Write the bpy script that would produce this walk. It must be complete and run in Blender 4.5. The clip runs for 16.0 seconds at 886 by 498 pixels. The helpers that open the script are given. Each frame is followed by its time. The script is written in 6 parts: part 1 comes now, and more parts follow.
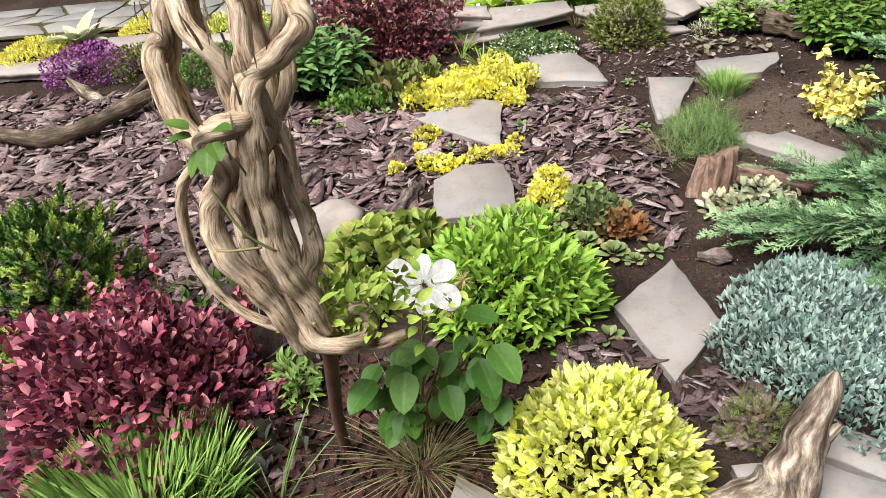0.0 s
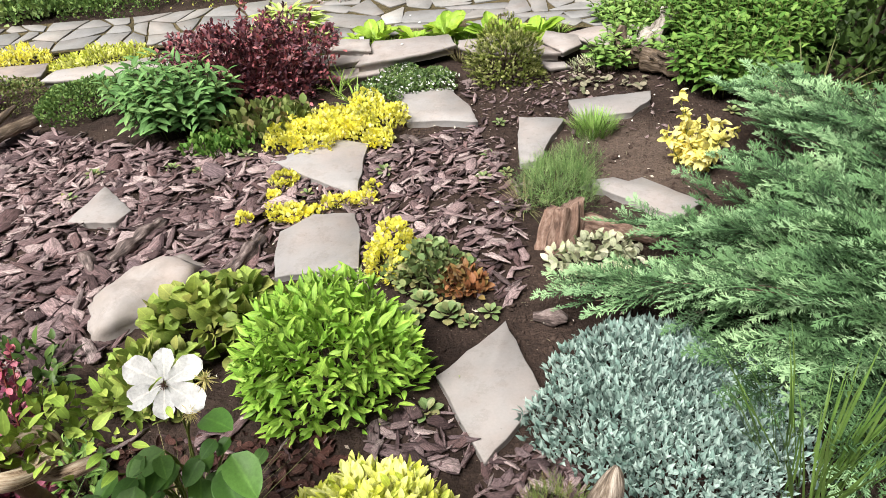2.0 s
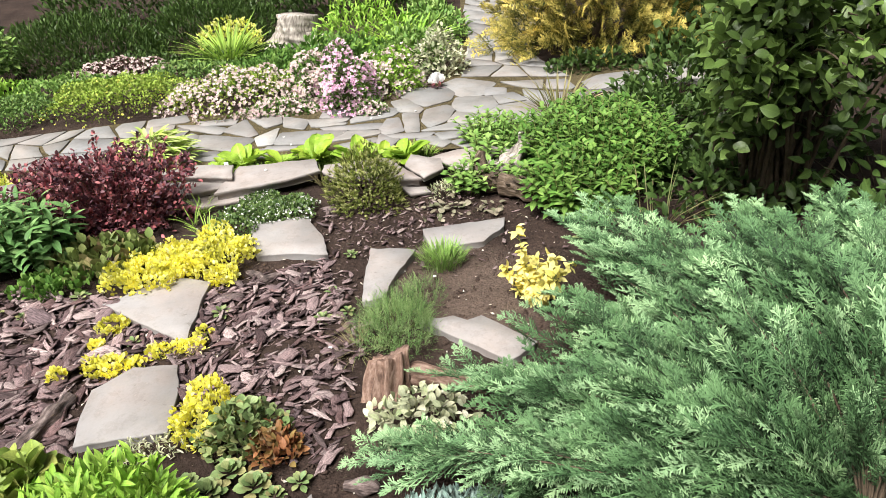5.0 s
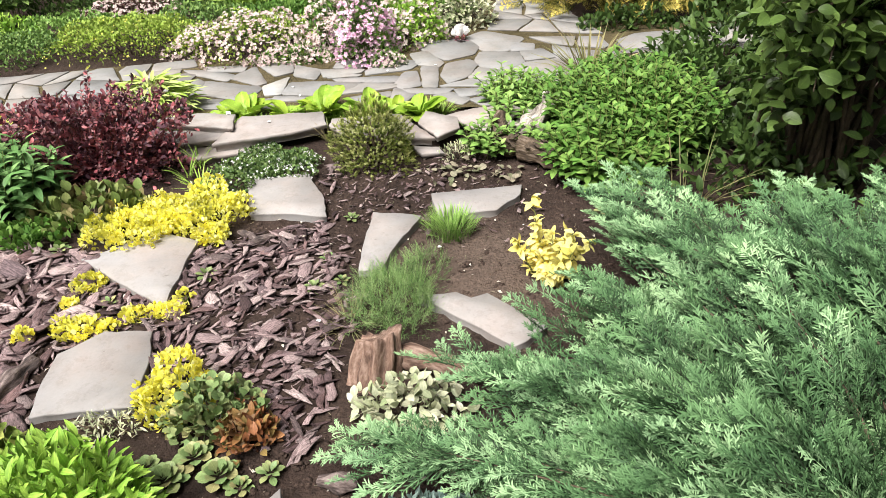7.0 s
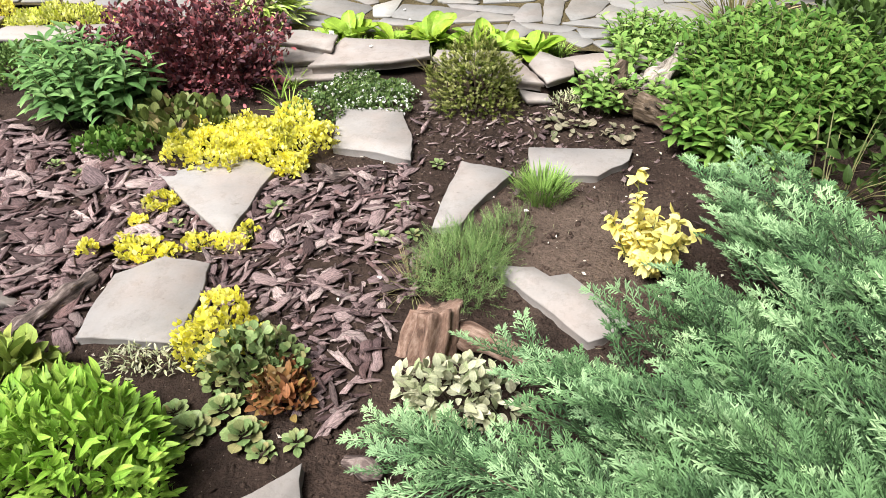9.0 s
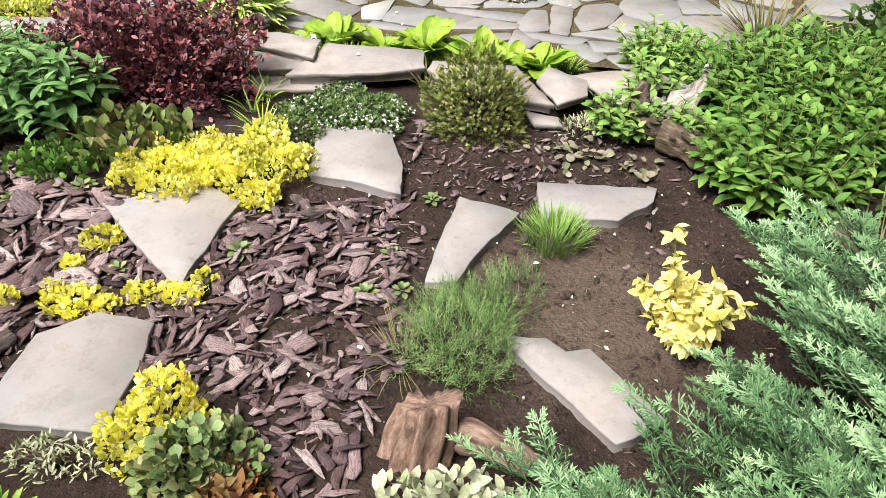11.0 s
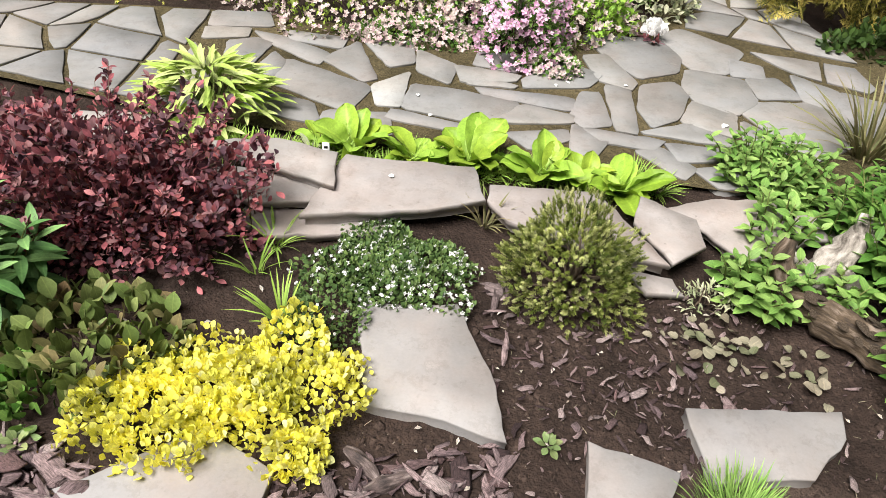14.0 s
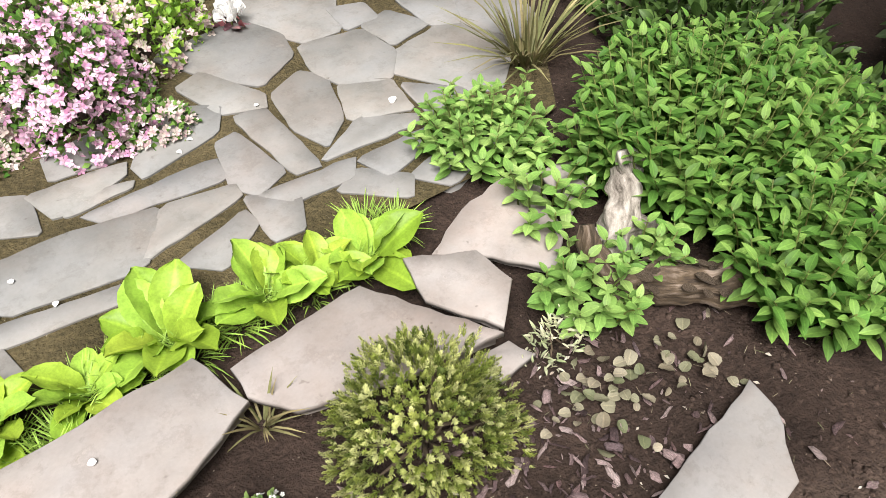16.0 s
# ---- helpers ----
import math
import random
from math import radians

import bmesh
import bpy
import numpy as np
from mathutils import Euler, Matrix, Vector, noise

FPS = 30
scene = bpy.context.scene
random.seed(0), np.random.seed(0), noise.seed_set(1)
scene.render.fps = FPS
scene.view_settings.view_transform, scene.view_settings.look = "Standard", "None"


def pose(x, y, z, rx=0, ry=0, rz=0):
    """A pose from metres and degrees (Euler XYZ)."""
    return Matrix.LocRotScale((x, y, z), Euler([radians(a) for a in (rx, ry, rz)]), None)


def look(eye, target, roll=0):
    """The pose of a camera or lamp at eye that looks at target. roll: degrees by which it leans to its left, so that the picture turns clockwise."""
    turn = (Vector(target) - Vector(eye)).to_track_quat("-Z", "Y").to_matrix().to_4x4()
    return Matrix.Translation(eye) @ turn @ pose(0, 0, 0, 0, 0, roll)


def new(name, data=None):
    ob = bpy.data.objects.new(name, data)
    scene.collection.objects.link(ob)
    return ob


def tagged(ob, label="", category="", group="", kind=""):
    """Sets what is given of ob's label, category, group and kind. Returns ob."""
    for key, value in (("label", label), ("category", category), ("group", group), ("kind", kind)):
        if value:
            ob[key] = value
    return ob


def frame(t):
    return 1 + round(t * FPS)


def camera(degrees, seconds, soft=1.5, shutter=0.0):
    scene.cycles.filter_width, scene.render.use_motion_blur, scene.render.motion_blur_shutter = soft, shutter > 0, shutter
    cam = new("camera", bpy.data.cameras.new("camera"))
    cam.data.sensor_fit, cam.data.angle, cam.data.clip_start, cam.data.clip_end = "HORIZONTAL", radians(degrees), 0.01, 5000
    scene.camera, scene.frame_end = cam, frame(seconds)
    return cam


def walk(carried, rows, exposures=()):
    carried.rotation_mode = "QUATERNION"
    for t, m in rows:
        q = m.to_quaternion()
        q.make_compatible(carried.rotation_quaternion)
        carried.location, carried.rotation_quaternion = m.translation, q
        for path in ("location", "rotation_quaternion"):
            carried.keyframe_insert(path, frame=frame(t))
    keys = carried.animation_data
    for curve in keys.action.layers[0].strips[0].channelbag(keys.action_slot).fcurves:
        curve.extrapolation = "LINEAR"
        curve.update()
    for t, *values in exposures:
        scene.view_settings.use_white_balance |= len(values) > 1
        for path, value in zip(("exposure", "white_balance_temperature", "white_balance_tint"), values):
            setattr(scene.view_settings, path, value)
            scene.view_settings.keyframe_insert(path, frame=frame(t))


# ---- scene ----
cam = camera(64.5, 16.0, soft=0.6)
PATH = [
    (0, (0.05, 0.057, 1.48), (-0.097, 1.647, 0.275), -7.5),
    (0.5, (0.147, 0.102, 1.466), (-0.038, 1.691, 0.266), -7.1),
    (1, (0.314, 0.159, 1.466), (0.08, 1.763, 0.295), -5.0),
    (1.5, (0.425, 0.193, 1.468), (0.175, 1.774, 0.269), -8.3),
    (2, (0.467, 0.247, 1.487), (0.442, 1.857, 0.3), -5.7),
    (2.5, (0.452, 0.303, 1.53), (0.596, 1.972, 0.436), -4.0),
    (3, (0.466, 0.326, 1.549), (0.545, 2.057, 0.549), -2.6),
    (3.5, (0.677, 0.38, 1.564), (0.729, 2.107, 0.556), -3.2),
    (4, (0.836, 0.426, 1.561), (1.035, 2.124, 0.524), -2.7),
    (4.5, (0.864, 0.431, 1.595), (1.067, 2.141, 0.578), -3.1),
    (4.7, (0.88, 0.408, 1.594), (1.042, 2.136, 0.6), -4.0),
    (6.8, (0.934, 0.611, 1.481), (1.115, 2.286, 0.403), -5.1),
    (7, (0.989, 0.648, 1.478), (1.071, 2.322, 0.388), -2.7),
    (7.5, (1.066, 0.714, 1.471), (0.944, 2.34, 0.314), -3.0),
    (8, (1.049, 0.792, 1.444), (1.108, 2.4, 0.256), -1.2),
    (8.5, (1.033, 0.849, 1.438), (1.01, 2.398, 0.173), -0.4),
    (9, (1.091, 0.918, 1.425), (0.86, 2.467, 0.18), -1.6),
    (9.2, (1.12, 0.936, 1.434), (0.826, 2.507, 0.232), -3.0),
    (11.3, (0.931, 1.389, 1.327), (0.764, 2.933, 0.066), 1.7),
    (11.5, (0.856, 1.431, 1.337), (0.679, 2.998, 0.107), 2.4),
    (12, (0.754, 1.532, 1.403), (0.494, 3.089, 0.174), 0.9),
    (12.5, (0.591, 1.781, 1.354), (0.283, 3.291, 0.078), 5.6),
    (13, (0.48, 1.986, 1.372), (0.19, 3.453, 0.043), 8.2),
    (13.5, (0.473, 2.091, 1.401), (0.309, 3.569, 0.064), 9.0),
    (14, (0.424, 2.25, 1.373), (0.47, 3.776, 0.081), 5.9),
    (14.5, (0.191, 2.657, 1.373), (0.663, 3.979, -0.051), 4.8),
    (15, (0.267, 2.754, 1.32), (0.82, 3.949, -0.185), -2.2),
    (15.5, (0.305, 2.949, 1.35), (1.019, 4.077, -0.139), -1.8),
    (16, (0.374, 3.162, 1.385), (1.293, 4.182, -0.068), -0.0),
]
walk(cam, [(t, look(eye, target, roll)) for t, eye, target, roll in PATH], exposures=[(0, 0.75), (1.5, 0.82), (3.5, 0.9), (8, 0.97), (12, 0.92), (13, 0.81), (14, 0.75), (14.5, 0.59), (15.2, 0.77), (16, 0.8)])

# ---- daylight: bright overcast ----
world = bpy.data.worlds.new("overcast_sky")
scene.world = world
world.use_nodes = True
wn = world.node_tree.nodes
sky = wn.new("ShaderNodeTexSky")
sky.sky_type, sky.sun_disc, sky.sun_elevation, sky.sun_rotation = "NISHITA", False, radians(62), radians(-132)
sky.air_density, sky.dust_density = 1.0, 4.0
veil = wn.new("ShaderNodeHueSaturation")
veil.inputs["Saturation"].default_value = 0.2
world.node_tree.links.new(sky.outputs[0], veil.inputs["Color"])
world.node_tree.links.new(veil.outputs[0], wn["Background"].inputs[0])
wn["Background"].inputs[1].default_value = 0.029
sun_data = bpy.data.lights.new("sun", "SUN")
sun_data.energy, sun_data.angle, sun_data.color = 4.85, radians(38), (1.0, 0.965, 0.92)
sun = new("sun", sun_data)
sun.matrix_world = look((-2.4, -0.2, 6.0), (0, 2.0, 0))

rng = np.random.default_rng(7)


# ---- materials ----
def base_material(name):
    m = bpy.data.materials.new(name)
    m.use_nodes = True
    nt = m.node_tree
    return m, nt, nt.nodes["Principled BSDF"]


def ramp(nt, fac, stops):
    r = nt.nodes.new("ShaderNodeValToRGB")
    e = r.color_ramp.elements
    while len(e) < len(stops):
        e.new(0.5)
    for i, (p, c) in enumerate(stops):
        e[i].position, e[i].color = p, (*c, 1)
    nt.links.new(fac, r.inputs[0])
    return r.outputs[0]


def noise_tex(nt, scale, detail=4.0, rough=0.6, stretch=None, coord="Object"):
    n = nt.nodes.new("ShaderNodeTexNoise")
    n.inputs["Scale"].default_value, n.inputs["Detail"].default_value, n.inputs["Roughness"].default_value = scale, detail, rough
    if coord == "grain":
        tc = nt.nodes.new("ShaderNodeAttribute")
        tc.attribute_name = "grain"
        src = tc.outputs["Vector"]
    else:
        tc = nt.nodes.new("ShaderNodeTexCoord")
        src = tc.outputs[coord]
    if stretch:
        mp = nt.nodes.new("ShaderNodeMapping")
        mp.inputs["Scale"].default_value = stretch
        nt.links.new(src, mp.inputs[0])
        src = mp.outputs[0]
    nt.links.new(src, n.inputs["Vector"])
    return n.outputs["Fac"]


def math_node(nt, op, a, b):
    n = nt.nodes.new("ShaderNodeMath")
    n.operation = op
    for i, v in enumerate((a, b)):
        if isinstance(v, (int, float)):
            n.inputs[i].default_value = v
        else:
            nt.links.new(v, n.inputs[i])
    return n.outputs[0]


def piece_random(nt):
    """A random number for each island of each object."""
    g = nt.nodes.new("ShaderNodeNewGeometry")
    o = nt.nodes.new("ShaderNodeObjectInfo")
    return math_node(nt, "FRACT", math_node(nt, "ADD", g.outputs["Random Per Island"], o.outputs["Random"]), 0.0)


def mix_colour(nt, kind, fac, a, b):
    n = nt.nodes.new("ShaderNodeMix")
    n.data_type, n.blend_type = "RGBA", kind
    for sock, v in ((n.inputs[0], fac), (n.inputs[6], a), (n.inputs[7], b)):
        if isinstance(v, (int, float)):
            sock.default_value = v
        elif isinstance(v, tuple):
            sock.default_value = (*v, 1)
        else:
            nt.links.new(v, sock)
    return n.outputs[2]


def bump(nt, bsdf, height, strength, distance):
    b = nt.nodes.new("ShaderNodeBump")
    b.inputs["Strength"].default_value, b.inputs["Distance"].default_value = strength, distance
    nt.links.new(height, b.inputs["Height"])
    nt.links.new(b.outputs[0], bsdf.inputs["Normal"])


def leaf_material(name, colours, rough=0.5, through_light=0.13, gloss=0.22, mottle=1.0):
    """Leaves: a colour for each leaf out of a ramp, with mottling in it, and light coming through."""
    m, nt, p = base_material(name)
    colours = [(r * 1.3 + 0.01, g, bl * 1.08) if r < 0.62 * g and bl < 0.62 * g else (r, g, bl) for r, g, bl in colours]
    k = len(colours)
    c = ramp(nt, piece_random(nt), [(i / max(1, k - 1), col) for i, col in enumerate(colours)])
    mott = ramp(nt, noise_tex(nt, 9.0, 3.0), [(0.3, (0.62, 0.64, 0.62)), (0.7, (1.25, 1.22, 1.2))])
    c = mix_colour(nt, "MULTIPLY", mottle, c, mott)
    fine = ramp(nt, noise_tex(nt, 160.0, 2.0), [(0.3, (0.85, 0.85, 0.85)), (0.7, (1.1, 1.1, 1.1))])
    c = mix_colour(nt, "MULTIPLY", 1.0, c, fine)
    own = nt.nodes.new("ShaderNodeAttribute")
    own.attribute_name = "grain"
    xyz = nt.nodes.new("ShaderNodeSeparateXYZ")
    nt.links.new(own.outputs["Vector"], xyz.inputs[0])
    rib = ramp(nt, math_node(nt, "ABSOLUTE", xyz.outputs[0], 0.0), [(0.0, (1.4, 1.35, 1.3)), (0.035, (0.95, 0.95, 0.95)), (0.3, (1.1, 1.1, 1.1))])
    c = mix_colour(nt, "MULTIPLY", 0.8, c, rib)
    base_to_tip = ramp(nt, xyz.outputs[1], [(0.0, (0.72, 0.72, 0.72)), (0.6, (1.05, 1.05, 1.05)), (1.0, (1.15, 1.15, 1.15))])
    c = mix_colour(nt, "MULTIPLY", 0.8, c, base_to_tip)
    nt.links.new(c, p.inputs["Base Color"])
    p.inputs["Roughness"].default_value = rough
    p.inputs["Specular IOR Level"].default_value = gloss
    tr = nt.nodes.new("ShaderNodeBsdfTranslucent")
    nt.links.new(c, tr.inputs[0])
    mx = nt.nodes.new("ShaderNodeMixShader")
    mx.inputs[0].default_value = through_light
    nt.links.new(p.outputs[0], mx.inputs[1])
    nt.links.new(tr.outputs[0], mx.inputs[2])
    nt.links.new(mx.outputs[0], nt.nodes["Material Output"].inputs[0])
    return m


def stone_material(name, tones, stain):
    m, nt, p = base_material(name)
    c = ramp(nt, piece_random(nt), [(i / (len(tones) - 1), t) for i, t in enumerate(tones)])
    big = ramp(nt, noise_tex(nt, 5.0, 5.0, coord="Object"), [(0.32, stain), (0.6, (1, 1, 1))])
    c = mix_colour(nt, "MULTIPLY", 0.75, c, big)
    tint = ramp(nt, noise_tex(nt, 2.6, 4.0, 0.7), [(0.35, (0.93, 0.96, 0.99)), (0.5, (0.98, 0.98, 0.98)), (0.65, (1.04, 0.98, 0.95))])
    c = mix_colour(nt, "MULTIPLY", 1.0, c, tint)
    crust = ramp(nt, noise_tex(nt, 17.0, 6.0, 0.75), [(0.52, (1, 1, 1)), (0.6, (0.86, 0.85, 0.84)), (0.7, (1.1, 1.09, 1.07))])
    c = mix_colour(nt, "MULTIPLY", 0.8, c, crust)
    grain = ramp(nt, noise_tex(nt, 120.0, 3.0), [(0.3, (0.955, 0.955, 0.955)), (0.7, (1.03, 1.03, 1.03))])
    c = mix_colour(nt, "MULTIPLY", 1.0, c, grain)
    spots = ramp(nt, noise_tex(nt, 34.0, 2.0), [(0.70, (1, 1, 1)), (0.76, (0.6, 0.58, 0.55))])
    c = mix_colour(nt, "MULTIPLY", 0.6, c, spots)
    nt.links.new(c, p.inputs["Base Color"])
    p.inputs["Roughness"].default_value = 0.72
    p.inputs["Specular IOR Level"].default_value = 0.3
    bump(nt, p, math_node(nt, "ADD", noise_tex(nt, 14.0, 6.0), math_node(nt, "MULTIPLY", noise_tex(nt, 60.0, 3.0), 0.3)), 0.3, 0.006)
    return m


def earth_material(name, dark, light, fleck, fine_scale=70.0, dry=None):
    m, nt, p = base_material(name)
    c = ramp(nt, noise_tex(nt, 3.5, 6.0), [(0.3, dark), (0.7, light)])
    g = ramp(nt, noise_tex(nt, fine_scale, 5.0, 0.7), [(0.3, (0.55, 0.55, 0.55)), (0.7, (1.35, 1.3, 1.25))])
    c = mix_colour(nt, "MULTIPLY", 1.0, c, g)
    f = ramp(nt, noise_tex(nt, 95.0, 1.0), [(0.74, (0, 0, 0)), (0.78, (1, 1, 1))])
    c = mix_colour(nt, "MIX", f, c, fleck)
    # Mixes in a paler soil tone round the given point, edge broken by noise.
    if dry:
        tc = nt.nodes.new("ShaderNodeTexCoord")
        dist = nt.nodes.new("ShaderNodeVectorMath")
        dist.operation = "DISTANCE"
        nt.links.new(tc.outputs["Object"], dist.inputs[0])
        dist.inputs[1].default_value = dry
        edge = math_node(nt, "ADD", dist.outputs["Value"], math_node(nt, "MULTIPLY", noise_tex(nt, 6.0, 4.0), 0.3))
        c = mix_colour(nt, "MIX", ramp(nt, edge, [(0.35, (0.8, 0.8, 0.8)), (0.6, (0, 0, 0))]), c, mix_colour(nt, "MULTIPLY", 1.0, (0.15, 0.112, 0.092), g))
    nt.links.new(c, p.inputs["Base Color"])
    p.inputs["Roughness"].default_value = 0.9
    p.inputs["Specular IOR Level"].default_value = 0.2
    bump(nt, p, math_node(nt, "ADD", noise_tex(nt, 22.0, 6.0, 0.7), math_node(nt, "MULTIPLY", noise_tex(nt, 110.0, 4.0), 0.5)), 1.0, 0.03)
    return m


def wood_material(name, stops, stretch, scale=30.0, rough=0.8, depth=0.008):
    m, nt, p = base_material(name)
    grain = noise_tex(nt, scale, 6.0, 0.7, stretch, "grain")
    c = ramp(nt, grain, stops)
    blot = ramp(nt, noise_tex(nt, 11.0, 4.0), [(0.3, (0.6, 0.57, 0.55)), (0.65, (1.12, 1.1, 1.08))])
    c = mix_colour(nt, "MULTIPLY", 1.0, c, blot)
    nt.links.new(c, p.inputs["Base Color"])
    p.inputs["Roughness"].default_value = rough
    bump(nt, p, grain, 1.0, depth)
    return m


def chip_material(name, tones):
    """Torn bark: a tone for each chip, with pale and dark fibres along it."""
    m, nt, p = base_material(name)
    c = ramp(nt, piece_random(nt), [(i / (len(tones) - 1), t) for i, t in enumerate(tones)])
    fibre = noise_tex(nt, 1.0, 6.0, 0.8, (30.0, 5.0, 1.0), "grain")
    g = ramp(nt, fibre, [(0.36, (0.36, 0.33, 0.32)), (0.5, (1.18, 1.14, 1.13)), (0.64, (2.1, 1.98, 1.97))])
    c = mix_colour(nt, "MULTIPLY", 1.0, c, g)
    nt.links.new(c, p.inputs["Base Color"])
    p.inputs["Roughness"].default_value = 0.75
    p.inputs["Specular IOR Level"].default_value = 0.25
    bump(nt, p, fibre, 1.0, 0.006)
    return m


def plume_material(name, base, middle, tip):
    """Scale-leaved twigs: dark and brownish at the foot of a plume, deepened there to paint inner shade, pale at its
    fresh tips.
    """
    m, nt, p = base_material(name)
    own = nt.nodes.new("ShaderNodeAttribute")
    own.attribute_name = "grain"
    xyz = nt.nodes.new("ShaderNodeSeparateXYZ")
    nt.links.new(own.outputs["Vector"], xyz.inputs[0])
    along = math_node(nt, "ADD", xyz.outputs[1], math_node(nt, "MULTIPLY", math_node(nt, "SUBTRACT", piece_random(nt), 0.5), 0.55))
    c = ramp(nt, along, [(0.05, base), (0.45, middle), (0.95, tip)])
    patch = ramp(nt, noise_tex(nt, 7.0, 3.0), [(0.3, (0.62, 0.7, 0.68)), (0.7, (1.22, 1.18, 1.15))])
    c = mix_colour(nt, "MULTIPLY", 1.0, c, patch)
    nt.links.new(c, p.inputs["Base Color"])
    p.inputs["Roughness"].default_value = 0.6
    p.inputs["Specular IOR Level"].default_value = 0.2
    return m


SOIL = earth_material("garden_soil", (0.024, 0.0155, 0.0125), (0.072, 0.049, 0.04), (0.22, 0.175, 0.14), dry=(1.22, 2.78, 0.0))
JOINT = earth_material("mossy_joint_sand", (0.06, 0.05, 0.024), (0.16, 0.13, 0.07), (0.28, 0.25, 0.18))
FLAG = stone_material("path_flagstone", [(0.215, 0.208, 0.202), (0.28, 0.27, 0.26), (0.245, 0.238, 0.236), (0.315, 0.3, 0.28)], (0.72, 0.72, 0.7))
SLAB = stone_material("grey_slate_slab", [(0.29, 0.272, 0.263), (0.33, 0.31, 0.3), (0.272, 0.255, 0.247)], (0.78, 0.76, 0.75))
EDGE = stone_material("brown_slate_edging", [(0.32, 0.28, 0.262), (0.375, 0.35, 0.333), (0.345, 0.312, 0.297)], (0.7, 0.66, 0.63))
BOULDER = stone_material("pinkish_boulder", [(0.36, 0.325, 0.305), (0.4, 0.355, 0.33)], (0.7, 0.66, 0.62))
PALEFLAG = stone_material("pale_flagstone", [(0.39, 0.378, 0.36), (0.44, 0.425, 0.4)], (0.8, 0.79, 0.77))
CHIP = chip_material("bark_chip", [(0.034, 0.022, 0.023), (0.145, 0.1, 0.101), (0.07, 0.048, 0.051), (0.31, 0.236, 0.235), (0.115, 0.086, 0.092), (0.22, 0.16, 0.162), (0.37, 0.305, 0.297), (0.042, 0.027, 0.028), (0.17, 0.11, 0.108)])
DEAD = chip_material("dead_leaf", [(0.045, 0.02, 0.017), (0.09, 0.04, 0.032), (0.06, 0.032, 0.027), (0.14, 0.075, 0.06)])
WITHERED = leaf_material("withered_leaf", [(0.2, 0.17, 0.12), (0.32, 0.28, 0.21), (0.15, 0.17, 0.09), (0.4, 0.34, 0.27)], 0.6, 0.1)
PALE = chip_material("pale_litter", [(0.55, 0.5, 0.42), (0.7, 0.68, 0.62), (0.4, 0.34, 0.28)])
CLOD = earth_material("soil_clod", (0.036, 0.024, 0.0195), (0.115, 0.08, 0.066), (0.28, 0.225, 0.185), 120.0)
VINE = wood_material("shredding_vine_bark", [(0.36, (0.07, 0.038, 0.02)), (0.45, (0.4, 0.29, 0.19)), (0.6, (0.72, 0.62, 0.48))], (1.0, 0.13, 1.0), 120.0, 0.85, 0.007)
LOG = wood_material("weathered_log", [(0.32, (0.018, 0.012, 0.01)), (0.5, (0.09, 0.062, 0.037)), (0.7, (0.27, 0.215, 0.175))], (1.0, 0.16, 1.0), 70.0)
DRIFT = wood_material("grey_driftwood", [(0.38, (0.03, 0.02, 0.014)), (0.5, (0.2, 0.155, 0.115)), (0.64, (0.55, 0.49, 0.42))], (1.0, 0.2, 1.0), 48.0)
BLEACHED = wood_material("bleached_driftwood", [(0.34, (0.09, 0.075, 0.06)), (0.5, (0.34, 0.31, 0.275)), (0.68, (0.62, 0.585, 0.54))], (1.0, 0.3, 1.0), 45.0)
STUMP = wood_material("reddish_stump", [(0.32, (0.06, 0.034, 0.026)), (0.48, (0.22, 0.135, 0.1)), (0.68, (0.46, 0.34, 0.28))], (1.0, 0.22, 1.0), 70.0)
RUST = wood_material("rusty_iron", [(0.3, (0.07, 0.03, 0.022)), (0.7, (0.17, 0.08, 0.06))], (1.0, 0.6, 1.0), 80.0, 0.75, 0.002)
TWIG = wood_material("brown_twig", [(0.3, (0.05, 0.035, 0.022)), (0.7, (0.15, 0.11, 0.07))], (1.0, 0.3, 1.0), 80.0)
GREENSTEM = leaf_material("green_stem", [(0.06, 0.13, 0.03), (0.11, 0.18, 0.05)])
REDSTEM = leaf_material("red_stem", [(0.18, 0.05, 0.04), (0.25, 0.09, 0.06)])

BRIGHT = leaf_material("bright_green_leaf", [(0.13, 0.36, 0.04), (0.2, 0.48, 0.06), (0.28, 0.56, 0.09), (0.16, 0.42, 0.05)])
LIME = leaf_material("lime_leaf", [(0.24, 0.46, 0.045), (0.37, 0.58, 0.09), (0.17, 0.37, 0.035), (0.3, 0.52, 0.06)], 0.42, 0.18)
LIMEPALE = leaf_material("pale_lime_leaf", [(0.42, 0.58, 0.1), (0.56, 0.68, 0.2), (0.66, 0.72, 0.32), (0.34, 0.5, 0.08)], 0.45, 0.2)
GOLD = leaf_material("golden_spirea_leaf", [(0.6, 0.66, 0.08), (0.76, 0.79, 0.17), (0.86, 0.86, 0.36), (0.46, 0.56, 0.07)], 0.45, 0.3)
SEDUM = leaf_material("yellow_creeping_leaf", [(0.9, 0.84, 0.09), (0.95, 0.91, 0.22), (0.82, 0.79, 0.09), (0.97, 0.95, 0.5)], 0.5, 0.4)
PALEGOLD = leaf_material("pale_gold_leaf", [(0.84, 0.75, 0.2), (0.9, 0.84, 0.38), (0.8, 0.73, 0.16)], 0.45, 0.28)
SILVER = leaf_material("silver_blue_leaf", [(0.145, 0.235, 0.205), (0.26, 0.37, 0.335), (0.39, 0.5, 0.46), (0.19, 0.29, 0.255)], 0.75, 0.1, 0.15)
# Foot and middle near black: shade of the plant's gaps, put into the colour.
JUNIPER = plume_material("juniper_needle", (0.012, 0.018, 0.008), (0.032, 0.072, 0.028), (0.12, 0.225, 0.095))
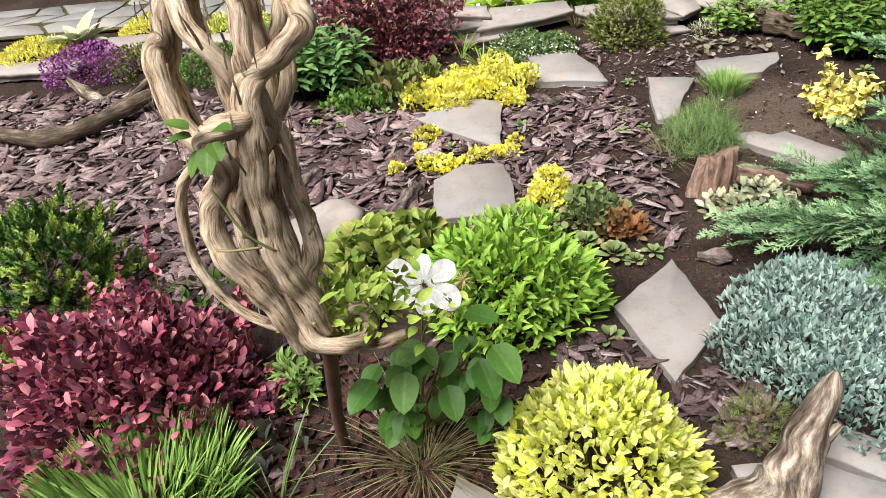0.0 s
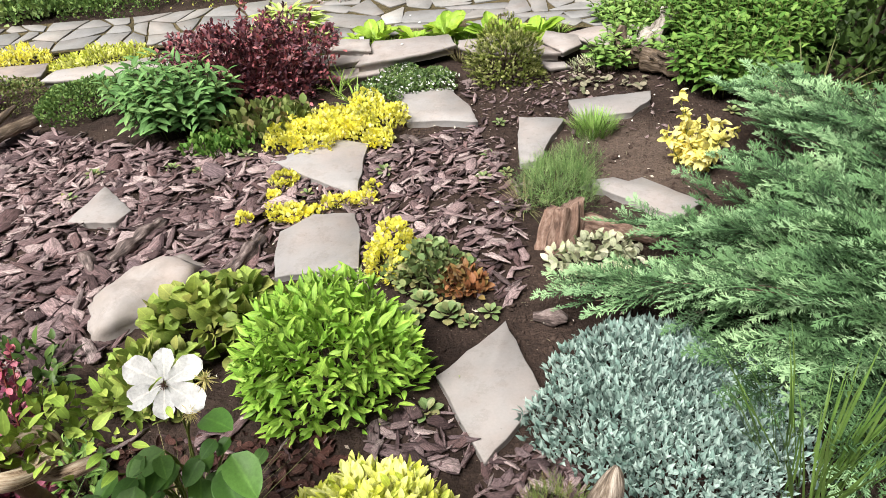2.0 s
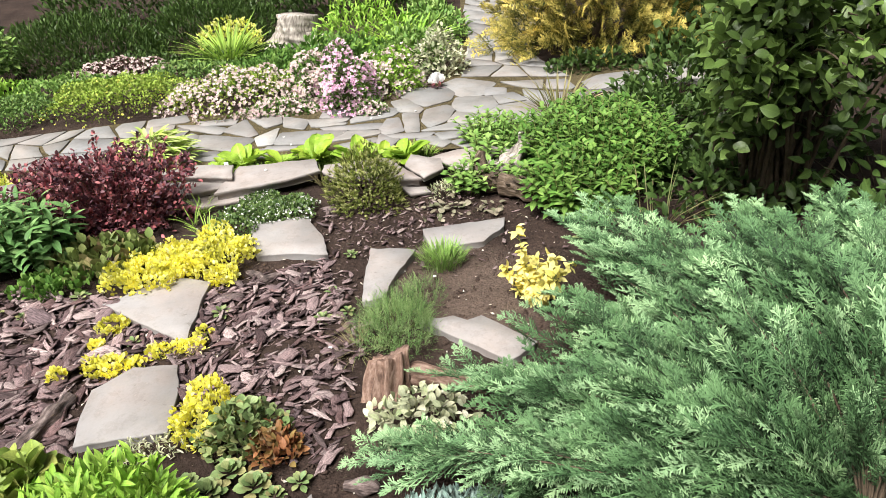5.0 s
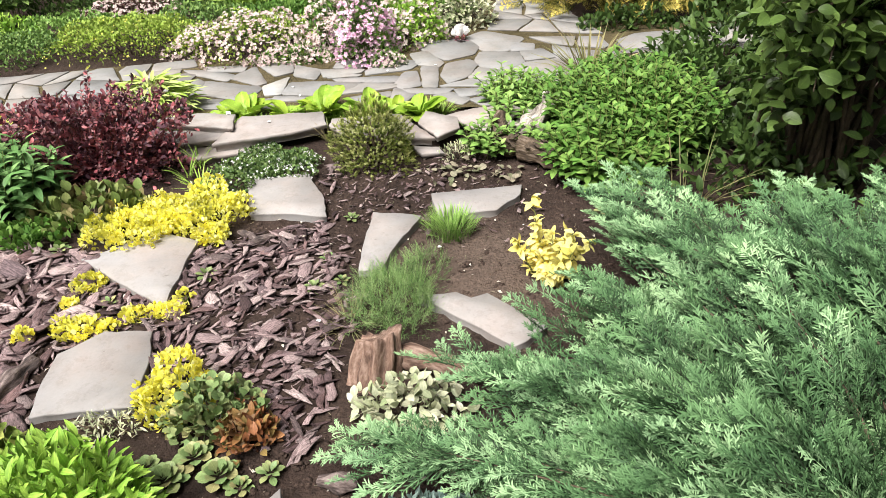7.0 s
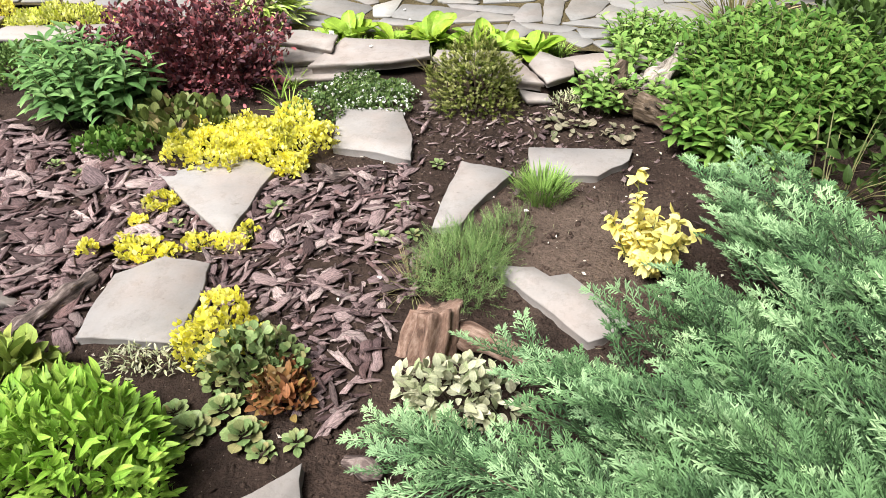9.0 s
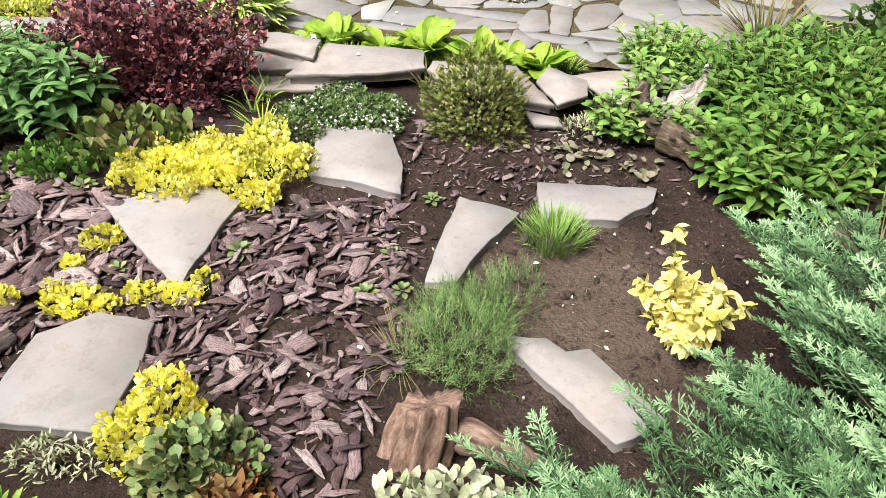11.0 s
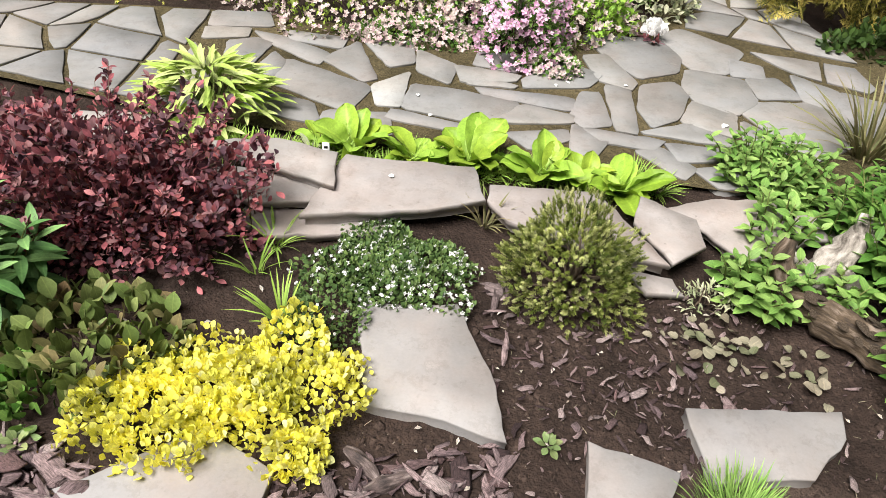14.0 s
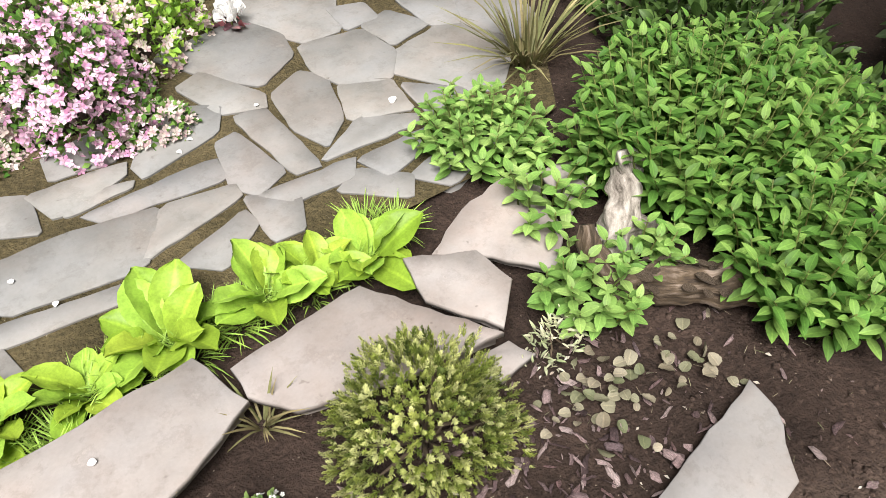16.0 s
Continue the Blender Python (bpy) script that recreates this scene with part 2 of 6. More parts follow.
MINT = leaf_material("mint_leaf", [(0.035, 0.14, 0.02), (0.075, 0.235, 0.04), (0.145, 0.33, 0.07), (0.055, 0.18, 0.03)], 0.55, 0.2)
DEEP = leaf_material("deep_green_leaf", [(0.025, 0.08, 0.02), (0.045, 0.125, 0.03), (0.07, 0.17, 0.04)], 0.42, 0.18)
CLEMATIS = leaf_material("clematis_leaf", [(0.04, 0.16, 0.025), (0.065, 0.22, 0.036), (0.1, 0.29, 0.055)], 0.5, 0.2, 0.3)
SHRUBLEAF = leaf_material("glossy_shrub_leaf", [(0.03, 0.085, 0.018), (0.06, 0.15, 0.03), (0.12, 0.26, 0.06), (0.04, 0.11, 0.025)], 0.4, 0.16, 0.5)
DARKROUND = leaf_material("dull_round_leaf", [(0.05, 0.06, 0.045), (0.085, 0.1, 0.075), (0.06, 0.045, 0.045)], 0.45, 0.1, 0.4)
OLIVE = leaf_material("olive_leaf", [(0.1, 0.17, 0.045), (0.16, 0.23, 0.065), (0.24, 0.28, 0.1), (0.2, 0.14, 0.075)], 0.5, 0.18)
PHLOX = leaf_material("leafy_perennial_green", [(0.09, 0.26, 0.05), (0.15, 0.35, 0.08), (0.22, 0.43, 0.12)], 0.5, 0.2)
MAT = leaf_material("low_mat_green", [(0.07, 0.19, 0.05), (0.11, 0.26, 0.07), (0.16, 0.32, 0.08)], 0.6, 0.15)
DARKMAT = leaf_material("dark_mat_leaf", [(0.04, 0.12, 0.035), (0.075, 0.175, 0.05), (0.115, 0.23, 0.065)], 0.55, 0.12)
OCHREMAT = leaf_material("lime_mat", [(0.2, 0.32, 0.05), (0.3, 0.42, 0.07), (0.38, 0.48, 0.1)], 0.6, 0.15)
PINE = leaf_material("pine_needle", [(0.03, 0.11, 0.022), (0.06, 0.19, 0.035), (0.1, 0.26, 0.05)], 0.5, 0.1)
CONIFER = leaf_material("dwarf_conifer_needle", [(0.12, 0.17, 0.03), (0.21, 0.26, 0.05), (0.3, 0.34, 0.085), (0.06, 0.09, 0.02)], 0.6, 0.12)
YOUNGCONIFER = leaf_material("dwarf_conifer_new_tip", [(0.42, 0.46, 0.15), (0.58, 0.6, 0.28), (0.32, 0.37, 0.1)], 0.6, 0.1)
# Middle tone kept dark so the plumes read as shaded below their tips.
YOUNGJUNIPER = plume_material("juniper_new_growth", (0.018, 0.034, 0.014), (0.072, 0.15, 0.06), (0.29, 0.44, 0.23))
YOUNGPINE = leaf_material("pine_new_growth", [(0.24, 0.48, 0.08), (0.36, 0.6, 0.15)], 0.5, 0.1)
THUJA = plume_material("golden_thuja", (0.03, 0.045, 0.012), (0.24, 0.215, 0.04), (0.74, 0.6, 0.17))
LEAFY = leaf_material("bluish_perennial_leaf", [(0.06, 0.2, 0.055), (0.1, 0.28, 0.085), (0.155, 0.36, 0.12)], 0.5, 0.15)
LOBED = leaf_material("lobed_leaf", [(0.15, 0.3, 0.055), (0.22, 0.4, 0.08), (0.33, 0.34, 0.1), (0.12, 0.25, 0.05), (0.27, 0.45, 0.1)], 0.5, 0.2)
IVY = leaf_material("pale_ivy_leaf", [(0.17, 0.34, 0.1), (0.26, 0.44, 0.15), (0.36, 0.52, 0.22)], 0.5, 0.2)
SUCCULENT = leaf_material("dull_succulent_leaf", [(0.11, 0.19, 0.07), (0.17, 0.26, 0.1), (0.24, 0.31, 0.13), (0.28, 0.26, 0.12)], 0.45, 0.1)
RUSSET = leaf_material("russet_leaf", [(0.2, 0.075, 0.035), (0.32, 0.14, 0.06), (0.24, 0.17, 0.06), (0.12, 0.05, 0.03)], 0.5, 0.15)
PURPLE = leaf_material("dark_barberry_leaf", [(0.055, 0.026, 0.04), (0.16, 0.062, 0.08), (0.34, 0.095, 0.11), (0.095, 0.052, 0.07), (0.22, 0.1, 0.115), (0.48, 0.15, 0.16), (0.29, 0.155, 0.16), (0.12, 0.056, 0.075)], 0.45, 0.15)
ROSE = leaf_material("rose_barberry_leaf", [(0.07, 0.022, 0.04), (0.38, 0.08, 0.14), (0.58, 0.17, 0.23), (0.72, 0.3, 0.34), (0.2, 0.055, 0.1), (0.04, 0.016, 0.025), (0.3, 0.08, 0.13), (0.09, 0.034, 0.06)], 0.42, 0.2)
GRASS = leaf_material("grass_blade", [(0.13, 0.3, 0.05), (0.2, 0.4, 0.07), (0.3, 0.48, 0.1)], 0.5, 0.2)
BLUEGRASS = leaf_material("lavender_stem", [(0.08, 0.23, 0.045), (0.14, 0.33, 0.075), (0.2, 0.41, 0.11)], 0.55, 0.15)
DARKBLADE = leaf_material("dark_grass_blade", [(0.05, 0.15, 0.03), (0.09, 0.21, 0.05)], 0.45, 0.12)
FEATHERY = leaf_material("feathery_grey_green", [(0.08, 0.22, 0.06), (0.15, 0.33, 0.11), (0.23, 0.42, 0.17)], 0.6, 0.12)
STRAW = leaf_material("dry_grass", [(0.2, 0.17, 0.09), (0.13, 0.15, 0.06), (0.3, 0.26, 0.14)], 0.6, 0.15)
VARIEG = leaf_material("cream_green_leaf", [(0.42, 0.46, 0.27), (0.6, 0.59, 0.43), (0.3, 0.37, 0.19), (0.68, 0.66, 0.53)], 0.5, 0.2)
WHITE = leaf_material("white_petal", [(0.9, 0.9, 0.89), (0.92, 0.91, 0.91)], 0.5, 0.25, mottle=0.15)
BLUSH = leaf_material("blush_petal", [(0.68, 0.52, 0.5), (0.74, 0.66, 0.58), (0.6, 0.38, 0.42), (0.78, 0.72, 0.66)], 0.5, 0.2, mottle=0.15)
PINK = leaf_material("pink_petal", [(0.76, 0.34, 0.58), (0.82, 0.52, 0.69), (0.86, 0.72, 0.78)], 0.5, 0.2, mottle=0.15)
THYMEFLOWER = leaf_material("purple_thyme_flower", [(0.3, 0.08, 0.32), (0.42, 0.15, 0.42), (0.25, 0.08, 0.22)], 0.6, 0.15)
SEEDHEAD = leaf_material("seed_head_thread", [(0.42, 0.38, 0.14), (0.6, 0.55, 0.25)], 0.6, 0.1)
TAG = leaf_material("white_plastic", [(0.8, 0.8, 0.8), (0.78, 0.78, 0.78)], 0.4, 0.0, mottle=0.15)
PRINT, _nt, _p = base_material("black_print")
_p.inputs["Base Color"].default_value = (0.03, 0.03, 0.03, 1)


# ---- mesh helpers ----
def np_mesh(name, verts, loops, totals, smooth=False, grain=None):
    me = bpy.data.meshes.new(name)
    me.vertices.add(len(verts))
    me.vertices.foreach_set("co", np.asarray(verts, np.float32).ravel())
    me.loops.add(len(loops))
    me.loops.foreach_set("vertex_index", np.asarray(loops, np.int32))
    totals = np.asarray(totals, np.int32)
    me.polygons.add(len(totals))
    me.polygons.foreach_set("loop_start", np.concatenate([[0], np.cumsum(totals)[:-1]]).astype(np.int32))
    if smooth:
        me.polygons.foreach_set("use_smooth", np.ones(len(totals), bool))
    me.update(calc_edges=True)
    if grain is not None:
        me.attributes.new("grain", "FLOAT_VECTOR", "POINT").data.foreach_set("vector", np.asarray(grain, np.float32).ravel())
    me.validate()
    return me


class Heap:
    """Gathers pieces of geometry into one mesh."""

    def __init__(self):
        self.v, self.l, self.t, self.g, self.n = [], [], [], [], 0

    def add(self, verts, faces, grain=None):
        self.g.append(np.asarray(verts if grain is None else grain, float))
        self.v.append(np.asarray(verts, float))
        self.l.append(np.concatenate([np.asarray(f) for f in faces]) + self.n)
        self.t.append(np.array([len(f) for f in faces]))
        self.n += len(verts)
        return self

    def scatter(self, tmpl, at, along, size, up=(0, 0, 1), jitter=0.5, wide=1.0):
        """Lays a template (its length on y, its face on z) at each place, pointing along the given way."""
        tv, tf = np.asarray(tmpl[0], float), tmpl[1]
        at, along = np.asarray(at, float), unit(np.asarray(along, float))
        k = len(at)
        if not k:
            return self
        size = np.broadcast_to(np.asarray(size, float), (k,))
        n = np.asarray(up, float) + rng.normal(0, jitter, (k, 3))
        n = unit(n - along * (n * along).sum(1, keepdims=True))
        x = np.cross(along, n)
        pts = (x[:, None] * (tv[None, :, :1] * wide) + along[:, None] * tv[None, :, 1:2] + n[:, None] * tv[None, :, 2:]) * size[:, None, None] + at[:, None]
        fl = np.concatenate([np.asarray(f) for f in tf])
        self.v.append(pts.reshape(-1, 3))
        own = np.tile(tv, (k, 1))
        own[:, 2] = np.repeat(rng.uniform(0, 50, k), len(tv))
        self.g.append(own)
        self.l.append((fl[None] + (np.arange(k) * len(tv))[:, None] + self.n).ravel())
        self.t.append(np.tile([len(f) for f in tf], k))
        self.n += k * len(tv)
        return self

    def tube(self, path, radii, sides=6, ridge=0.0, seed=0.0):
        path = np.asarray(path, float)
        radii = np.broadcast_to(np.asarray(radii, float), (len(path),))
        tan = unit(np.gradient(path, axis=0))
        ref = np.array([0.31, 0.9, 0.3]) if abs(tan[:, 1]).mean() < 0.8 else np.array([0.9, 0.1, 0.4])
        a = unit(np.cross(tan, ref))
        b = np.cross(tan, a)
        th = np.linspace(0, 2 * np.pi, sides, endpoint=False)
        s = np.linspace(0, 1, len(path))
        r = radii[:, None] * (1 + ridge * (np.sin(3 * th[None] + seed + 5 * s[:, None]) * 0.6 + np.sin(5 * th[None] - 2 * seed + 9 * s[:, None]) * 0.4))
        v = path[:, None] + r[..., None] * (np.cos(th)[None, :, None] * a[:, None] + np.sin(th)[None, :, None] * b[:, None])
        k = len(path)
        f = [(i * sides + j, i * sides + (j + 1) % sides, (i + 1) * sides + (j + 1) % sides, (i + 1) * sides + j) for i in range(k - 1) for j in range(sides)]
        f += [tuple(range(sides))[::-1], tuple((k - 1) * sides + j for j in range(sides))]
        run = np.concatenate([[0], np.cumsum(np.linalg.norm(np.diff(path, axis=0), axis=1))])
        own = np.stack([np.broadcast_to(np.abs(th - np.pi)[None] * radii.mean(), r.shape), np.broadcast_to(run[:, None], r.shape), np.full(r.shape, seed * 3.7)], -1)
        return self.add(v.reshape(-1, 3), f, own.reshape(-1, 3))

    def mesh(self, name, smooth=False):
        return np_mesh(name, np.concatenate(self.v), np.concatenate(self.l), np.concatenate(self.t), smooth, np.concatenate(self.g))


def unit(v):
    return v / np.maximum(np.linalg.norm(v, axis=-1, keepdims=True), 1e-9)


def part(name, geo, material, parent, label="", smooth=False):
    """Links a mesh as one object under a thing or a part."""
    me = geo.mesh(name, smooth) if isinstance(geo, Heap) else geo
    if material and not me.materials:
        me.materials.append(material)
    ob = new(name, me)
    if parent:
        ob.parent = parent
        ob.matrix_parent_inverse = parent.matrix_basis.inverted()
    if name in ("grass_foliage", "needle_foliage", "branchwork", "blossom", "stalk_cluster", "bark_shreds", "young_foliage", "stamens", "young_leaves"):
        ob["kind"] = "stuff"
    return tagged(ob, label)


def thing(name, at, label, category, group="", kind=""):
    ob = new(name)
    ob.empty_display_size = 0.05
    ob.matrix_basis = pose(*at)
    return tagged(ob, label, category, group, kind)


# ---- leaf templates: length 1 on y ----
def leaf(w=0.25, fold=0.3, droop=0.15, widest=0.4):
    """A folded leaf with a midrib, rounded or pointed by where it is widest."""
    v = [(0, 0, 0)]
    rows = (0.1, 0.28, 0.5, 0.72, 0.9)
    for t in rows:
        s = t ** (math.log(0.5) / math.log(widest + 0.05))
        k = math.sin(math.pi * s) ** 0.8
        z = -droop * t * t
        v += [(-w * k, t, z + fold * w * k), (0, t, z), (w * k, t, z + fold * w * k)]
    v.append((0, 1, -droop))
    f = [(0, 2, 1), (0, 3, 2)]
    for i in range(len(rows) - 1):
        q = 1 + 3 * i
        f += [(q, q + 1, q + 4, q + 3), (q + 1, q + 2, q + 5, q + 4)]
    q = 1 + 3 * (len(rows) - 1)
    return v, f + [(q, q + 1, q + 3), (q + 1, q + 2, q + 3)]


def small_leaf(w=0.3, fold=0.25):
    return [(0, 0, 0), (-w, 0.5, fold * w), (0, 0.55, 0), (w, 0.5, fold * w), (0, 1, -0.1)], [(0, 2, 1), (0, 3, 2), (1, 2, 4), (2, 3, 4)]


def blade(w=0.03, bend=0.5):
    v, f = [], []
    for i, t in enumerate((0, 0.35, 0.7)):
        v += [(-w * (1 - 0.4 * t), t, -bend * t * t), (w * (1 - 0.4 * t), t, -bend * t * t)]
    v.append((0, 1, -bend))
    return v, [(0, 1, 3, 2), (2, 3, 5, 4), (4, 5, 6)]


def merged(pieces):
    """One template out of several (template, matrix) pairs."""
    v, f = [], []
    for (tv, tf), m in pieces:
        k = len(v)
        v += [tuple(m @ Vector(p)) for p in tv]
        f += [tuple(i + k for i in face) for face in tf]
    return v, f


def flower(petals=5, w=0.34):
    p = ([(0, 0, 0), (-w, 0.6, 0.12), (0, 1, 0.1), (w, 0.6, 0.12)], [(0, 3, 2, 1)])
    return merged([(p, pose(0, 0, 0, 0, 0, 360 * i / petals) @ pose(0, 0, 0, 12)) for i in range(petals)])


def shoot(count, half, needle):
    """One twig along y whose needles all grow out of its thin axis; needle(i, t) gives a matrix."""
    v, f = [], []
    for i in range(count + 1):
        t = i / count
        v += [(-half * (1 - 0.7 * t), t, 0), (half * (1 - 0.7 * t), t, 0)]
    f += [(2 * i, 2 * i + 1, 2 * i + 3, 2 * i + 2) for i in range(count)]
    for i in range(count):
        m, pts = needle(i, i / count)
        k = len(v)
        v += [tuple(m @ Vector(p)) for p in pts]
        f += [(2 * i, 2 * i + 1, k)] if len(pts) == 1 else [(2 * i, 2 * i + 1, k, k + 2), (k + 2, k, k + 1)]
    return v, f


def needle_tip(count=14, w=0.06, spread=42, length=0.6):
    """A shoot tip with needles round it, pointing along y."""
    def one(i, t):
        turn = spread * (1.15 - 0.8 * t) + (i * 37 % 11)
        return pose(0, t * 0.75, 0, 0, i * 137.5, 0) @ pose(0, 0, 0, turn, 0, 0) @ Matrix.Scale(length * (1.05 - 0.35 * t), 4), [(w, 0.45, 0), (0, 1, 0), (-w, 0.45, 0)]
    return shoot(count, w * length * 0.8, one)


def juniper_plume(seed=1, shoots=17, twiglets=6):
    """A flat feathery plume of length 1: a bowed axis, side shoots on both sides and scale twiglets on each of them."""
    rr = random.Random(seed)
    v, f = [], []

    def rod(a, b, w):
        a, b = Vector(a), Vector(b)
        d = (b - a).normalized()
        x = d.cross(Vector((0, 0, 1))).normalized() * w
        z = x.cross(d)
        k = len(v)
        m = a.lerp(b, 0.6)
        v.extend(tuple(q) for q in (a + x * 0.6, a - x * 0.6 + z * 0.4, m + x, m + z, m - x, b))
        f.extend([(k, k + 2, k + 3), (k, k + 3, k + 1), (k + 1, k + 3, k + 4), (k + 2, k + 5, k + 3), (k + 3, k + 5, k + 4)])

    def axis(t):
        return Vector((0.06 * math.sin(2.2 * t + seed), t, -0.16 * t * t + 0.1 * t))
    for i in range(5):
        rod(axis(i / 5), axis((i + 1.2) / 5), 0.012 * (1.2 - 0.16 * i))
    for i in range(shoots):
        t = 0.06 + 0.92 * (i + rr.uniform(-0.3, 0.3)) / shoots
        side = 1 if i % 2 else -1
        ln = (0.40 - 0.27 * t) * rr.uniform(0.65, 1.2)
        ang = radians(rr.uniform(26, 48))
        d = Vector((side * math.sin(ang), math.cos(ang), rr.uniform(-0.1, 0.35))).normalized()
        a = axis(t)
        b = a + d * ln
        rod(a, b, 0.0105)
        for k in range(twiglets):
            u = 0.15 + 0.8 * k / twiglets
            turn = radians(rr.uniform(22, 44)) * (1 if k % 2 else -1)
            e = Vector((d.x * math.cos(turn) - d.y * math.sin(turn), d.x * math.sin(turn) + d.y * math.cos(turn), d.z + rr.uniform(-0.15, 0.4))).normalized()
            q = a + d * ln * u
            rod(q, q + e * rr.uniform(0.055, 0.11) * (1.25 - 0.5 * u), 0.0095)
    return v, f


PLUMES = [juniper_plume(q) for q in (1, 2, 3, 4)]
OVATE, NARROW, ROUND, SMALL, TINY = leaf(0.24, 0.3, 0.2), leaf(0.13, 0.35, 0.25), leaf(0.36, 0.15, 0.1, 0.45), small_leaf(0.3), small_leaf(0.42, 0.1)
STAR = flower()


# ---- where leaves sit ----
def lumps(p, scale, seed):
    return np.array([noise.noise(Vector((x * scale + seed, y * scale, z * scale))) for x, y, z in p])


def dome(n, at, rx, ry, h, lump=0.12, scale=6.0, depth=0.25, low=0.0, seed=0.0):
    """Places and outward ways over a lumpy half-ellipsoid on the ground, some of them deeper in."""
    d = unit(rng.normal(0, 1, (n, 3)))
    d[:, 2] = np.abs(d[:, 2]) * (1 - low) + low
    d = unit(d)
    p = d * np.array([rx, ry, h])
    if h < 0.48 * min(rx, ry):
        rho, az = np.sqrt(rng.random(n)), rng.uniform(0, 2 * np.pi, n)
        p = np.c_[rx * rho * np.cos(az), ry * rho * np.sin(az), h * np.sqrt(1 - rho ** 4)]
        d = unit(np.c_[rho ** 3 * np.cos(az), rho ** 3 * np.sin(az), 0.75 * np.ones(n)])
    r = 1 + lump * 2 * lumps(p + np.array(at), scale, seed)
    r *= 1 - depth * rng.random(n) ** 2
    nn = unit(d / np.array([rx, ry, h])) if h >= 0.48 * min(rx, ry) else d
    return p * r[:, None] + np.array(at), nn


def around(nn, outward=1.0, upward=0.5, wild=0.6):
    return unit(nn * outward + np.array([0, 0, upward]) + rng.normal(0, wild, nn.shape))


def mound(name, at, rx, ry, h, label, category, material, tmpl, size, count, outward=1.0, upward=0.5, wild=0.6, lump=0.14, scale=7.0,
          depth=0.45, stems=14, stem_mat=None, flowers=None, foliage_name="foliage", group="", jitter=0.5, low=0.0):
    """A mounded plant: stems from the root and leaves over a lumpy dome; flowers: (material, template, size, count)."""
    t = thing(name, at, label, category, group)
    p, nn = dome(count, at, rx, ry, h, lump, scale, depth, low, seed=at[0] * 3)
    sz = size * rng.uniform(0.65, 1.2, count)
    geo = Heap().scatter(tmpl, p, around(nn, outward, upward, wild), sz, jitter=jitter)
    part(foliage_name, geo, material, t, smooth=True)
    if stems:
        st = Heap()
        q, _ = dome(stems, at, rx * 0.8, ry * 0.8, h * 0.9, 0.05)
        root = np.array(at)
        for e in q:
            base = root + (e - root) * np.array([0.25, 0.25, 0]) - np.array([0, 0, 0.01])
            mid = (base + e) / 2 + rng.normal(0, 0.01, 3)
            st.tube([base, mid, e], [0.004, 0.003, 0.0015], 5)
        part("stalk_cluster", st, stem_mat or TWIG, t)
    if flowers:
        fm, ft, fs, fc = flowers
        p, nn = dome(fc, at, rx * 1.02, ry * 1.02, h * 1.04, lump, scale, 0.05, low, seed=at[0] * 3)
        part("blossom", Heap().scatter(ft, p, around(np.cross(nn, rng.normal(0, 1, nn.shape)), 1, 0, 0.2), fs * rng.uniform(0.7, 1.2, fc), up=(0, -0.3, 1.0), jitter=0.35), fm, t)
    return t


def tuft(name, at, radius, height, label, category, material, count, w=0.03, bend=0.4, lean=0.5, root=0.4, group=""):
    w_blade = w
    t = thing(name, at, label, category, group)
    a = rng.uniform(0, 2 * np.pi, count)
    r = radius * root * np.sqrt(rng.random(count))
    p = np.array(at) + np.c_[r * np.cos(a), r * np.sin(a), np.zeros(count)]
    d = np.c_[np.cos(a) * lean * rng.random(count), np.sin(a) * lean * rng.random(count), np.ones(count)] + rng.normal(0, 0.12, (count, 3))
    geo = Heap()
    up = np.c_[np.cos(a), np.sin(a), np.zeros(count)]
    for k, b in enumerate((bend * 0.4, bend, bend * 1.6)):
        s = slice(k, None, 3)
        geo.scatter(blade(w, -b), p[s], d[s], height * rng.uniform(0.6, 1.15, len(p[s])), up=up[s], jitter=0.15)
    if count > 1000:
        for k in range(290):
            part("blade", Heap().scatter(blade(w, -bend * rng.uniform(0.4, 1.6)), [p[k]], [d[k]], height * rng.uniform(0.7, 1.2), up=up[k], jitter=0.15), material, t)
    if count > 100:
        part("grass_foliage", geo, material, t)
    else:
        for q, w, u, ln in zip(p, d, up, height * rng.uniform(0.6, 1.15, count)):
            part("blade", Heap().scatter(blade(w_blade, -bend * rng.uniform(0.4, 1.6)), [q], [w], ln, up=u, jitter=0.1), material, t)
    return t


# ---- ground and path ----
def spaced(lo, hi, step, far):
    core = list(np.arange(lo, hi + step, step))
    d = step
    left, right = [], []
    a, b = core[0], core[-1]
    while d < far:
        d *= 1.35
        a, b = a - d, b + d
        left.append(a)
        right.append(b)
    return np.array(left[::-1] + core + right)


def ground_height(x, y):
    near = 1.0 if -4 < x < 4.5 and -1 < y < 9 else 0.0
    n = noise.noise(Vector((x * 5, y * 5, 0))) * 0.011 + noise.noise(Vector((x * 17, y * 17, 3))) * 0.010 + noise.noise(Vector((x * 38, y * 38, 7))) * 0.007
    return near * (n - 0.006) * (1.0 if y < 3.9 else 0.5)


gx, gy = spaced(-3.2, 3.2, 0.035, 22), spaced(0.4, 7.4, 0.035, 22)
GX, GY = np.meshgrid(gx, gy)
gz = np.array([ground_height(a, b) for a, b in zip(GX.ravel(), GY.ravel())])
W, H = len(gx), len(gy)
ii = (np.arange(H - 1)[:, None] * W + np.arange(W - 1)[None]).ravel()
quads = np.c_[ii, ii + 1, ii + W + 1, ii + W]
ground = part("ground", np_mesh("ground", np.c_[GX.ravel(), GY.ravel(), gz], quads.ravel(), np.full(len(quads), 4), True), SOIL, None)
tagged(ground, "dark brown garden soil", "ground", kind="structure")


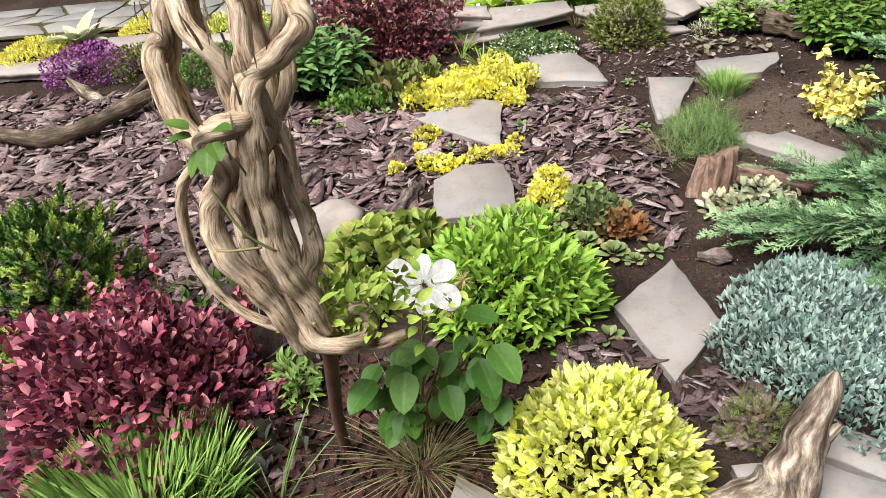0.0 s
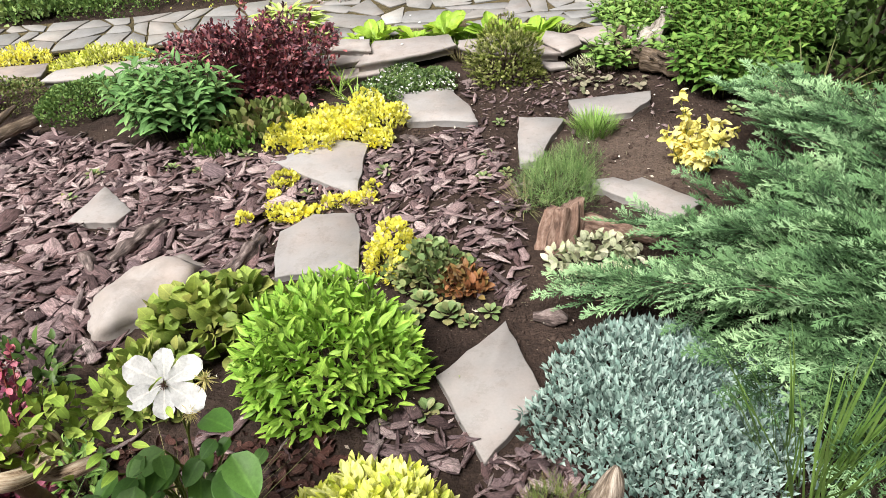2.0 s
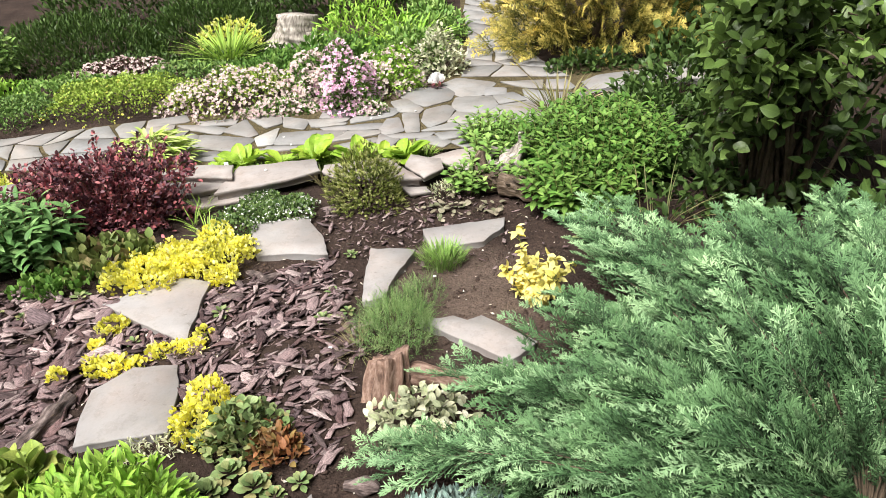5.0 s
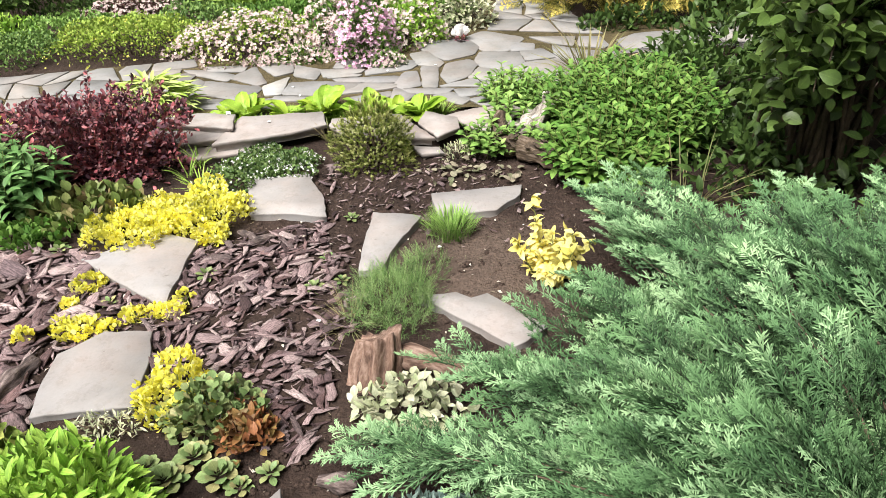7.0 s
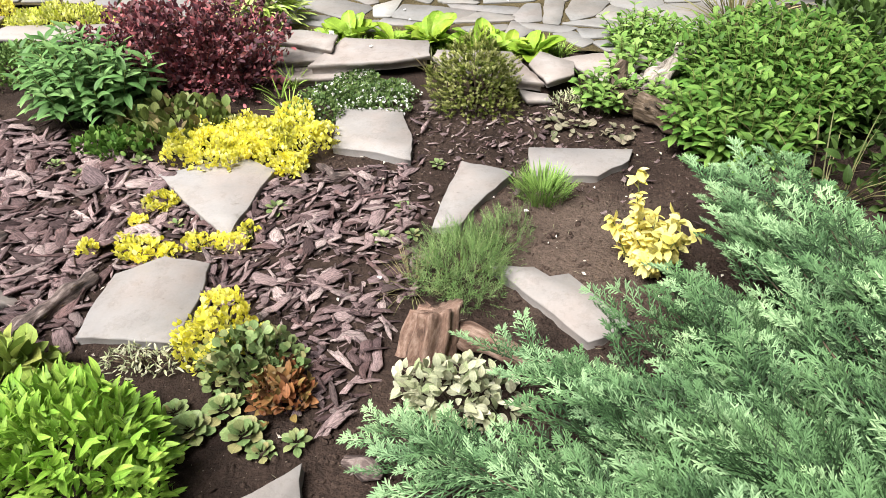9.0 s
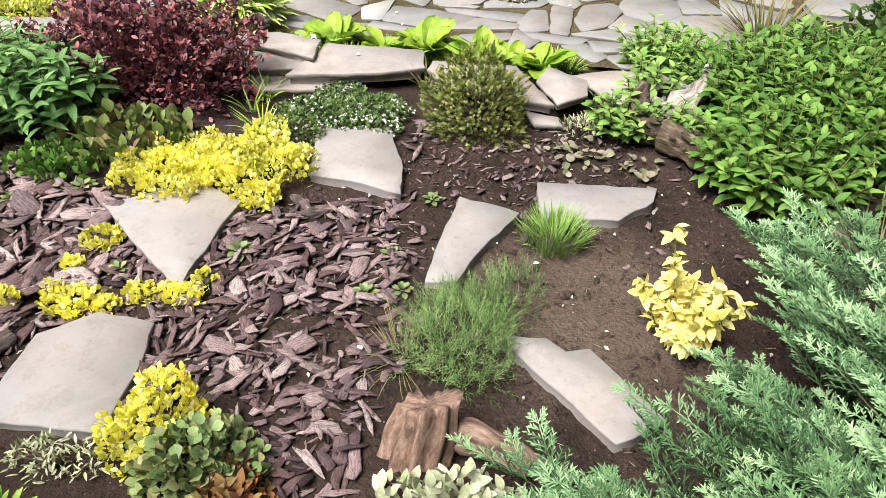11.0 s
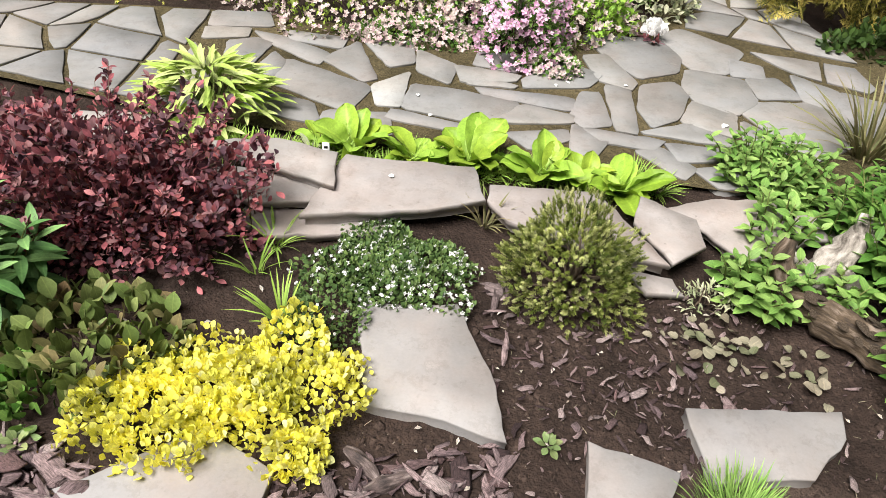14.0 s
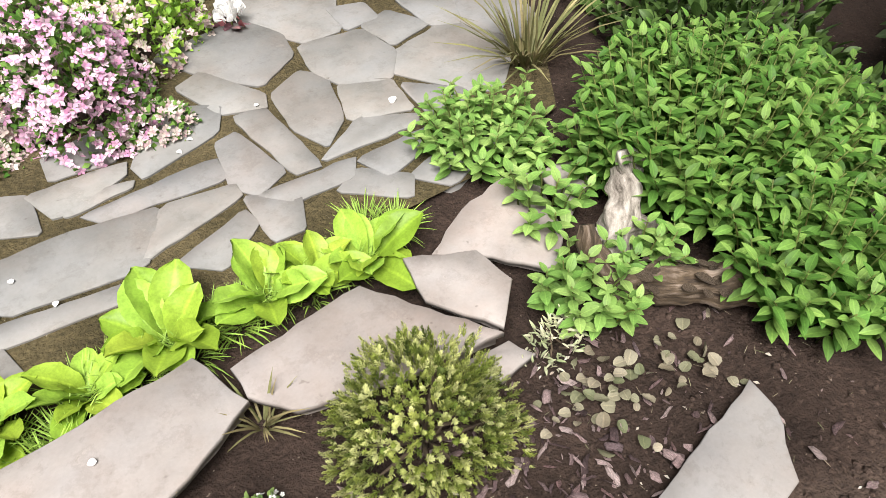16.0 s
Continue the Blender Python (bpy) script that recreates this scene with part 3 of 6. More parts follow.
def roughened(pts, step=0.045, amount=0.0045, seed=0):
    """The outline of a split stone: straight edges made slightly uneven, corners kept."""
    rr = random.Random(seed)
    out = []
    for i, (x0, y0) in enumerate(pts):
        x1, y1 = pts[(i + 1) % len(pts)]
        ln = math.hypot(x1 - x0, y1 - y0)
        k = max(1, round(ln / step))
        for j in range(k):
            t = j / k
            o = rr.uniform(-amount, amount) if j else 0
            out.append((x0 + (x1 - x0) * t - (y1 - y0) / ln * o, y0 + (y1 - y0) * t + (x1 - x0) / ln * o))
    return out


def slab_mesh(name, pts, top, thick, tilt=(0, 0), bevel=0.003, step=0.045, rough=0.0045, seed=0, under=0.0):
    area = sum(a[0] * b[1] - b[0] * a[1] for a, b in zip(pts, pts[1:] + pts[:1]))
    if area < 0:
        pts = pts[::-1]
    ring = roughened(pts, step, rough, seed)
    c = np.mean(ring, axis=0)
    k = len(ring)
    ring = np.array(ring)
    d = unit(c - ring)
    rr = random.Random(seed + 5)

    def layer(inset, z):
        p = ring + d * inset
        return np.c_[p, z + (p - c) @ np.array(tilt) + np.array([rr.uniform(-0.0012, 0.0012) for _ in range(k)])]
    v = np.concatenate([layer(under - 0.004, top - thick), layer(under * 0.7 + 0.003, top - thick * 0.45), layer(0.0, top - thick * 0.4 if under else top - bevel * 2), layer(0.0, top - bevel), layer(bevel, top)])
    f = [(j * k + i, j * k + (i + 1) % k, (j + 1) * k + (i + 1) % k, (j + 1) * k + i) for j in range(4) for i in range(k)]
    f.append(tuple(4 * k + i for i in range(k)))
    return Heap().add(v, f).mesh(name)


def slab(name, pts, label, category, material, top=0.03, thick=0.04, tilt=(0, 0), group="", seed=0, rough=0.0045, under=0.0):
    ob = part(name, slab_mesh(name, pts, top, thick, tilt, seed=seed, rough=rough, under=under), material, None)
    return tagged(ob, label, category, group)


STEP = "stepping stones in the bed"
stones = [
    ([(0.61, 1.83), (0.68, 1.53), (0.50, 1.33), (0.39, 1.63)], "kite-shaped grey slate stepping stone in bare soil"),
    ([(0.25, 3.59), (0.37, 3.60), (0.52, 3.62), (0.57, 3.48), (0.62, 3.34), (0.64, 3.18), (0.50, 3.23), (0.31, 3.26), (0.26, 3.53)], "broad pale slate stepping stone beside flowering mat"),
    ([(-0.29, 2.99), (-0.03, 3.16), (0.14, 3.07), (0.12, 2.91), (0.11, 2.68), (0.07, 2.68)], "triangular grey slate stepping stone under yellow creeper"),
    ([(-0.15, 2.16), (-0.17, 2.31), (-0.17, 2.43), (-0.05, 2.53), (0.11, 2.51), (0.14, 2.34), (0.14, 2.17), (-0.01, 2.17)], "rounded grey slate stepping stone in bark mulch"),
    ([(0.83, 3.21), (1.03, 3.14), (0.93, 2.95), (0.87, 2.79), (0.78, 2.77), (0.80, 3.0)], "narrow tapering slate stone beside green tuft"),
    ([(1.08, 3.32), (1.48, 3.35), (1.46, 3.27), (1.34, 3.15), (1.10, 3.12)], "pale slate stone behind grass tuft"),
    ([(0.99, 2.59), (1.12, 2.60), (1.17, 2.56), (1.23, 2.58), (1.30, 2.50), (1.40, 2.38), (1.28, 2.30), (1.12, 2.46)], "jagged slate stone half under juniper"),
    ([(-1.0, 2.91), (-0.81, 2.68), (-0.85, 2.60), (-1.06, 2.64)], "small pale triangular stone in bark mulch"),
    ([(0.74, 1.10), (0.80, 1.17), (1.0, 1.07), (0.92, 0.98)], "grey slate stone behind driftwood"),
    ([(0.56, 1.06), (0.73, 1.07), (0.92, 0.97), (0.82, 0.80), (0.58, 0.83)], "grey slate stone under driftwood"),
    ([(-0.08, 1.08), (0.02, 1.0), (-0.06, 0.88), (-0.12, 0.95)], "small brown slate piece in dead leaves"),
]
for i, (pts, label) in enumerate(stones):
    slab("stepping_stone", pts, label, "stone", SLAB, 0.026, 0.05, ((0.0, 0.02), (0.02, -0.01), (-0.01, 0.015))[i % 3], STEP, seed=i)
def boulder_mesh(centre, rx, ry, turn, h):
    """A weathered lump of rock: a dome with flattened facets and a rough skin."""
    v, f, n, m = [], [], 32, 9
    for j in range(m + 1):
        e = j / m * math.pi / 2
        for i in range(n):
            a = 2 * math.pi * i / n
            d = Vector((math.cos(a) * math.cos(e) ** 0.6, math.sin(a) * math.cos(e) ** 0.6, math.sin(e) ** 0.8))
            k = 1 + 0.26 * noise.noise(d * 1.7 + Vector((5, 1, 2))) + 0.07 * noise.noise(d * 6)
            x, y = d.x * rx * k, d.y * ry * k
            v.append((centre[0] + x * math.cos(turn) - y * math.sin(turn), centre[1] + x * math.sin(turn) + y * math.cos(turn), -0.02 + d.z * h * k))
    f = [(j * n + i, j * n + (i + 1) % n, (j + 1) * n + (i + 1) % n, (j + 1) * n + i) for j in range(m) for i in range(n)]
    return Heap().add(v, f).mesh("boulder", True)


tagged(part("boulder", boulder_mesh((-0.585, 2.12), 0.23, 0.125, 0.85, 0.115), BOULDER, None), "pinkish rounded boulder among strawberry leaves", "rock")

EDGES = "slate edging along the path"
edging = [
    ([(-0.33, 4.20), (-0.10, 4.25), (0.11, 4.19), (0.125, 4.0), (-0.14, 4.10)], 0.105, 0.035, "upper brown slate of a stacked edging"),
    ([(-0.27, 4.12), (0.09, 4.10), (0.06, 3.96), (-0.12, 3.93), (-0.28, 3.99)], 0.072, 0.036, "lower brown slate of a stacked edging"),
    ([(-0.14, 3.96), (0.30, 3.98), (0.30, 3.88), (-0.05, 3.83), (-0.15, 3.87)], 0.034, 0.05, "buried slate block under edging"),
    ([(0.13, 4.22), (0.56, 4.20), (0.595, 4.02), (0.37, 3.94), (0.04, 3.88)], 0.085, 0.05, "large pinkish brown slate edging slab"),
    ([(0.61, 4.13), (0.97, 4.13), (1.13, 3.79), (0.87, 3.85), (0.66, 3.94), (0.60, 4.04)], 0.075, 0.045, "grey slate edging slab behind dwarf conifer"),
    ([(1.10, 4.12), (1.26, 4.02), (1.26, 3.89), (1.14, 3.80), (1.055, 3.98)], 0.082, 0.04, "small grey slate edging slab"),
    ([(1.18, 4.10), (1.35, 4.17), (1.56, 4.19), (1.61, 4.13), (1.50, 3.93), (1.38, 3.85), (1.29, 3.99)], 0.062, 0.04, "grey slate edging slab under mint stems"),
    ([(1.63, 4.14), (1.74, 4.13), (1.72, 4.0), (1.62, 3.99), (1.55, 3.95)], 0.06, 0.04, "slate corner slab beside mint"),
    ([(1.02, 3.82), (1.15, 3.79), (1.17, 3.72), (1.06, 3.72)], 0.03, 0.05, "buried slate block under edging"),
    ([(-1.75, 4.28), (-1.1, 4.34), (-1.0, 4.18), (-1.45, 4.08), (-1.78, 4.12)], 0.07, 0.045, "pale slate edging slab beside green mound"),
    ([(-3.0, 4.18), (-2.35, 4.12), (-2.3, 3.92), (-3.0, 3.98)], 0.06, 0.05, "grey slate edging slab beside purple thyme"),
    ([(-2.3, 4.42), (-1.85, 4.42), (-1.82, 4.22), (-2.25, 4.20)], 0.065, 0.045, "grey slate edging slab below golden mound"),
    ([(-1.02, 4.36), (-0.58, 4.4), (-0.5, 4.2), (-0.95, 4.18)], 0.065, 0.045, "slate edging slab behind barberry"),
]
for i, (pts, top, thick, label) in enumerate(edging):
    slab("edging_stone", pts, label, "stone", EDGE, top, thick, ((0.012, 0.0), (0.0, -0.015), (-0.01, 0.012))[i % 3], EDGES, seed=60 + i, rough=0.006, under=0.022)

# the path: a sandy, mossy bed with flagstones in it
near_edge = [(-6.5, 4.9), (-2.6, 4.72), (-1.6, 4.72), (-0.9, 4.56), (-0.3, 4.45), (0.4, 4.38), (1.0, 4.33), (1.5, 4.28), (1.95, 4.35), (2.3, 4.75), (2.45, 5.3), (3.6, 5.2)]
far_edge = [(-6.5, 5.5), (-2.6, 5.4), (-1.6, 5.34), (-0.9, 5.42), (-0.3, 5.45), (0.4, 5.3), (0.85, 5.25), (1.1, 5.55), (1.45, 5.8), (1.75, 6.3), (2.5, 5.75), (3.6, 5.55)]


def strip(a, b, z):
    k = len(a)
    v = [(*p, z) for p in a] + [(*p, z) for p in b]
    return v, [(i, i + 1, k + i + 1, k + i) for i in range(k - 1)]


bed = Heap().add(*strip(near_edge, far_edge, 0.02))
bed.add(*strip([(2.35, 5.6), (2.3, 6.2), (2.75, 7.4), (3.1, 9.5)], [(1.5, 5.7), (1.85, 6.9), (2.0, 8.2), (2.2, 9.5)], 0.0205))
path = tagged(part("path", bed, JOINT, None), "crazy-paved garden path with mossy sandy joints", "path", kind="structure")
flags = [
    [(1.48, 5.57), (1.6, 5.68), (1.84, 5.48), (1.70, 5.24), (1.56, 5.26), (1.53, 5.35)], [(1.10, 5.5), (1.45, 5.53), (1.50, 5.34), (1.46, 5.21), (1.29, 5.12), (1.2, 5.27)],
    [(1.77, 5.37), (1.88, 5.32), (1.86, 5.22), (1.74, 5.22)], [(1.80, 5.18), (1.92, 5.2), (1.98, 5.05), (1.80, 5.02)],
    [(1.53, 5.21), (1.75, 5.16), (1.75, 4.98), (1.64, 4.86), (1.51, 4.94), (1.49, 5.05)], [(1.74, 4.95), (2.04, 4.99), (2.13, 4.74), (1.88, 4.56), (1.8, 4.64), (1.69, 4.86)],
    [(1.49, 4.91), (1.62, 4.83), (1.58, 4.67), (1.41, 4.75)], [(1.07, 5.26), (1.17, 5.29), (1.25, 5.07), (1.22, 5.0), (1.11, 5.07)],
    [(1.29, 5.01), (1.42, 5.07), (1.47, 4.99), (1.38, 4.79), (1.27, 4.70), (1.25, 4.84)], [(1.12, 4.98), (1.22, 4.97), (1.195, 4.64), (1.115, 4.66)],
    [(1.01, 4.9), (1.08, 4.91), (1.09, 4.69), (0.99, 4.65), (0.96, 4.73)], [(1.22, 4.63), (1.42, 4.71), (1.55, 4.63), (1.53, 4.59)],
    [(1.31, 4.56), (1.57, 4.54), (1.56, 4.49), (1.34, 4.45)], [(1.65, 4.78), (1.77, 4.62), (1.7, 4.53), (1.60, 4.51)],
    [(0.79, 5.0), (0.97, 5.18), (1.10, 5.08), (1.02, 4.98), (0.79, 4.93)], [(0.59, 4.88), (0.95, 4.86), (0.93, 4.76), (0.63, 4.82)],
    [(0.33, 4.85), (0.5, 4.82), (0.73, 4.77), (0.60, 4.60), (0.30, 4.67)], [(0.64, 4.61), (0.77, 4.75), (0.93, 4.71), (0.92, 4.66)],
    [(0.70, 4.54), (0.90, 4.59), (0.90, 4.53), (0.78, 4.46)], [(1.0, 4.62), (1.27, 4.58), (1.21, 4.52), (1.07, 4.54)],
    [(1.18, 4.48), (1.27, 4.51), (1.35, 4.41), (1.3, 4.35)], [(0.95, 4.63), (1.05, 4.54), (1.0, 4.45), (0.93, 4.46)],
    [(0.5, 5.06), (0.74, 5.02), (0.71, 4.97), (0.53, 4.93)], [(0.27, 4.64), (0.56, 4.56), (0.6, 4.5), (0.25, 4.57)],
    [(2.02, 5.26), (2.17, 5.12), (2.08, 4.98), (2.0, 5.04)], [(2.19, 5.12), (2.42, 5.02), (2.3, 4.76), (2.18, 4.75), (2.1, 4.94)],
    [(-0.63, 5.4), (-0.42, 5.43), (-0.37, 5.3), (-0.61, 5.26)], [(-0.61, 5.22), (-0.46, 5.24), (-0.46, 5.17), (-0.6, 5.13)],
    [(-0.49, 5.09), (-0.4, 5.14), (-0.33, 5.1), (-0.38, 4.84), (-0.46, 4.9)], [(-0.34, 4.83), (-0.29, 5.02), (-0.24, 4.94), (-0.26, 4.77)],
    [(-0.21, 4.98), (0.13, 4.81), (0.07, 4.61), (-0.22, 4.77)], [(-0.06, 5.01), (0.05, 5.2), (0.15, 4.9), (0.1, 4.87)],
    [(0.07, 5.25), (0.27, 5.24), (0.29, 5.07), (0.2, 5.02)], [(0.32, 5.17), (0.47, 5.06), (0.45, 4.91), (0.34, 5.0)],
    [(0.17, 4.81), (0.29, 4.95), (0.27, 4.69), (0.19, 4.69)], [(-0.4, 5.22), (-0.27, 5.18), (-0.08, 5.08), (-0.11, 4.98), (-0.32, 5.13)],
    [(-0.27, 5.26), (-0.03, 5.24), (-0.04, 5.14), (-0.22, 5.18)], [(-0.29, 4.71), (-0.08, 4.63), (-0.02, 4.5), (-0.28, 4.56)],
    [(0.02, 4.58), (0.22, 4.6), (0.24, 4.46), (0.0, 4.46)], [(0.55, 4.98), (0.72, 4.93), (0.70, 4.91), (0.56, 4.91)],
    [(0.6, 5.2), (0.75, 5.22), (0.74, 5.07), (0.58, 5.1)], [(1.38, 4.4), (1.6, 4.44), (1.7, 4.36), (1.45, 4.3)],
]
for i, pts in enumerate(flags):
    cx, cy = np.mean(pts, axis=0)
    pts = [(x + (x - cx) / math.hypot(x - cx, y - cy) * 0.031, y + (y - cy) / math.hypot(x - cx, y - cy) * 0.031) for x, y in pts]
    pts = [(a[0] + (b[0] - a[0]) * w, a[1] + (b[1] - a[1]) * w) for a, b in zip(pts, pts[1:] + pts[:1]) for w in (0.085, 0.5, 0.915)]
    part("flagstone", slab_mesh("flagstone", pts, 0.0275 + (i * 7 % 5) * 0.0006, 0.03, bevel=0.0022, step=0.05, rough=0.004, seed=200 + i), PALEFLAG if i == 34 else FLAG, path)


def crazy(corner, nu, nv, seed, gap=0.012):
    """Irregular flagstones over a patch of nu by nv cells; corner(u, v) gives the plan."""
    rr = random.Random(seed)
    g = {(i, j): corner((i + (rr.uniform(-0.4, 0.4) if 0 < i < nu else 0)) / nu, (j + (rr.uniform(-0.38, 0.38) if 0 < j < nv else 0)) / nv) for i in range(nu + 1) for j in range(nv + 1)}
    for i in range(nu):
        for j in range(nv):
            q = [g[i, j], g[i + 1, j], g[i + 1, j + 1], g[i, j + 1]]
            if rr.random() < 0.5:
                k = rr.randrange(4)
                a, b, c = q[k - 1], q[k], q[(k + 1) % 4]
                t = rr.uniform(0.2, 0.38)
                q[k:k + 1] = [tuple(b[n] + (a[n] - b[n]) * t for n in (0, 1)), tuple(b[n] + (c[n] - b[n]) * t for n in (0, 1))]
            cx, cy = np.mean(q, axis=0)
            q = [(x + (cx - x) / max(0.02, math.hypot(cx - x, cy - y)) * gap * 1.3, y + (cy - y) / max(0.02, math.hypot(cx - x, cy - y)) * gap * 1.3) for x, y in q]
            part("flagstone", slab_mesh("flagstone", q, 0.030, 0.03, bevel=0.003, step=0.1, rough=0.006, seed=seed * 50 + i * 9 + j), FLAG, path)


def between(a, b):
    a, b = np.array(a), np.array(b)

    def at(u, v):
        s = u * (len(a) - 1)
        i = min(int(s), len(a) - 2)
        p, q = a[i] + (a[i + 1] - a[i]) * (s - i), b[i] + (b[i + 1] - b[i]) * (s - i)
        return tuple(p + (q - p) * v)
    return at


crazy(between([(-4.4, 4.85), (-2.6, 4.74), (-1.6, 4.74), (-0.66, 4.54)], [(-4.4, 5.42), (-2.6, 5.38), (-1.6, 5.32), (-0.66, 5.42)]), 15, 3, 3)
crazy(between([(-0.64, 4.55), (-0.42, 4.5)], [(-0.64, 5.08), (-0.5, 4.86)]), 1, 2, 4)
crazy(between([(2.42, 5.46), (2.3, 6.2), (2.72, 7.4), (3.05, 9.3)], [(1.62, 5.72), (1.88, 6.9), (2.02, 8.2), (2.25, 9.3)]), 12, 3, 5)
crazy(between([(2.44, 5.1), (3.5, 5.0)], [(2.44, 5.42), (3.5, 5.5)]), 3, 1, 6)
crazy(between([(2.0, 5.3), (2.4, 5.1)], [(1.88, 5.5), (2.38, 5.42)]), 2, 1, 8)


# ---- foreground bed, round the twisted vine ----
def curve_through(pts, n):
    """A smooth line through a few points."""
    p = np.array(pts, float)
    s = np.linspace(0, len(p) - 1, n)
    out = []
    for x in s:
        i = min(int(x), len(p) - 2)
        f = x - i
        p0, p1, p2, p3 = p[max(i - 1, 0)], p[i], p[i + 1], p[min(i + 2, len(p) - 1)]
        out.append(0.5 * (2 * p1 + (p2 - p0) * f + (2 * p0 - 5 * p1 + 4 * p2 - p3) * f * f + (3 * p1 - p0 - 3 * p2 + p3) * f ** 3))
    return np.array(out)


vine = thing("twisted_vine", (-0.37, 1.18, 0), "old twisted vine stems with pale shredding bark on an iron rod", "vine")
def vine_stem(pts, rad, k, hung):
    """One old stem; a hung one goes on upwards to where the vine is tied."""
    if hung:
        x, y, z = pts[0]
        pts = [(x * 0.4 - 0.18, y + 0.12, 1.95), (x * 0.8 - 0.06, y + 0.06, z + 0.3)] + pts
    rad *= 0.88
    n = 14 * len(pts)
    pth = curve_through(pts, n)
    pth += np.c_[lumps(pth, 22, k), lumps(pth, 22, k + 40), np.zeros(n)] * 0.006
    radii = rad * (1 + 0.2 * lumps(pth, 26, k + 9)) * (0.8 + 0.2 * np.clip(np.linspace(6, 0, n), 0, 1))
    part("stem", Heap().tube(pth, radii, 16, 0.1, k * 1.3), VINE, vine, smooth=True)


vine_stem([(-0.397, 1.13, 1.228), (-0.415, 1.1, 1.19), (-0.419, 1.076, 1.148), (-0.432, 1.052, 1.128), (-0.42, 1.017, 1.07), (-0.4, 1.0, 1.023), (-0.359, 0.974, 0.982), (-0.351, 0.97, 0.94)], 0.018, 0, True)
vine_stem([(-0.431, 1.15, 1.226), (-0.418, 1.12, 1.184), (-0.412, 1.094, 1.135), (-0.426, 1.07, 1.087), (-0.408, 1.051, 1.032), (-0.386, 1.031, 0.976), (-0.376, 1.02, 0.911)], 0.015, 1, True)
vine_stem([(-0.393, 1.12, 1.231), (-0.384, 1.086, 1.184), (-0.367, 1.057, 1.152), (-0.338, 1.041, 1.121), (-0.323, 1.038, 1.083), (-0.328, 1.05, 1.022), (-0.337, 1.039, 0.959)], 0.017, 2, True)
vine_stem([(-0.313, 1.13, 1.22), (-0.303, 1.09, 1.182), (-0.294, 1.057, 1.145), (-0.293, 1.027, 1.112), (-0.284, 1.024, 1.073), (-0.282, 1.031, 1.029), (-0.272, 1.036, 0.978), (-0.269, 1.027, 0.92), (-0.266, 1.017, 0.862), (-0.254, 0.997, 0.799), (-0.268, 0.974, 0.753), (-0.263, 0.956, 0.699)], 0.019, 3, True)
vine_stem([(-0.238, 1.16, 1.204), (-0.218, 1.106, 1.161), (-0.211, 1.082, 1.138), (-0.239, 1.043, 1.115), (-0.276, 1.022, 1.097), (-0.291, 0.997, 1.067), (-0.293, 0.984, 1.033), (-0.298, 0.951, 0.951), (-0.298, 0.942, 0.902), (-0.293, 0.925, 0.847), (-0.282, 0.923, 0.793), (-0.263, 0.927, 0.734), (-0.247, 0.931, 0.66)], 0.0225, 4, True)
vine_stem([(-0.294, 0.988, 1.044), (-0.315, 0.968, 1.042), (-0.346, 0.97, 1.035), (-0.361, 0.97, 1.02), (-0.347, 0.96, 0.992), (-0.345, 0.961, 0.963), (-0.369, 0.954, 0.936), (-0.378, 0.942, 0.909), (-0.378, 0.929, 0.872), (-0.358, 0.916, 0.821), (-0.333, 0.908, 0.773), (-0.306, 0.904, 0.722), (-0.29, 0.91, 0.641)], 0.0215, 5, False)
vine_stem([(-0.391, 1.18, 1.214), (-0.389, 1.15, 1.171), (-0.38, 1.126, 1.125), (-0.36, 1.101, 1.069), (-0.352, 1.074, 0.993), (-0.369, 1.05, 0.924), (-0.376, 1.022, 0.854), (-0.361, 0.992, 0.787), (-0.318, 0.957, 0.716)], 0.015, 6, True)
vine_stem([(-0.307, 1.19, 1.203), (-0.297, 1.15, 1.162), (-0.289, 1.122, 1.109), (-0.289, 1.094, 1.042), (-0.296, 1.068, 0.97), (-0.303, 1.04, 0.891), (-0.296, 1.01, 0.808), (-0.279, 0.98, 0.731)], 0.016, 7, True)
vine_stem([(-0.263, 1.19, 1.198), (-0.253, 1.16, 1.154), (-0.268, 1.134, 1.106), (-0.292, 1.111, 1.058), (-0.321, 1.09, 1.002), (-0.343, 1.05, 0.922), (-0.355, 1.005, 0.84), (-0.339, 0.975, 0.766), (-0.297, 0.954, 0.677)], 0.014, 8, True)
vine_stem([(-0.222, 1.2, 1.191), (-0.234, 1.158, 1.126), (-0.247, 1.124, 1.086), (-0.256, 1.098, 1.05), (-0.272, 1.061, 1.014), (-0.289, 1.015, 0.988), (-0.316, 1.01, 0.943), (-0.349, 0.999, 0.889), (-0.35, 0.98, 0.835)], 0.014, 9, True)
vine_stem([(-0.307, 0.938, 0.745), (-0.285, 0.912, 0.696), (-0.261, 0.9, 0.666), (-0.225, 0.9, 0.653), (-0.192, 0.93, 0.636), (-0.18, 0.963, 0.638), (-0.192, 0.975, 0.662), (-0.231, 0.964, 0.662), (-0.256, 0.932, 0.668)], 0.017, 10, False)
vine_stem([(-0.332, 0.968, 0.784), (-0.303, 0.967, 0.706), (-0.275, 0.972, 0.631), (-0.232, 0.96, 0.603), (-0.18, 0.95, 0.599), (-0.118, 0.961, 0.613)], 0.015, 11, False)
outer = curve_through([(-0.40, 1.02, 0.965), (-0.445, 1.01, 0.92), (-0.462, 1.0, 0.84), (-0.45, 0.98, 0.765), (-0.40, 0.96, 0.695), (-0.32, 0.94, 0.66), (-0.25, 0.93, 0.64)], 40)
part("stem", Heap().tube(outer, 0.0095, 10, 0.12, 2.0), VINE, vine, "thin pale outer stem bowed away from the others", True)
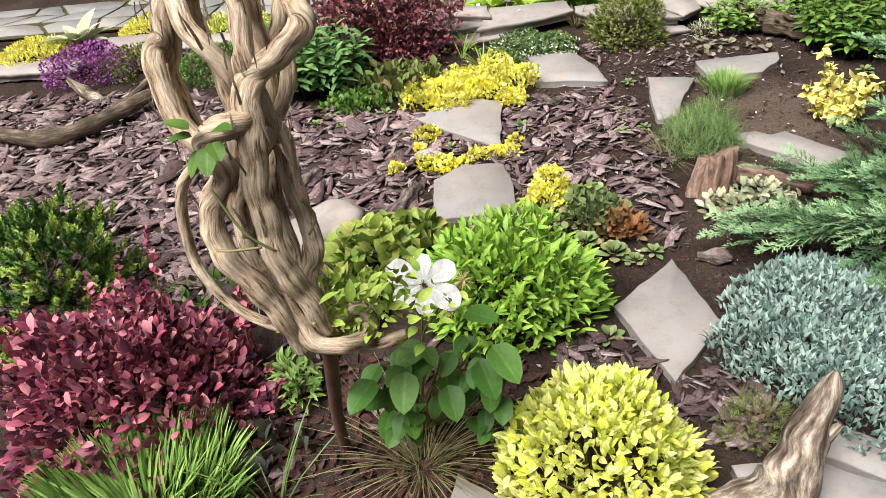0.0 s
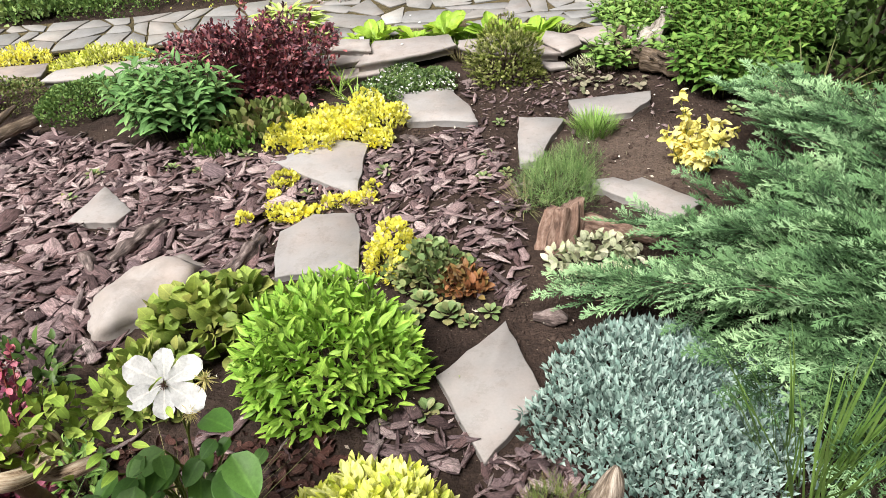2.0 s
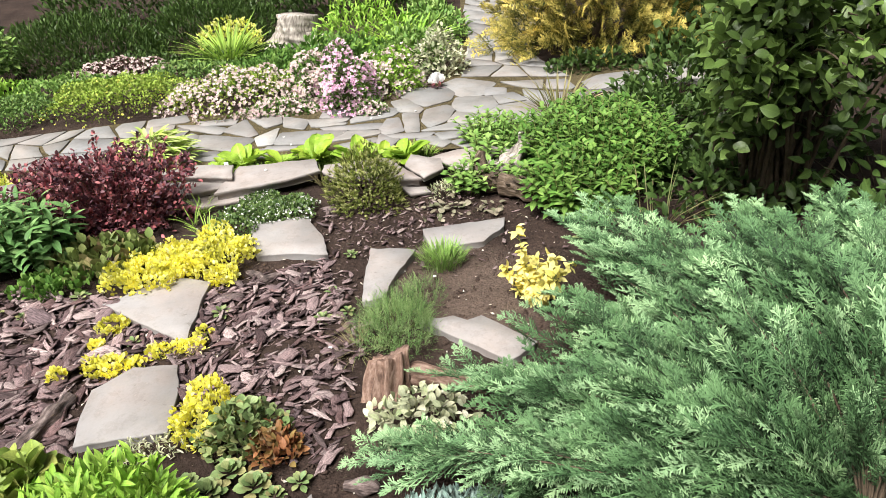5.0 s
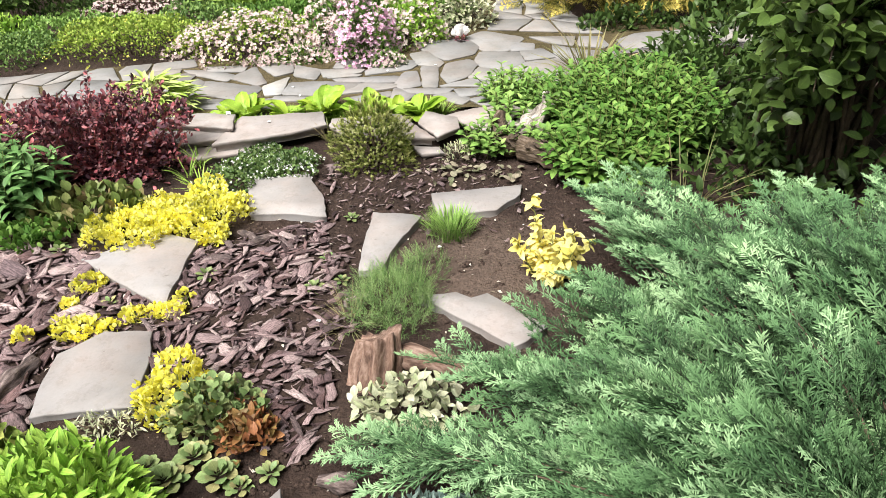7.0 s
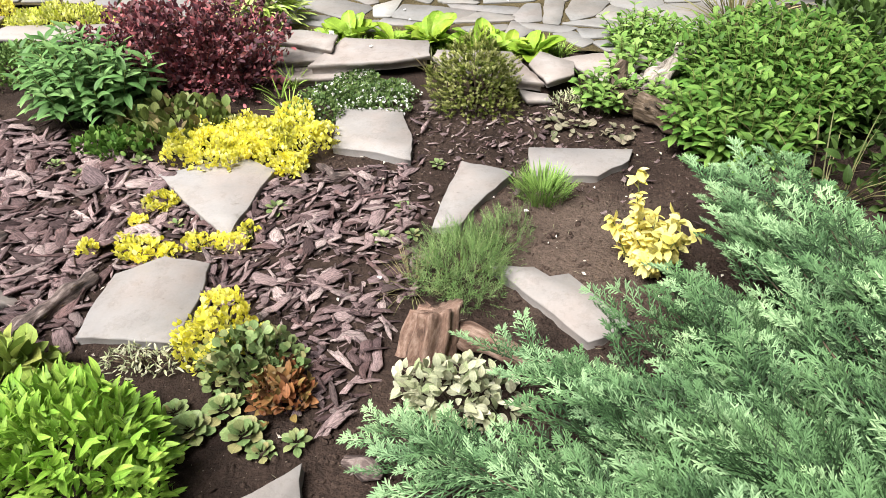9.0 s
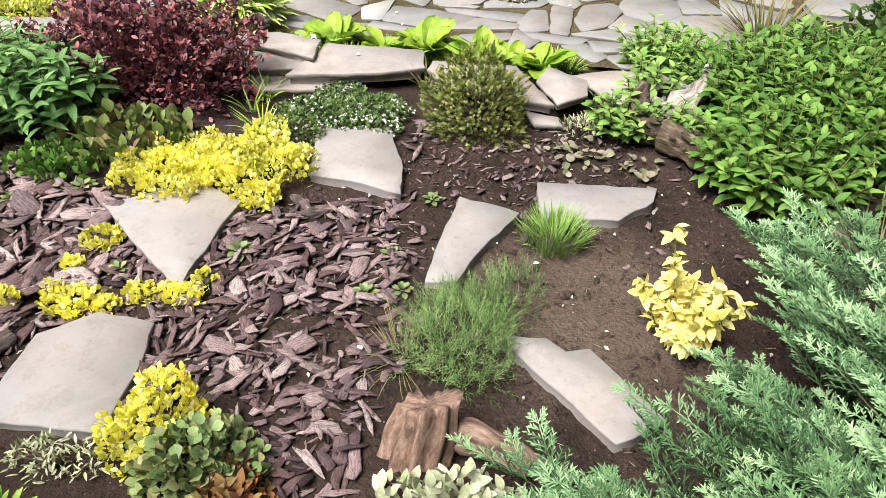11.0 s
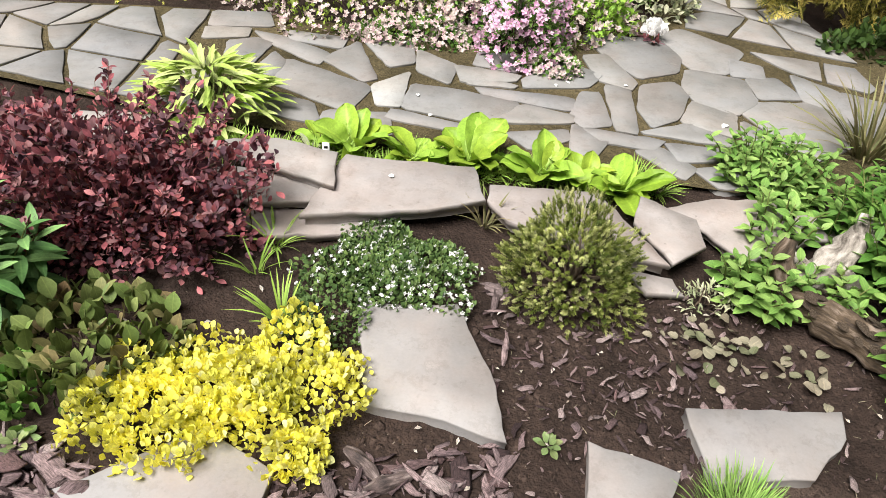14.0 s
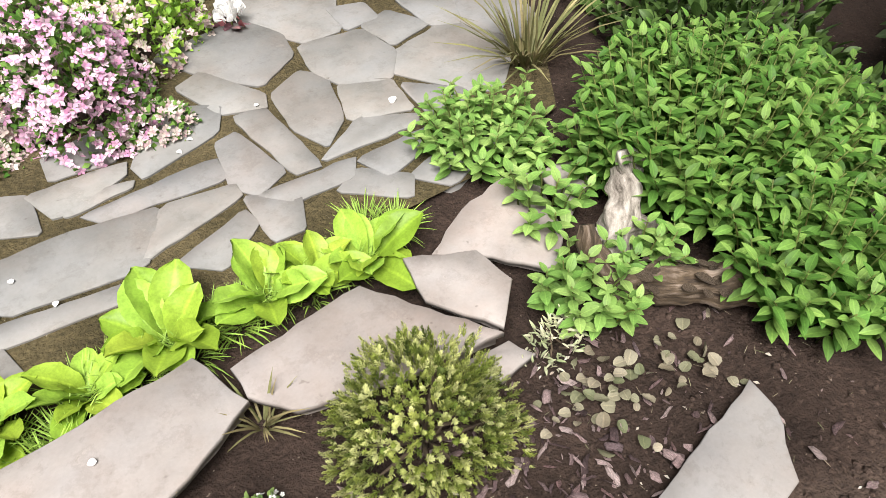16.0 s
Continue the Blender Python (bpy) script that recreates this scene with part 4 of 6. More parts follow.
# shreds of bark
sh = Heap()
tone = rng.random(170)
cc = np.c_[np.interp(tone, [0, 0.35, 0.7, 1], [-0.27, -0.32, -0.34, -0.33]), np.interp(tone, [0, 0.35, 0.7, 1], [0.935, 0.96, 1.02, 1.12]), 0.64 + 0.6 * tone]
aa = rng.uniform(0, 6.28, 170)
rr0 = 0.05 + 0.07 * tone
sh.scatter(blade(0.05, 0.25), cc + np.c_[rr0 * np.cos(aa), rr0 * np.sin(aa) * 0.6, np.zeros(170)], np.c_[0.35 * np.cos(aa), 0.35 * np.sin(aa), rng.choice([-1.0, 1.0], 170)], rng.uniform(0.02, 0.06, 170), up=np.c_[np.cos(aa), np.sin(aa), np.zeros(170)])
part("bark_shreds", sh, VINE, vine)
for a, b, c in (((-0.36, 0.93, 0.96), (-0.32, 0.9, 0.90), (-0.28, 0.9, 0.86)), ((-0.3, 0.9, 0.87), (-0.34, 0.89, 0.875), (-0.37, 0.9, 0.87)), ((-0.25, 0.98, 0.9), (-0.235, 0.99, 0.86), (-0.25, 0.98, 0.83))):
    part("tendril", Heap().tube(curve_through([a, b, c], 10), 0.0022, 6), STRAW, vine)
part("support_rod", Heap().tube(curve_through([(-0.375, 1.19, -0.03), (-0.345, 1.12, 0.2), (-0.30, 1.03, 0.42), (-0.262, 0.955, 0.62), (-0.29, 0.985, 0.75)], 30), 0.0145, 12, 0.04), RUST, vine, "rusty brown iron rod", True)
moss = Heap()
mp = np.array([(-0.19, 0.98, 0.67)]) + rng.normal(0, 1, (240, 3)) * np.array([0.065, 0.035, 0.03])
moss.scatter(OVATE, mp, around(np.tile([0.3, -0.4, 0.6], (240, 1)), 1, 0.3, 0.7), rng.uniform(0.014, 0.042, 240))
part("young_leaves", moss, OCHREMAT, vine, "small yellow-green young leaves")


def broad_leaf(length, width, seed=0, crinkle=0.0, cup=0.12, droop=0.25, point=1.0, spoon=0.0):
    """A broad blade with a midrib groove, on a grid of 7 by 9."""
    v, f, own = [], [], []
    n, m = 6, 12 if spoon else 8
    for j in range(m + 1):
        t = j / m
        w = width * (math.sin(math.pi * min(1, t ** 0.75)) ** (0.6 * point)) * 0.5 + 0.0006
        if spoon:
            w = width * 0.5 * (0.2 + 0.8 * math.sin(min(1, t / 0.66) * math.pi / 2) ** 1.3) * math.sqrt(max(0.0, 1 - max(0.0, (t - 0.6) / 0.402) ** 2.4)) + 0.0004
        for i in range(n + 1):
            s = i / n * 2 - 1
            z = cup * abs(s) * w * 2 - droop * length * t * t + crinkle * noise.noise(Vector((s * 4 + seed, t * 7, seed)))
            if spoon:
                z += 0.25 * abs(s) ** 1.5 * w + 0.0035 * abs(s) * math.sin(t * 15 + seed + 2 * s) - 0.0018 * math.sin(t * 40 + abs(s) * 9) * min(1, abs(s) * 3)
            v.append((s * w, t * length, z))
            own.append((s * 0.25, t, seed))
    for j in range(m):
        for i in range(n):
            a = j * (n + 1) + i
            f.append((a, a + 1, a + n + 2, a + n + 1))
    return Heap().add(v, f, own).mesh("leaf", True)


def leaf_pose(at, way, roll=0):
    q = Vector(way).to_track_quat("Y", "Z")
    return Matrix.Translation(at) @ q.to_matrix().to_4x4() @ pose(0, 0, 0, 0, roll, 0)


def put_leaf(parent, mesh, material, m, name="leaf"):
    if not mesh.materials:
        mesh.materials.append(material)
    ob = new(name, mesh)
    ob.parent = parent
    ob.matrix_parent_inverse = parent.matrix_basis.inverted()
    ob.matrix_basis = m
    return ob


clematis = thing("clematis", (-0.2, 1.2, 0), "clematis with a white flower and broad oval leaves", "plant")
cl = [broad_leaf(0.078, 0.055, s, 0.002, 0.1, 0.18, 1.0) for s in (1, 2, 3)]
stemgeo = Heap()
for i in range(48):
    u = rng.random()
    at = Vector((-0.23 + 0.28 * u + rng.normal(0, 0.015), 1.13 + rng.uniform(-0.06, 0.05), rng.uniform(0.17, 0.46) - 0.12 * abs(u - 0.45)))
    way = (rng.uniform(-0.5, 0.5), rng.uniform(-0.9, -0.3), rng.uniform(-0.35, 0.25))
    put_leaf(clematis, cl[i % 3], CLEMATIS, leaf_pose(at, way, rng.uniform(-25, 25)) @ Matrix.Scale(rng.uniform(0.5, 1.0), 4))
    stemgeo.tube(curve_through([(-0.2 + rng.normal(0, 0.02), 1.22, 0), (at.x * 0.6 - 0.08, 1.2, at.z * 0.6), tuple(at)], 8), 0.0022, 6)
for at, way, s in (((-0.02, 1.13, 0.5), (0.3, -0.2, 0.1), 1.0), ((0.03, 1.08, 0.45), (0.5, -0.7, -0.3), 1.2), ((0.0, 1.09, 0.4), (0.4, -0.9, -0.5), 1.15), ((-0.15, 1.05, 0.42), (-0.1, -0.8, -0.4), 1.1),
                   ((-0.22, 1.05, 0.40), (-0.5, -0.7, -0.1), 1.1), ((-0.07, 1.06, 0.36), (0.2, -0.8, -0.4), 1.0)):
    put_leaf(clematis, cl[0], CLEMATIS, leaf_pose(at, way) @ Matrix.Scale(s, 4))
for e in ((-0.107, 1.21, 0.515), (-0.02, 1.2, 0.53), (-0.06, 1.18, 0.48)):
    stemgeo.tube(curve_through([(-0.17, 1.23, 0), (-0.14, 1.26, 0.3), e], 12), 0.0025, 6)
part("stalk_cluster", stemgeo, GREENSTEM, clematis)
bloom = part("flower", Heap().add([(0, 0, 0), (0.006, 0, 0), (0, 0.006, 0.003)], [(0, 1, 2)]), WHITE, clematis, "white open flower with six petals")
petal = broad_leaf(0.072, 0.047, 7, 0.002, -0.04, 0.06, 1.0, 1.0)
face = look((-0.107, 1.205, 0.522), (-0.05, 0.55, 1.35))
for i in range(6):
    put_leaf(bloom, petal, WHITE, face @ pose(0, 0, 0, 0, 180, 60 * i + (i * 13 % 9)) @ pose(0, 0.004, 0) @ Matrix.Scale(0.9 + 0.15 * (i % 3), 4), "petal")
eye_geo = Heap().scatter(blade(0.06, 0.1), np.tile((-0.107, 1.2, 0.523), (40, 1)), around(np.tile([0.1, -0.7, 0.6], (40, 1)), 1.0, 0, 0.7), 0.013)
part("stamens", eye_geo, RUST, bloom, "dark brown stamens")
for at in ((-0.02, 1.19, 0.535), (-0.06, 1.165, 0.478)):
    part("seed_head", Heap().scatter(blade(0.035, 0.4), np.tile(at, (90, 1)), rng.normal(0, 1, (90, 3)) + np.array([0, -0.2, 0.3]), rng.uniform(0.015, 0.026, 90)), SEEDHEAD, clematis, "shaggy yellow-green seed head")
three = [broad_leaf(0.042, 0.03, 4, 0.001)]
sprig = thing("leaf_sprig", (-0.33, 0.95, 1.0), "fresh green clematis sprig growing on the vine", "plant")
for way in ((-0.9, -0.2, 0.2), (0.6, -0.3, 0.35), (0.0, -0.8, -0.4), (-0.6, -0.6, -0.6), (0.4, -0.7, -0.2), (-0.9, 0.0, 0.6)):
    put_leaf(sprig, three[0], MINT, leaf_pose((-0.345 + 0.02 * way[0], 0.935, 1.04 + 0.03 * way[2]), way) @ Matrix.Scale(rng.uniform(0.8, 1.1), 4))

mound("golden_spirea", (0.25, 1.04, 0), 0.235, 0.22, 0.30, "rounded golden spirea ball with yellow-green leaves", "shrub", GOLD, OVATE, 0.031, 3100, 0.8, 0.8, 0.55, 0.07, 9, 0.35, 30)
mound("silver_mat", (0.99, 1.40, 0), 0.35, 0.33, 0.11, "silver-blue carpet of small downy leaves", "groundcover", SILVER, small_leaf(0.19, 0.5), 0.031, 9500, 0.45, 1.0, 0.5, 0.13, 6, 0.3, 20, low=0.05)
mound("rose_barberry", (-0.98, 1.33, 0), 0.36, 0.27, 0.36, "low barberry with rose-pink and purple leaves", "shrub", ROSE, leaf(0.29, 0.3, 0.15, 0.5), 0.039, 2900, 0.8, 0.7, 0.6, 0.22, 6, 0.5, 40, REDSTEM)
shoots = thing("barberry_shoots", (-0.9, 1.45, 0), "upright young rose-pink barberry shoots", "shrub")
sg, lg = Heap(), Heap()
for _ in range(26):
    b = np.array([-0.98 + rng.normal(0, 0.15), 1.36 + rng.normal(0, 0.1), 0.18])
    e = b + np.array([rng.normal(0.02, 0.03), rng.normal(0, 0.03), rng.uniform(0.16, 0.27)])
    sg.tube([b - np.array([0, 0, 0.18]), b, e], [0.003, 0.0025, 0.001], 5)
    s = rng.random(34)
    lg.scatter(ROUND, b + (e - b) * s[:, None], around(np.zeros((34, 3)), 0, 0.45, 0.7), rng.uniform(0.018, 0.032, 34) * (1.1 - 0.4 * s))
part("stalk_cluster", sg, REDSTEM, shoots)
part("foliage", lg, ROSE, shoots, smooth=True)


def needle_bush(name, at, rx, ry, h, label, material, count, size, tmpl, lump=0.16, twig=24, young=None, lift=0.8):
    t = thing(name, at, label, "conifer")
    p, nn = dome(count, at, rx, ry, h, lump, 9, 0.4, seed=at[1])
    cut = int(count * 0.55)
    part("needle_foliage", Heap().scatter(tmpl, p[:cut], around(nn[:cut], 0.9, lift, 0.35), size * rng.uniform(0.7, 1.25, cut)), material, t)
    part("young_foliage", Heap().scatter(tmpl, p[cut:] + nn[cut:] * size * 0.25, around(nn[cut:], 1.0, lift, 0.3), size * rng.uniform(0.6, 1.1, count - cut)), young or material, t)
    st = Heap()
    q, _ = dome(twig, at, rx * 0.8, ry * 0.8, h * 0.85, 0.05)
    for e in q:
        st.tube([np.array(at), (np.array(at) + e) / 2 + rng.normal(0, 0.01, 3), e], [0.008, 0.005, 0.002], 5)
    part("branchwork", st, TWIG, t)
    return t


needle_bush("mugo_pine", (-1.5, 1.86, 0), 0.32, 0.25, 0.34, "dark green dwarf mountain pine", PINE, 560, 0.07, needle_tip(26, 0.2, 38, 0.42), 0.22, young=YOUNGPINE)
needle_bush("dwarf_conifer", (0.84, 3.74, 0), 0.19, 0.185, 0.27, "globe-shaped dwarf conifer with yellow-green tips", CONIFER, 1500, 0.03, needle_tip(20, 0.17, 40, 0.42), 0.17, young=YOUNGCONIFER, lift=0.3)

tuft("lavender_clump", (-0.84, 0.99, 0), 0.23, 0.165, "grassy grey-green lavender clump with slender flower stems", "plant", BLUEGRASS, 1150, 0.03, 0.22, 0.6, 0.95)
fine = tuft("fine_grass", (-0.17, 1.12, 0), 0.14, 0.2, "tuft of fine dull green fescue grass", "grass", STRAW, 190, 0.006, 0.9, 1.1, 0.35)
tuft("fine_grass", (-0.52, 1.02, 0), 0.1, 0.2, "sparse fine grass over dead leaves", "grass", DARKBLADE, 40, 0.01, 0.9, 1.0, 0.4)
mound("dark_round_leaves", (-0.62, 1.17, 0), 0.14, 0.1, 0.05, "flat dull dark-green round leaves over litter", "groundcover", DARKROUND, leaf(0.42, 0.2, 0.1, 0.5), 0.042, 70, 0.4, 0.9, 0.5, 0.2, 8, 0.5, 6)
mound("pale_sprig", (-0.54, 1.42, 0), 0.06, 0.05, 0.12, "pale green sprig behind iron rod", "plant", PHLOX, OVATE, 0.04, 60, 0.6, 0.5, 0.5, 0.1, 7, 0.6, 5)
tuft("iris_clump", (1.24, 1.18, 0), 0.15, 0.4, "upright clump of long narrow green blades", "grass", DARKBLADE, 98, 0.009, 0.14, 0.3, 0.7)
needle_bush("heather", (0.64, 1.17, 0), 0.075, 0.06, 0.1, "small brown-green heather beside driftwood", OLIVE, 150, 0.035, needle_tip(16, 0.05, 35, 0.5))
mound("green_sprig", (-0.52, 1.36, 0), 0.05, 0.05, 0.17, "small pale green leafy sprig behind vine", "plant", PHLOX, NARROW, 0.035, 130, 0.6, 0.5, 0.5, 0.1, 7, 0.6, 5)


def gnarled(name, at, runs, label, category, material, sides=14, ridge=0.14, lump=0.25):
    """Dead wood: a main body and its limbs, each a rough tapering tube."""
    t = thing(name, at, label, category)
    for i, (pts, radii) in enumerate(runs):
        pth = curve_through(pts, 36)
        rd = np.interp(np.linspace(0, 1, 36), np.linspace(0, 1, len(radii)), radii)
        rd = rd * (1 + lump * lumps(pth, 22, i * 7.3 + at[0]))
        part("body" if i == 0 else "limb", Heap().tube(pth, rd, sides, ridge, i * 1.7), material, t, smooth=True)
    return t


gnarled("driftwood", (0.62, 0.96, 0), [([(0.42, 0.93, 0.03), (0.54, 0.95, 0.045), (0.63, 0.965, 0.07), (0.675, 1.0, 0.13), (0.70, 1.04, 0.18), (0.74, 1.08, 0.245), (0.755, 1.10, 0.285)], [0.022, 0.045, 0.06, 0.05, 0.042, 0.03, 0.006]),
                                       ([(0.67, 1.0, 0.13), (0.715, 1.02, 0.155), (0.755, 1.03, 0.195)], [0.03, 0.018, 0.006]), ([(0.6, 0.95, 0.05), (0.66, 0.91, 0.03), (0.72, 0.88, 0.0)], [0.05, 0.04, 0.02])],
        "grey weathered driftwood root with a pointed tip", "driftwood", DRIFT)
gnarled("driftwood", (1.64, 3.84, 0), [([(1.47, 3.8, 0.01), (1.54, 3.8, 0.05), (1.61, 3.84, 0.09), (1.66, 3.87, 0.125), (1.7, 3.92, 0.17)], [0.03, 0.046, 0.05, 0.043, 0.03]),
                                       ([(1.66, 3.87, 0.12), (1.69, 3.9, 0.17), (1.7, 3.93, 0.22)], [0.04, 0.03, 0.013]), ([(1.68, 3.89, 0.13), (1.74, 3.91, 0.16), (1.77, 3.95, 0.17)], [0.036, 0.026, 0.014]),
                                       ([(1.6, 3.83, 0.08), (1.66, 3.79, 0.07), (1.71, 3.76, 0.03)], [0.036, 0.026, 0.012]), ([(1.56, 3.81, 0.06), (1.52, 3.85, 0.085), (1.5, 3.88, 0.1)], [0.03, 0.02, 0.01])],
        "bleached grey driftwood stub among mint", "driftwood", BLEACHED, 26, 0.26, 0.5)
gnarled("log", (-2.0, 3.2, 0), [([(-2.75, 3.32, 0.10), (-2.4, 3.16, 0.075), (-2.06, 3.06, 0.055), (-1.85, 3.2, 0.06), (-1.68, 3.4, 0.075), (-1.55, 3.55, 0.08)], [0.022, 0.034, 0.04, 0.036, 0.034, 0.03]), ([(-1.75, 3.36, 0.09), (-1.66, 3.5, 0.14), (-1.62, 3.56, 0.16)], [0.024, 0.018, 0.008])],
        "curved weathered log lying on bark mulch", "log", LOG)
gnarled("pale_driftwood", (-2.1, 3.5, 0), [([(-2.08, 3.62, 0.0), (-2.14, 3.62, 0.06), (-2.2, 3.64, 0.12)], [0.045, 0.03, 0.014]), ([(-2.1, 3.6, 0.03), (-2.04, 3.58, 0.02), (-2.0, 3.55, 0.0)], [0.03, 0.02, 0.012])], "small bleached driftwood piece beside thyme", "driftwood", DRIFT)
stump = thing("stump", (0.86, 2.24, 0), "reddish weathered stump with a lying root", "stump")
th = np.linspace(0, 2 * np.pi, 44, endpoint=False)
split = np.array([noise.noise(Vector((math.cos(a) * 2.6, math.sin(a) * 2.6, 4.0))) + 0.5 * noise.noise(Vector((math.cos(a) * 9, math.sin(a) * 9, 1.0))) for a in th])
rows_v, rows_g = [], []
for k, h in enumerate(np.linspace(-0.02, 1, 12)):
    r = 0.066 * (1.12 - 0.2 * h) * (1 + 0.3 * split + 0.05 * np.sin(7 * h + 3 * th))
    top = 0.128 * h + 0.03 * h * split + 0.035 * h * -np.cos(th - 2.4)
    rows_v.append(np.c_[0.845 + 0.025 * h + r * np.cos(th) * 1.05, 2.235 + 0.04 * h + r * np.sin(th) * 0.8, top])
    rows_g.append(np.c_[th * 0.07, np.full(44, 0.155 * h), np.zeros(44)])
for q in (0.6, 0.2):
    rows_v.append(np.c_[rows_v[11].mean(0)[None] + (rows_v[11] - rows_v[11].mean(0)) * q - np.array([0, 0, 0.012 * (1 - q)])])
    rows_g.append(rows_g[11] * np.array([1, 0, 1]) + np.array([0, 0.3 * q, 0]))
body_f = [(k * 44 + j, k * 44 + (j + 1) % 44, (k + 1) * 44 + (j + 1) % 44, (k + 1) * 44 + j) for k in range(13) for j in range(44)] + [tuple(13 * 44 + j for j in range(44))]
part("body", Heap().add(np.concatenate(rows_v), body_f, np.concatenate(rows_g)), STUMP, stump, smooth=True)
root_line = curve_through([(0.88, 2.25, 0.07), (0.97, 2.25, 0.055), (1.1, 2.21, 0.03), (1.18, 2.18, 0.015)], 30)
part("root", Heap().tube(root_line, np.linspace(0.042, 0.02, 30) * (1 + 0.3 * lumps(root_line, 24, 3)), 22, 0.18, 1.2), STUMP, stump, smooth=True)
gnarled("bark_log", (1.7, 3.5, 0), [([(1.40, 3.74, 0.03), (1.50, 3.68, 0.06), (1.62, 3.57, 0.06), (1.80, 3.42, 0.055), (1.95, 3.2, 0.05), (2.1, 3.0, 0.04)], [0.018, 0.052, 0.048, 0.044, 0.04, 0.025]), ([(1.46, 3.72, 0.06), (1.44, 3.80, 0.12), (1.46, 3.84, 0.17)], [0.045, 0.035, 0.02])],
        "dark rotting log with flaking bark beside mint", "log", LOG, 26, 0.3, 0.6)

flakes = thing("bark_flakes", (1.6, 3.6, 0), "loose flakes of dark bark on a rotting log", "bark")
fl = rng.random(70)
lp = curve_through([(1.40, 3.74, 0.03), (1.50, 3.68, 0.06), (1.62, 3.57, 0.06), (1.80, 3.42, 0.055), (1.95, 3.2, 0.05)], 40)[(fl * 39).astype(int)]
ang = rng.uniform(0.3, 2.9, 70)
out = np.c_[-0.6 * np.cos(ang), -0.75 * np.cos(ang), np.sin(ang)]
part("bark_shreds", Heap().scatter(leaf(0.3, 0.25, 0.1), lp + out * 0.058, np.c_[0.6 + rng.normal(0, 0.3, 70), -0.75 + rng.normal(0, 0.3, 70), rng.normal(0, 0.25, 70)], rng.uniform(0.02, 0.055, 70), up=out, jitter=0.4), LOG, flakes)

peony = mound("bright_green_perennial", (0.09, 1.70, 0), 0.27, 0.24, 0.27, "bright green bushy perennial with divided leaves", "plant", BRIGHT, leaf(0.16, 0.3, 0.25), 0.049, 2100, 0.7, 0.55, 0.55, 0.12, 7, 0.5, 30, GREENSTEM)
mound("strawberry_plant", (-0.30, 1.95, 0), 0.23, 0.15, 0.15, "low green plant with lobed leaves", "plant", LOBED, leaf(0.42, 0.35, 0.25, 0.5), 0.062, 330, 0.5, 0.6, 0.6, 0.15, 8, 0.5, 20, GREENSTEM)
mound("strawberry_plant", (-0.43, 1.68, 0), 0.13, 0.13, 0.14, "low yellow-green leafy plant", "plant", LOBED, leaf(0.34, 0.3, 0.2), 0.046, 300, 0.5, 0.6, 0.6, 0.15, 8, 0.5, 20, GREENSTEM)
mound("dull_green_plant", (-0.85, 1.75, 0), 0.22, 0.18, 0.08, "dull green low leaves on mulch", "plant", DEEP, OVATE, 0.05, 120, 0.5, 0.6, 0.6, 0.15, 8, 0.4, 8, GREENSTEM)

# ---- stepping-stone bed ----
CREEP = "yellow creeping plants"


def creeper(at, rx, ry, h, count, label):
    return mound("yellow_creeper", at, rx, ry, h, label, "groundcover", SEDUM, leaf(0.42, 0.2, 0.05, 0.45), 0.0195, int(count * 1.6), 0.5, 0.9, 0.55, 0.35, 13, 0.3, 10, GREENSTEM, group=CREEP, low=0.05)


big = creeper((-0.12, 3.20, 0), 0.23, 0.17, 0.075, 1500, "large bright yellow creeping mat over slate stone")
creeper((0.1, 3.28, 0), 0.21, 0.18, 0.085, 1500, "bright yellow creeping mat beside slate stone")
creeper((0.19, 3.12, 0), 0.06, 0.08, 0.05, 260, "yellow creeper spilling over stone corner")
for x, y, r, n in ((-0.2, 2.83, 0.06, 110), (-0.24, 2.72, 0.03, 40), (-0.15, 2.55, 0.075, 170), (-0.06, 2.57, 0.035, 40), (-0.33, 2.55, 0.035, 45), (0.12, 2.64, 0.065, 110), (0.03, 2.62, 0.05, 70), (0.17, 2.7, 0.03, 30), (-0.22, 2.6, 0.03, 30)):
    creeper((x, y, 0), r, r * 0.75, 0.035, n, "small yellow creeper tuft in bark mulch")
creeper((0.27, 2.2, 0), 0.105, 0.09, 0.12, 520, "upright yellow creeper beside rounded stone")
mound("olive_rosettes", (0.38, 2.12, 0), 0.14, 0.11, 0.11, "olive green leafy rosettes with reddish tints", "plant", SUCCULENT, leaf(0.38, 0.25, 0.1, 0.6), 0.032, 560, 0.5, 0.8, 0.6, 0.2, 9, 0.5, 16)
mound("reddish_plant", (0.49, 2.04, 0), 0.085, 0.085, 0.08, "reddish brown stemmed groundcover", "plant", RUSSET, leaf(0.3, 0.3, 0.2), 0.032, 260, 0.5, 0.8, 0.7, 0.2, 9, 0.5, 14, REDSTEM)
mound("grey_green_sprig", (0.08, 2.1, 0), 0.13, 0.06, 0.06, "wispy grey-green trailing plant below stone", "plant", VARIEG, NARROW, 0.022, 260, 0.4, 0.6, 0.8, 0.2, 9, 0.6, 18)


def rosette(at, n, length, material, label, name="leaf_rosette", rise=0.5, w=0.3, blunt=0.55):
    t = thing(name, at, label, "plant")
    a = np.arange(n) * 2.4
    r = 0.25 + 0.75 * np.arange(n) / n
    d = np.c_[np.cos(a) * r, np.sin(a) * r, rise * (1.25 - r)]
    p = np.array(at) + d * np.array([0.3, 0.3, 0.5]) * length
    part("foliage", Heap().scatter(leaf(w, 0.25, 0.2, blunt), p, d, length * (0.6 + 0.4 * r), jitter=0.1), material, t, smooth=True)
    return t


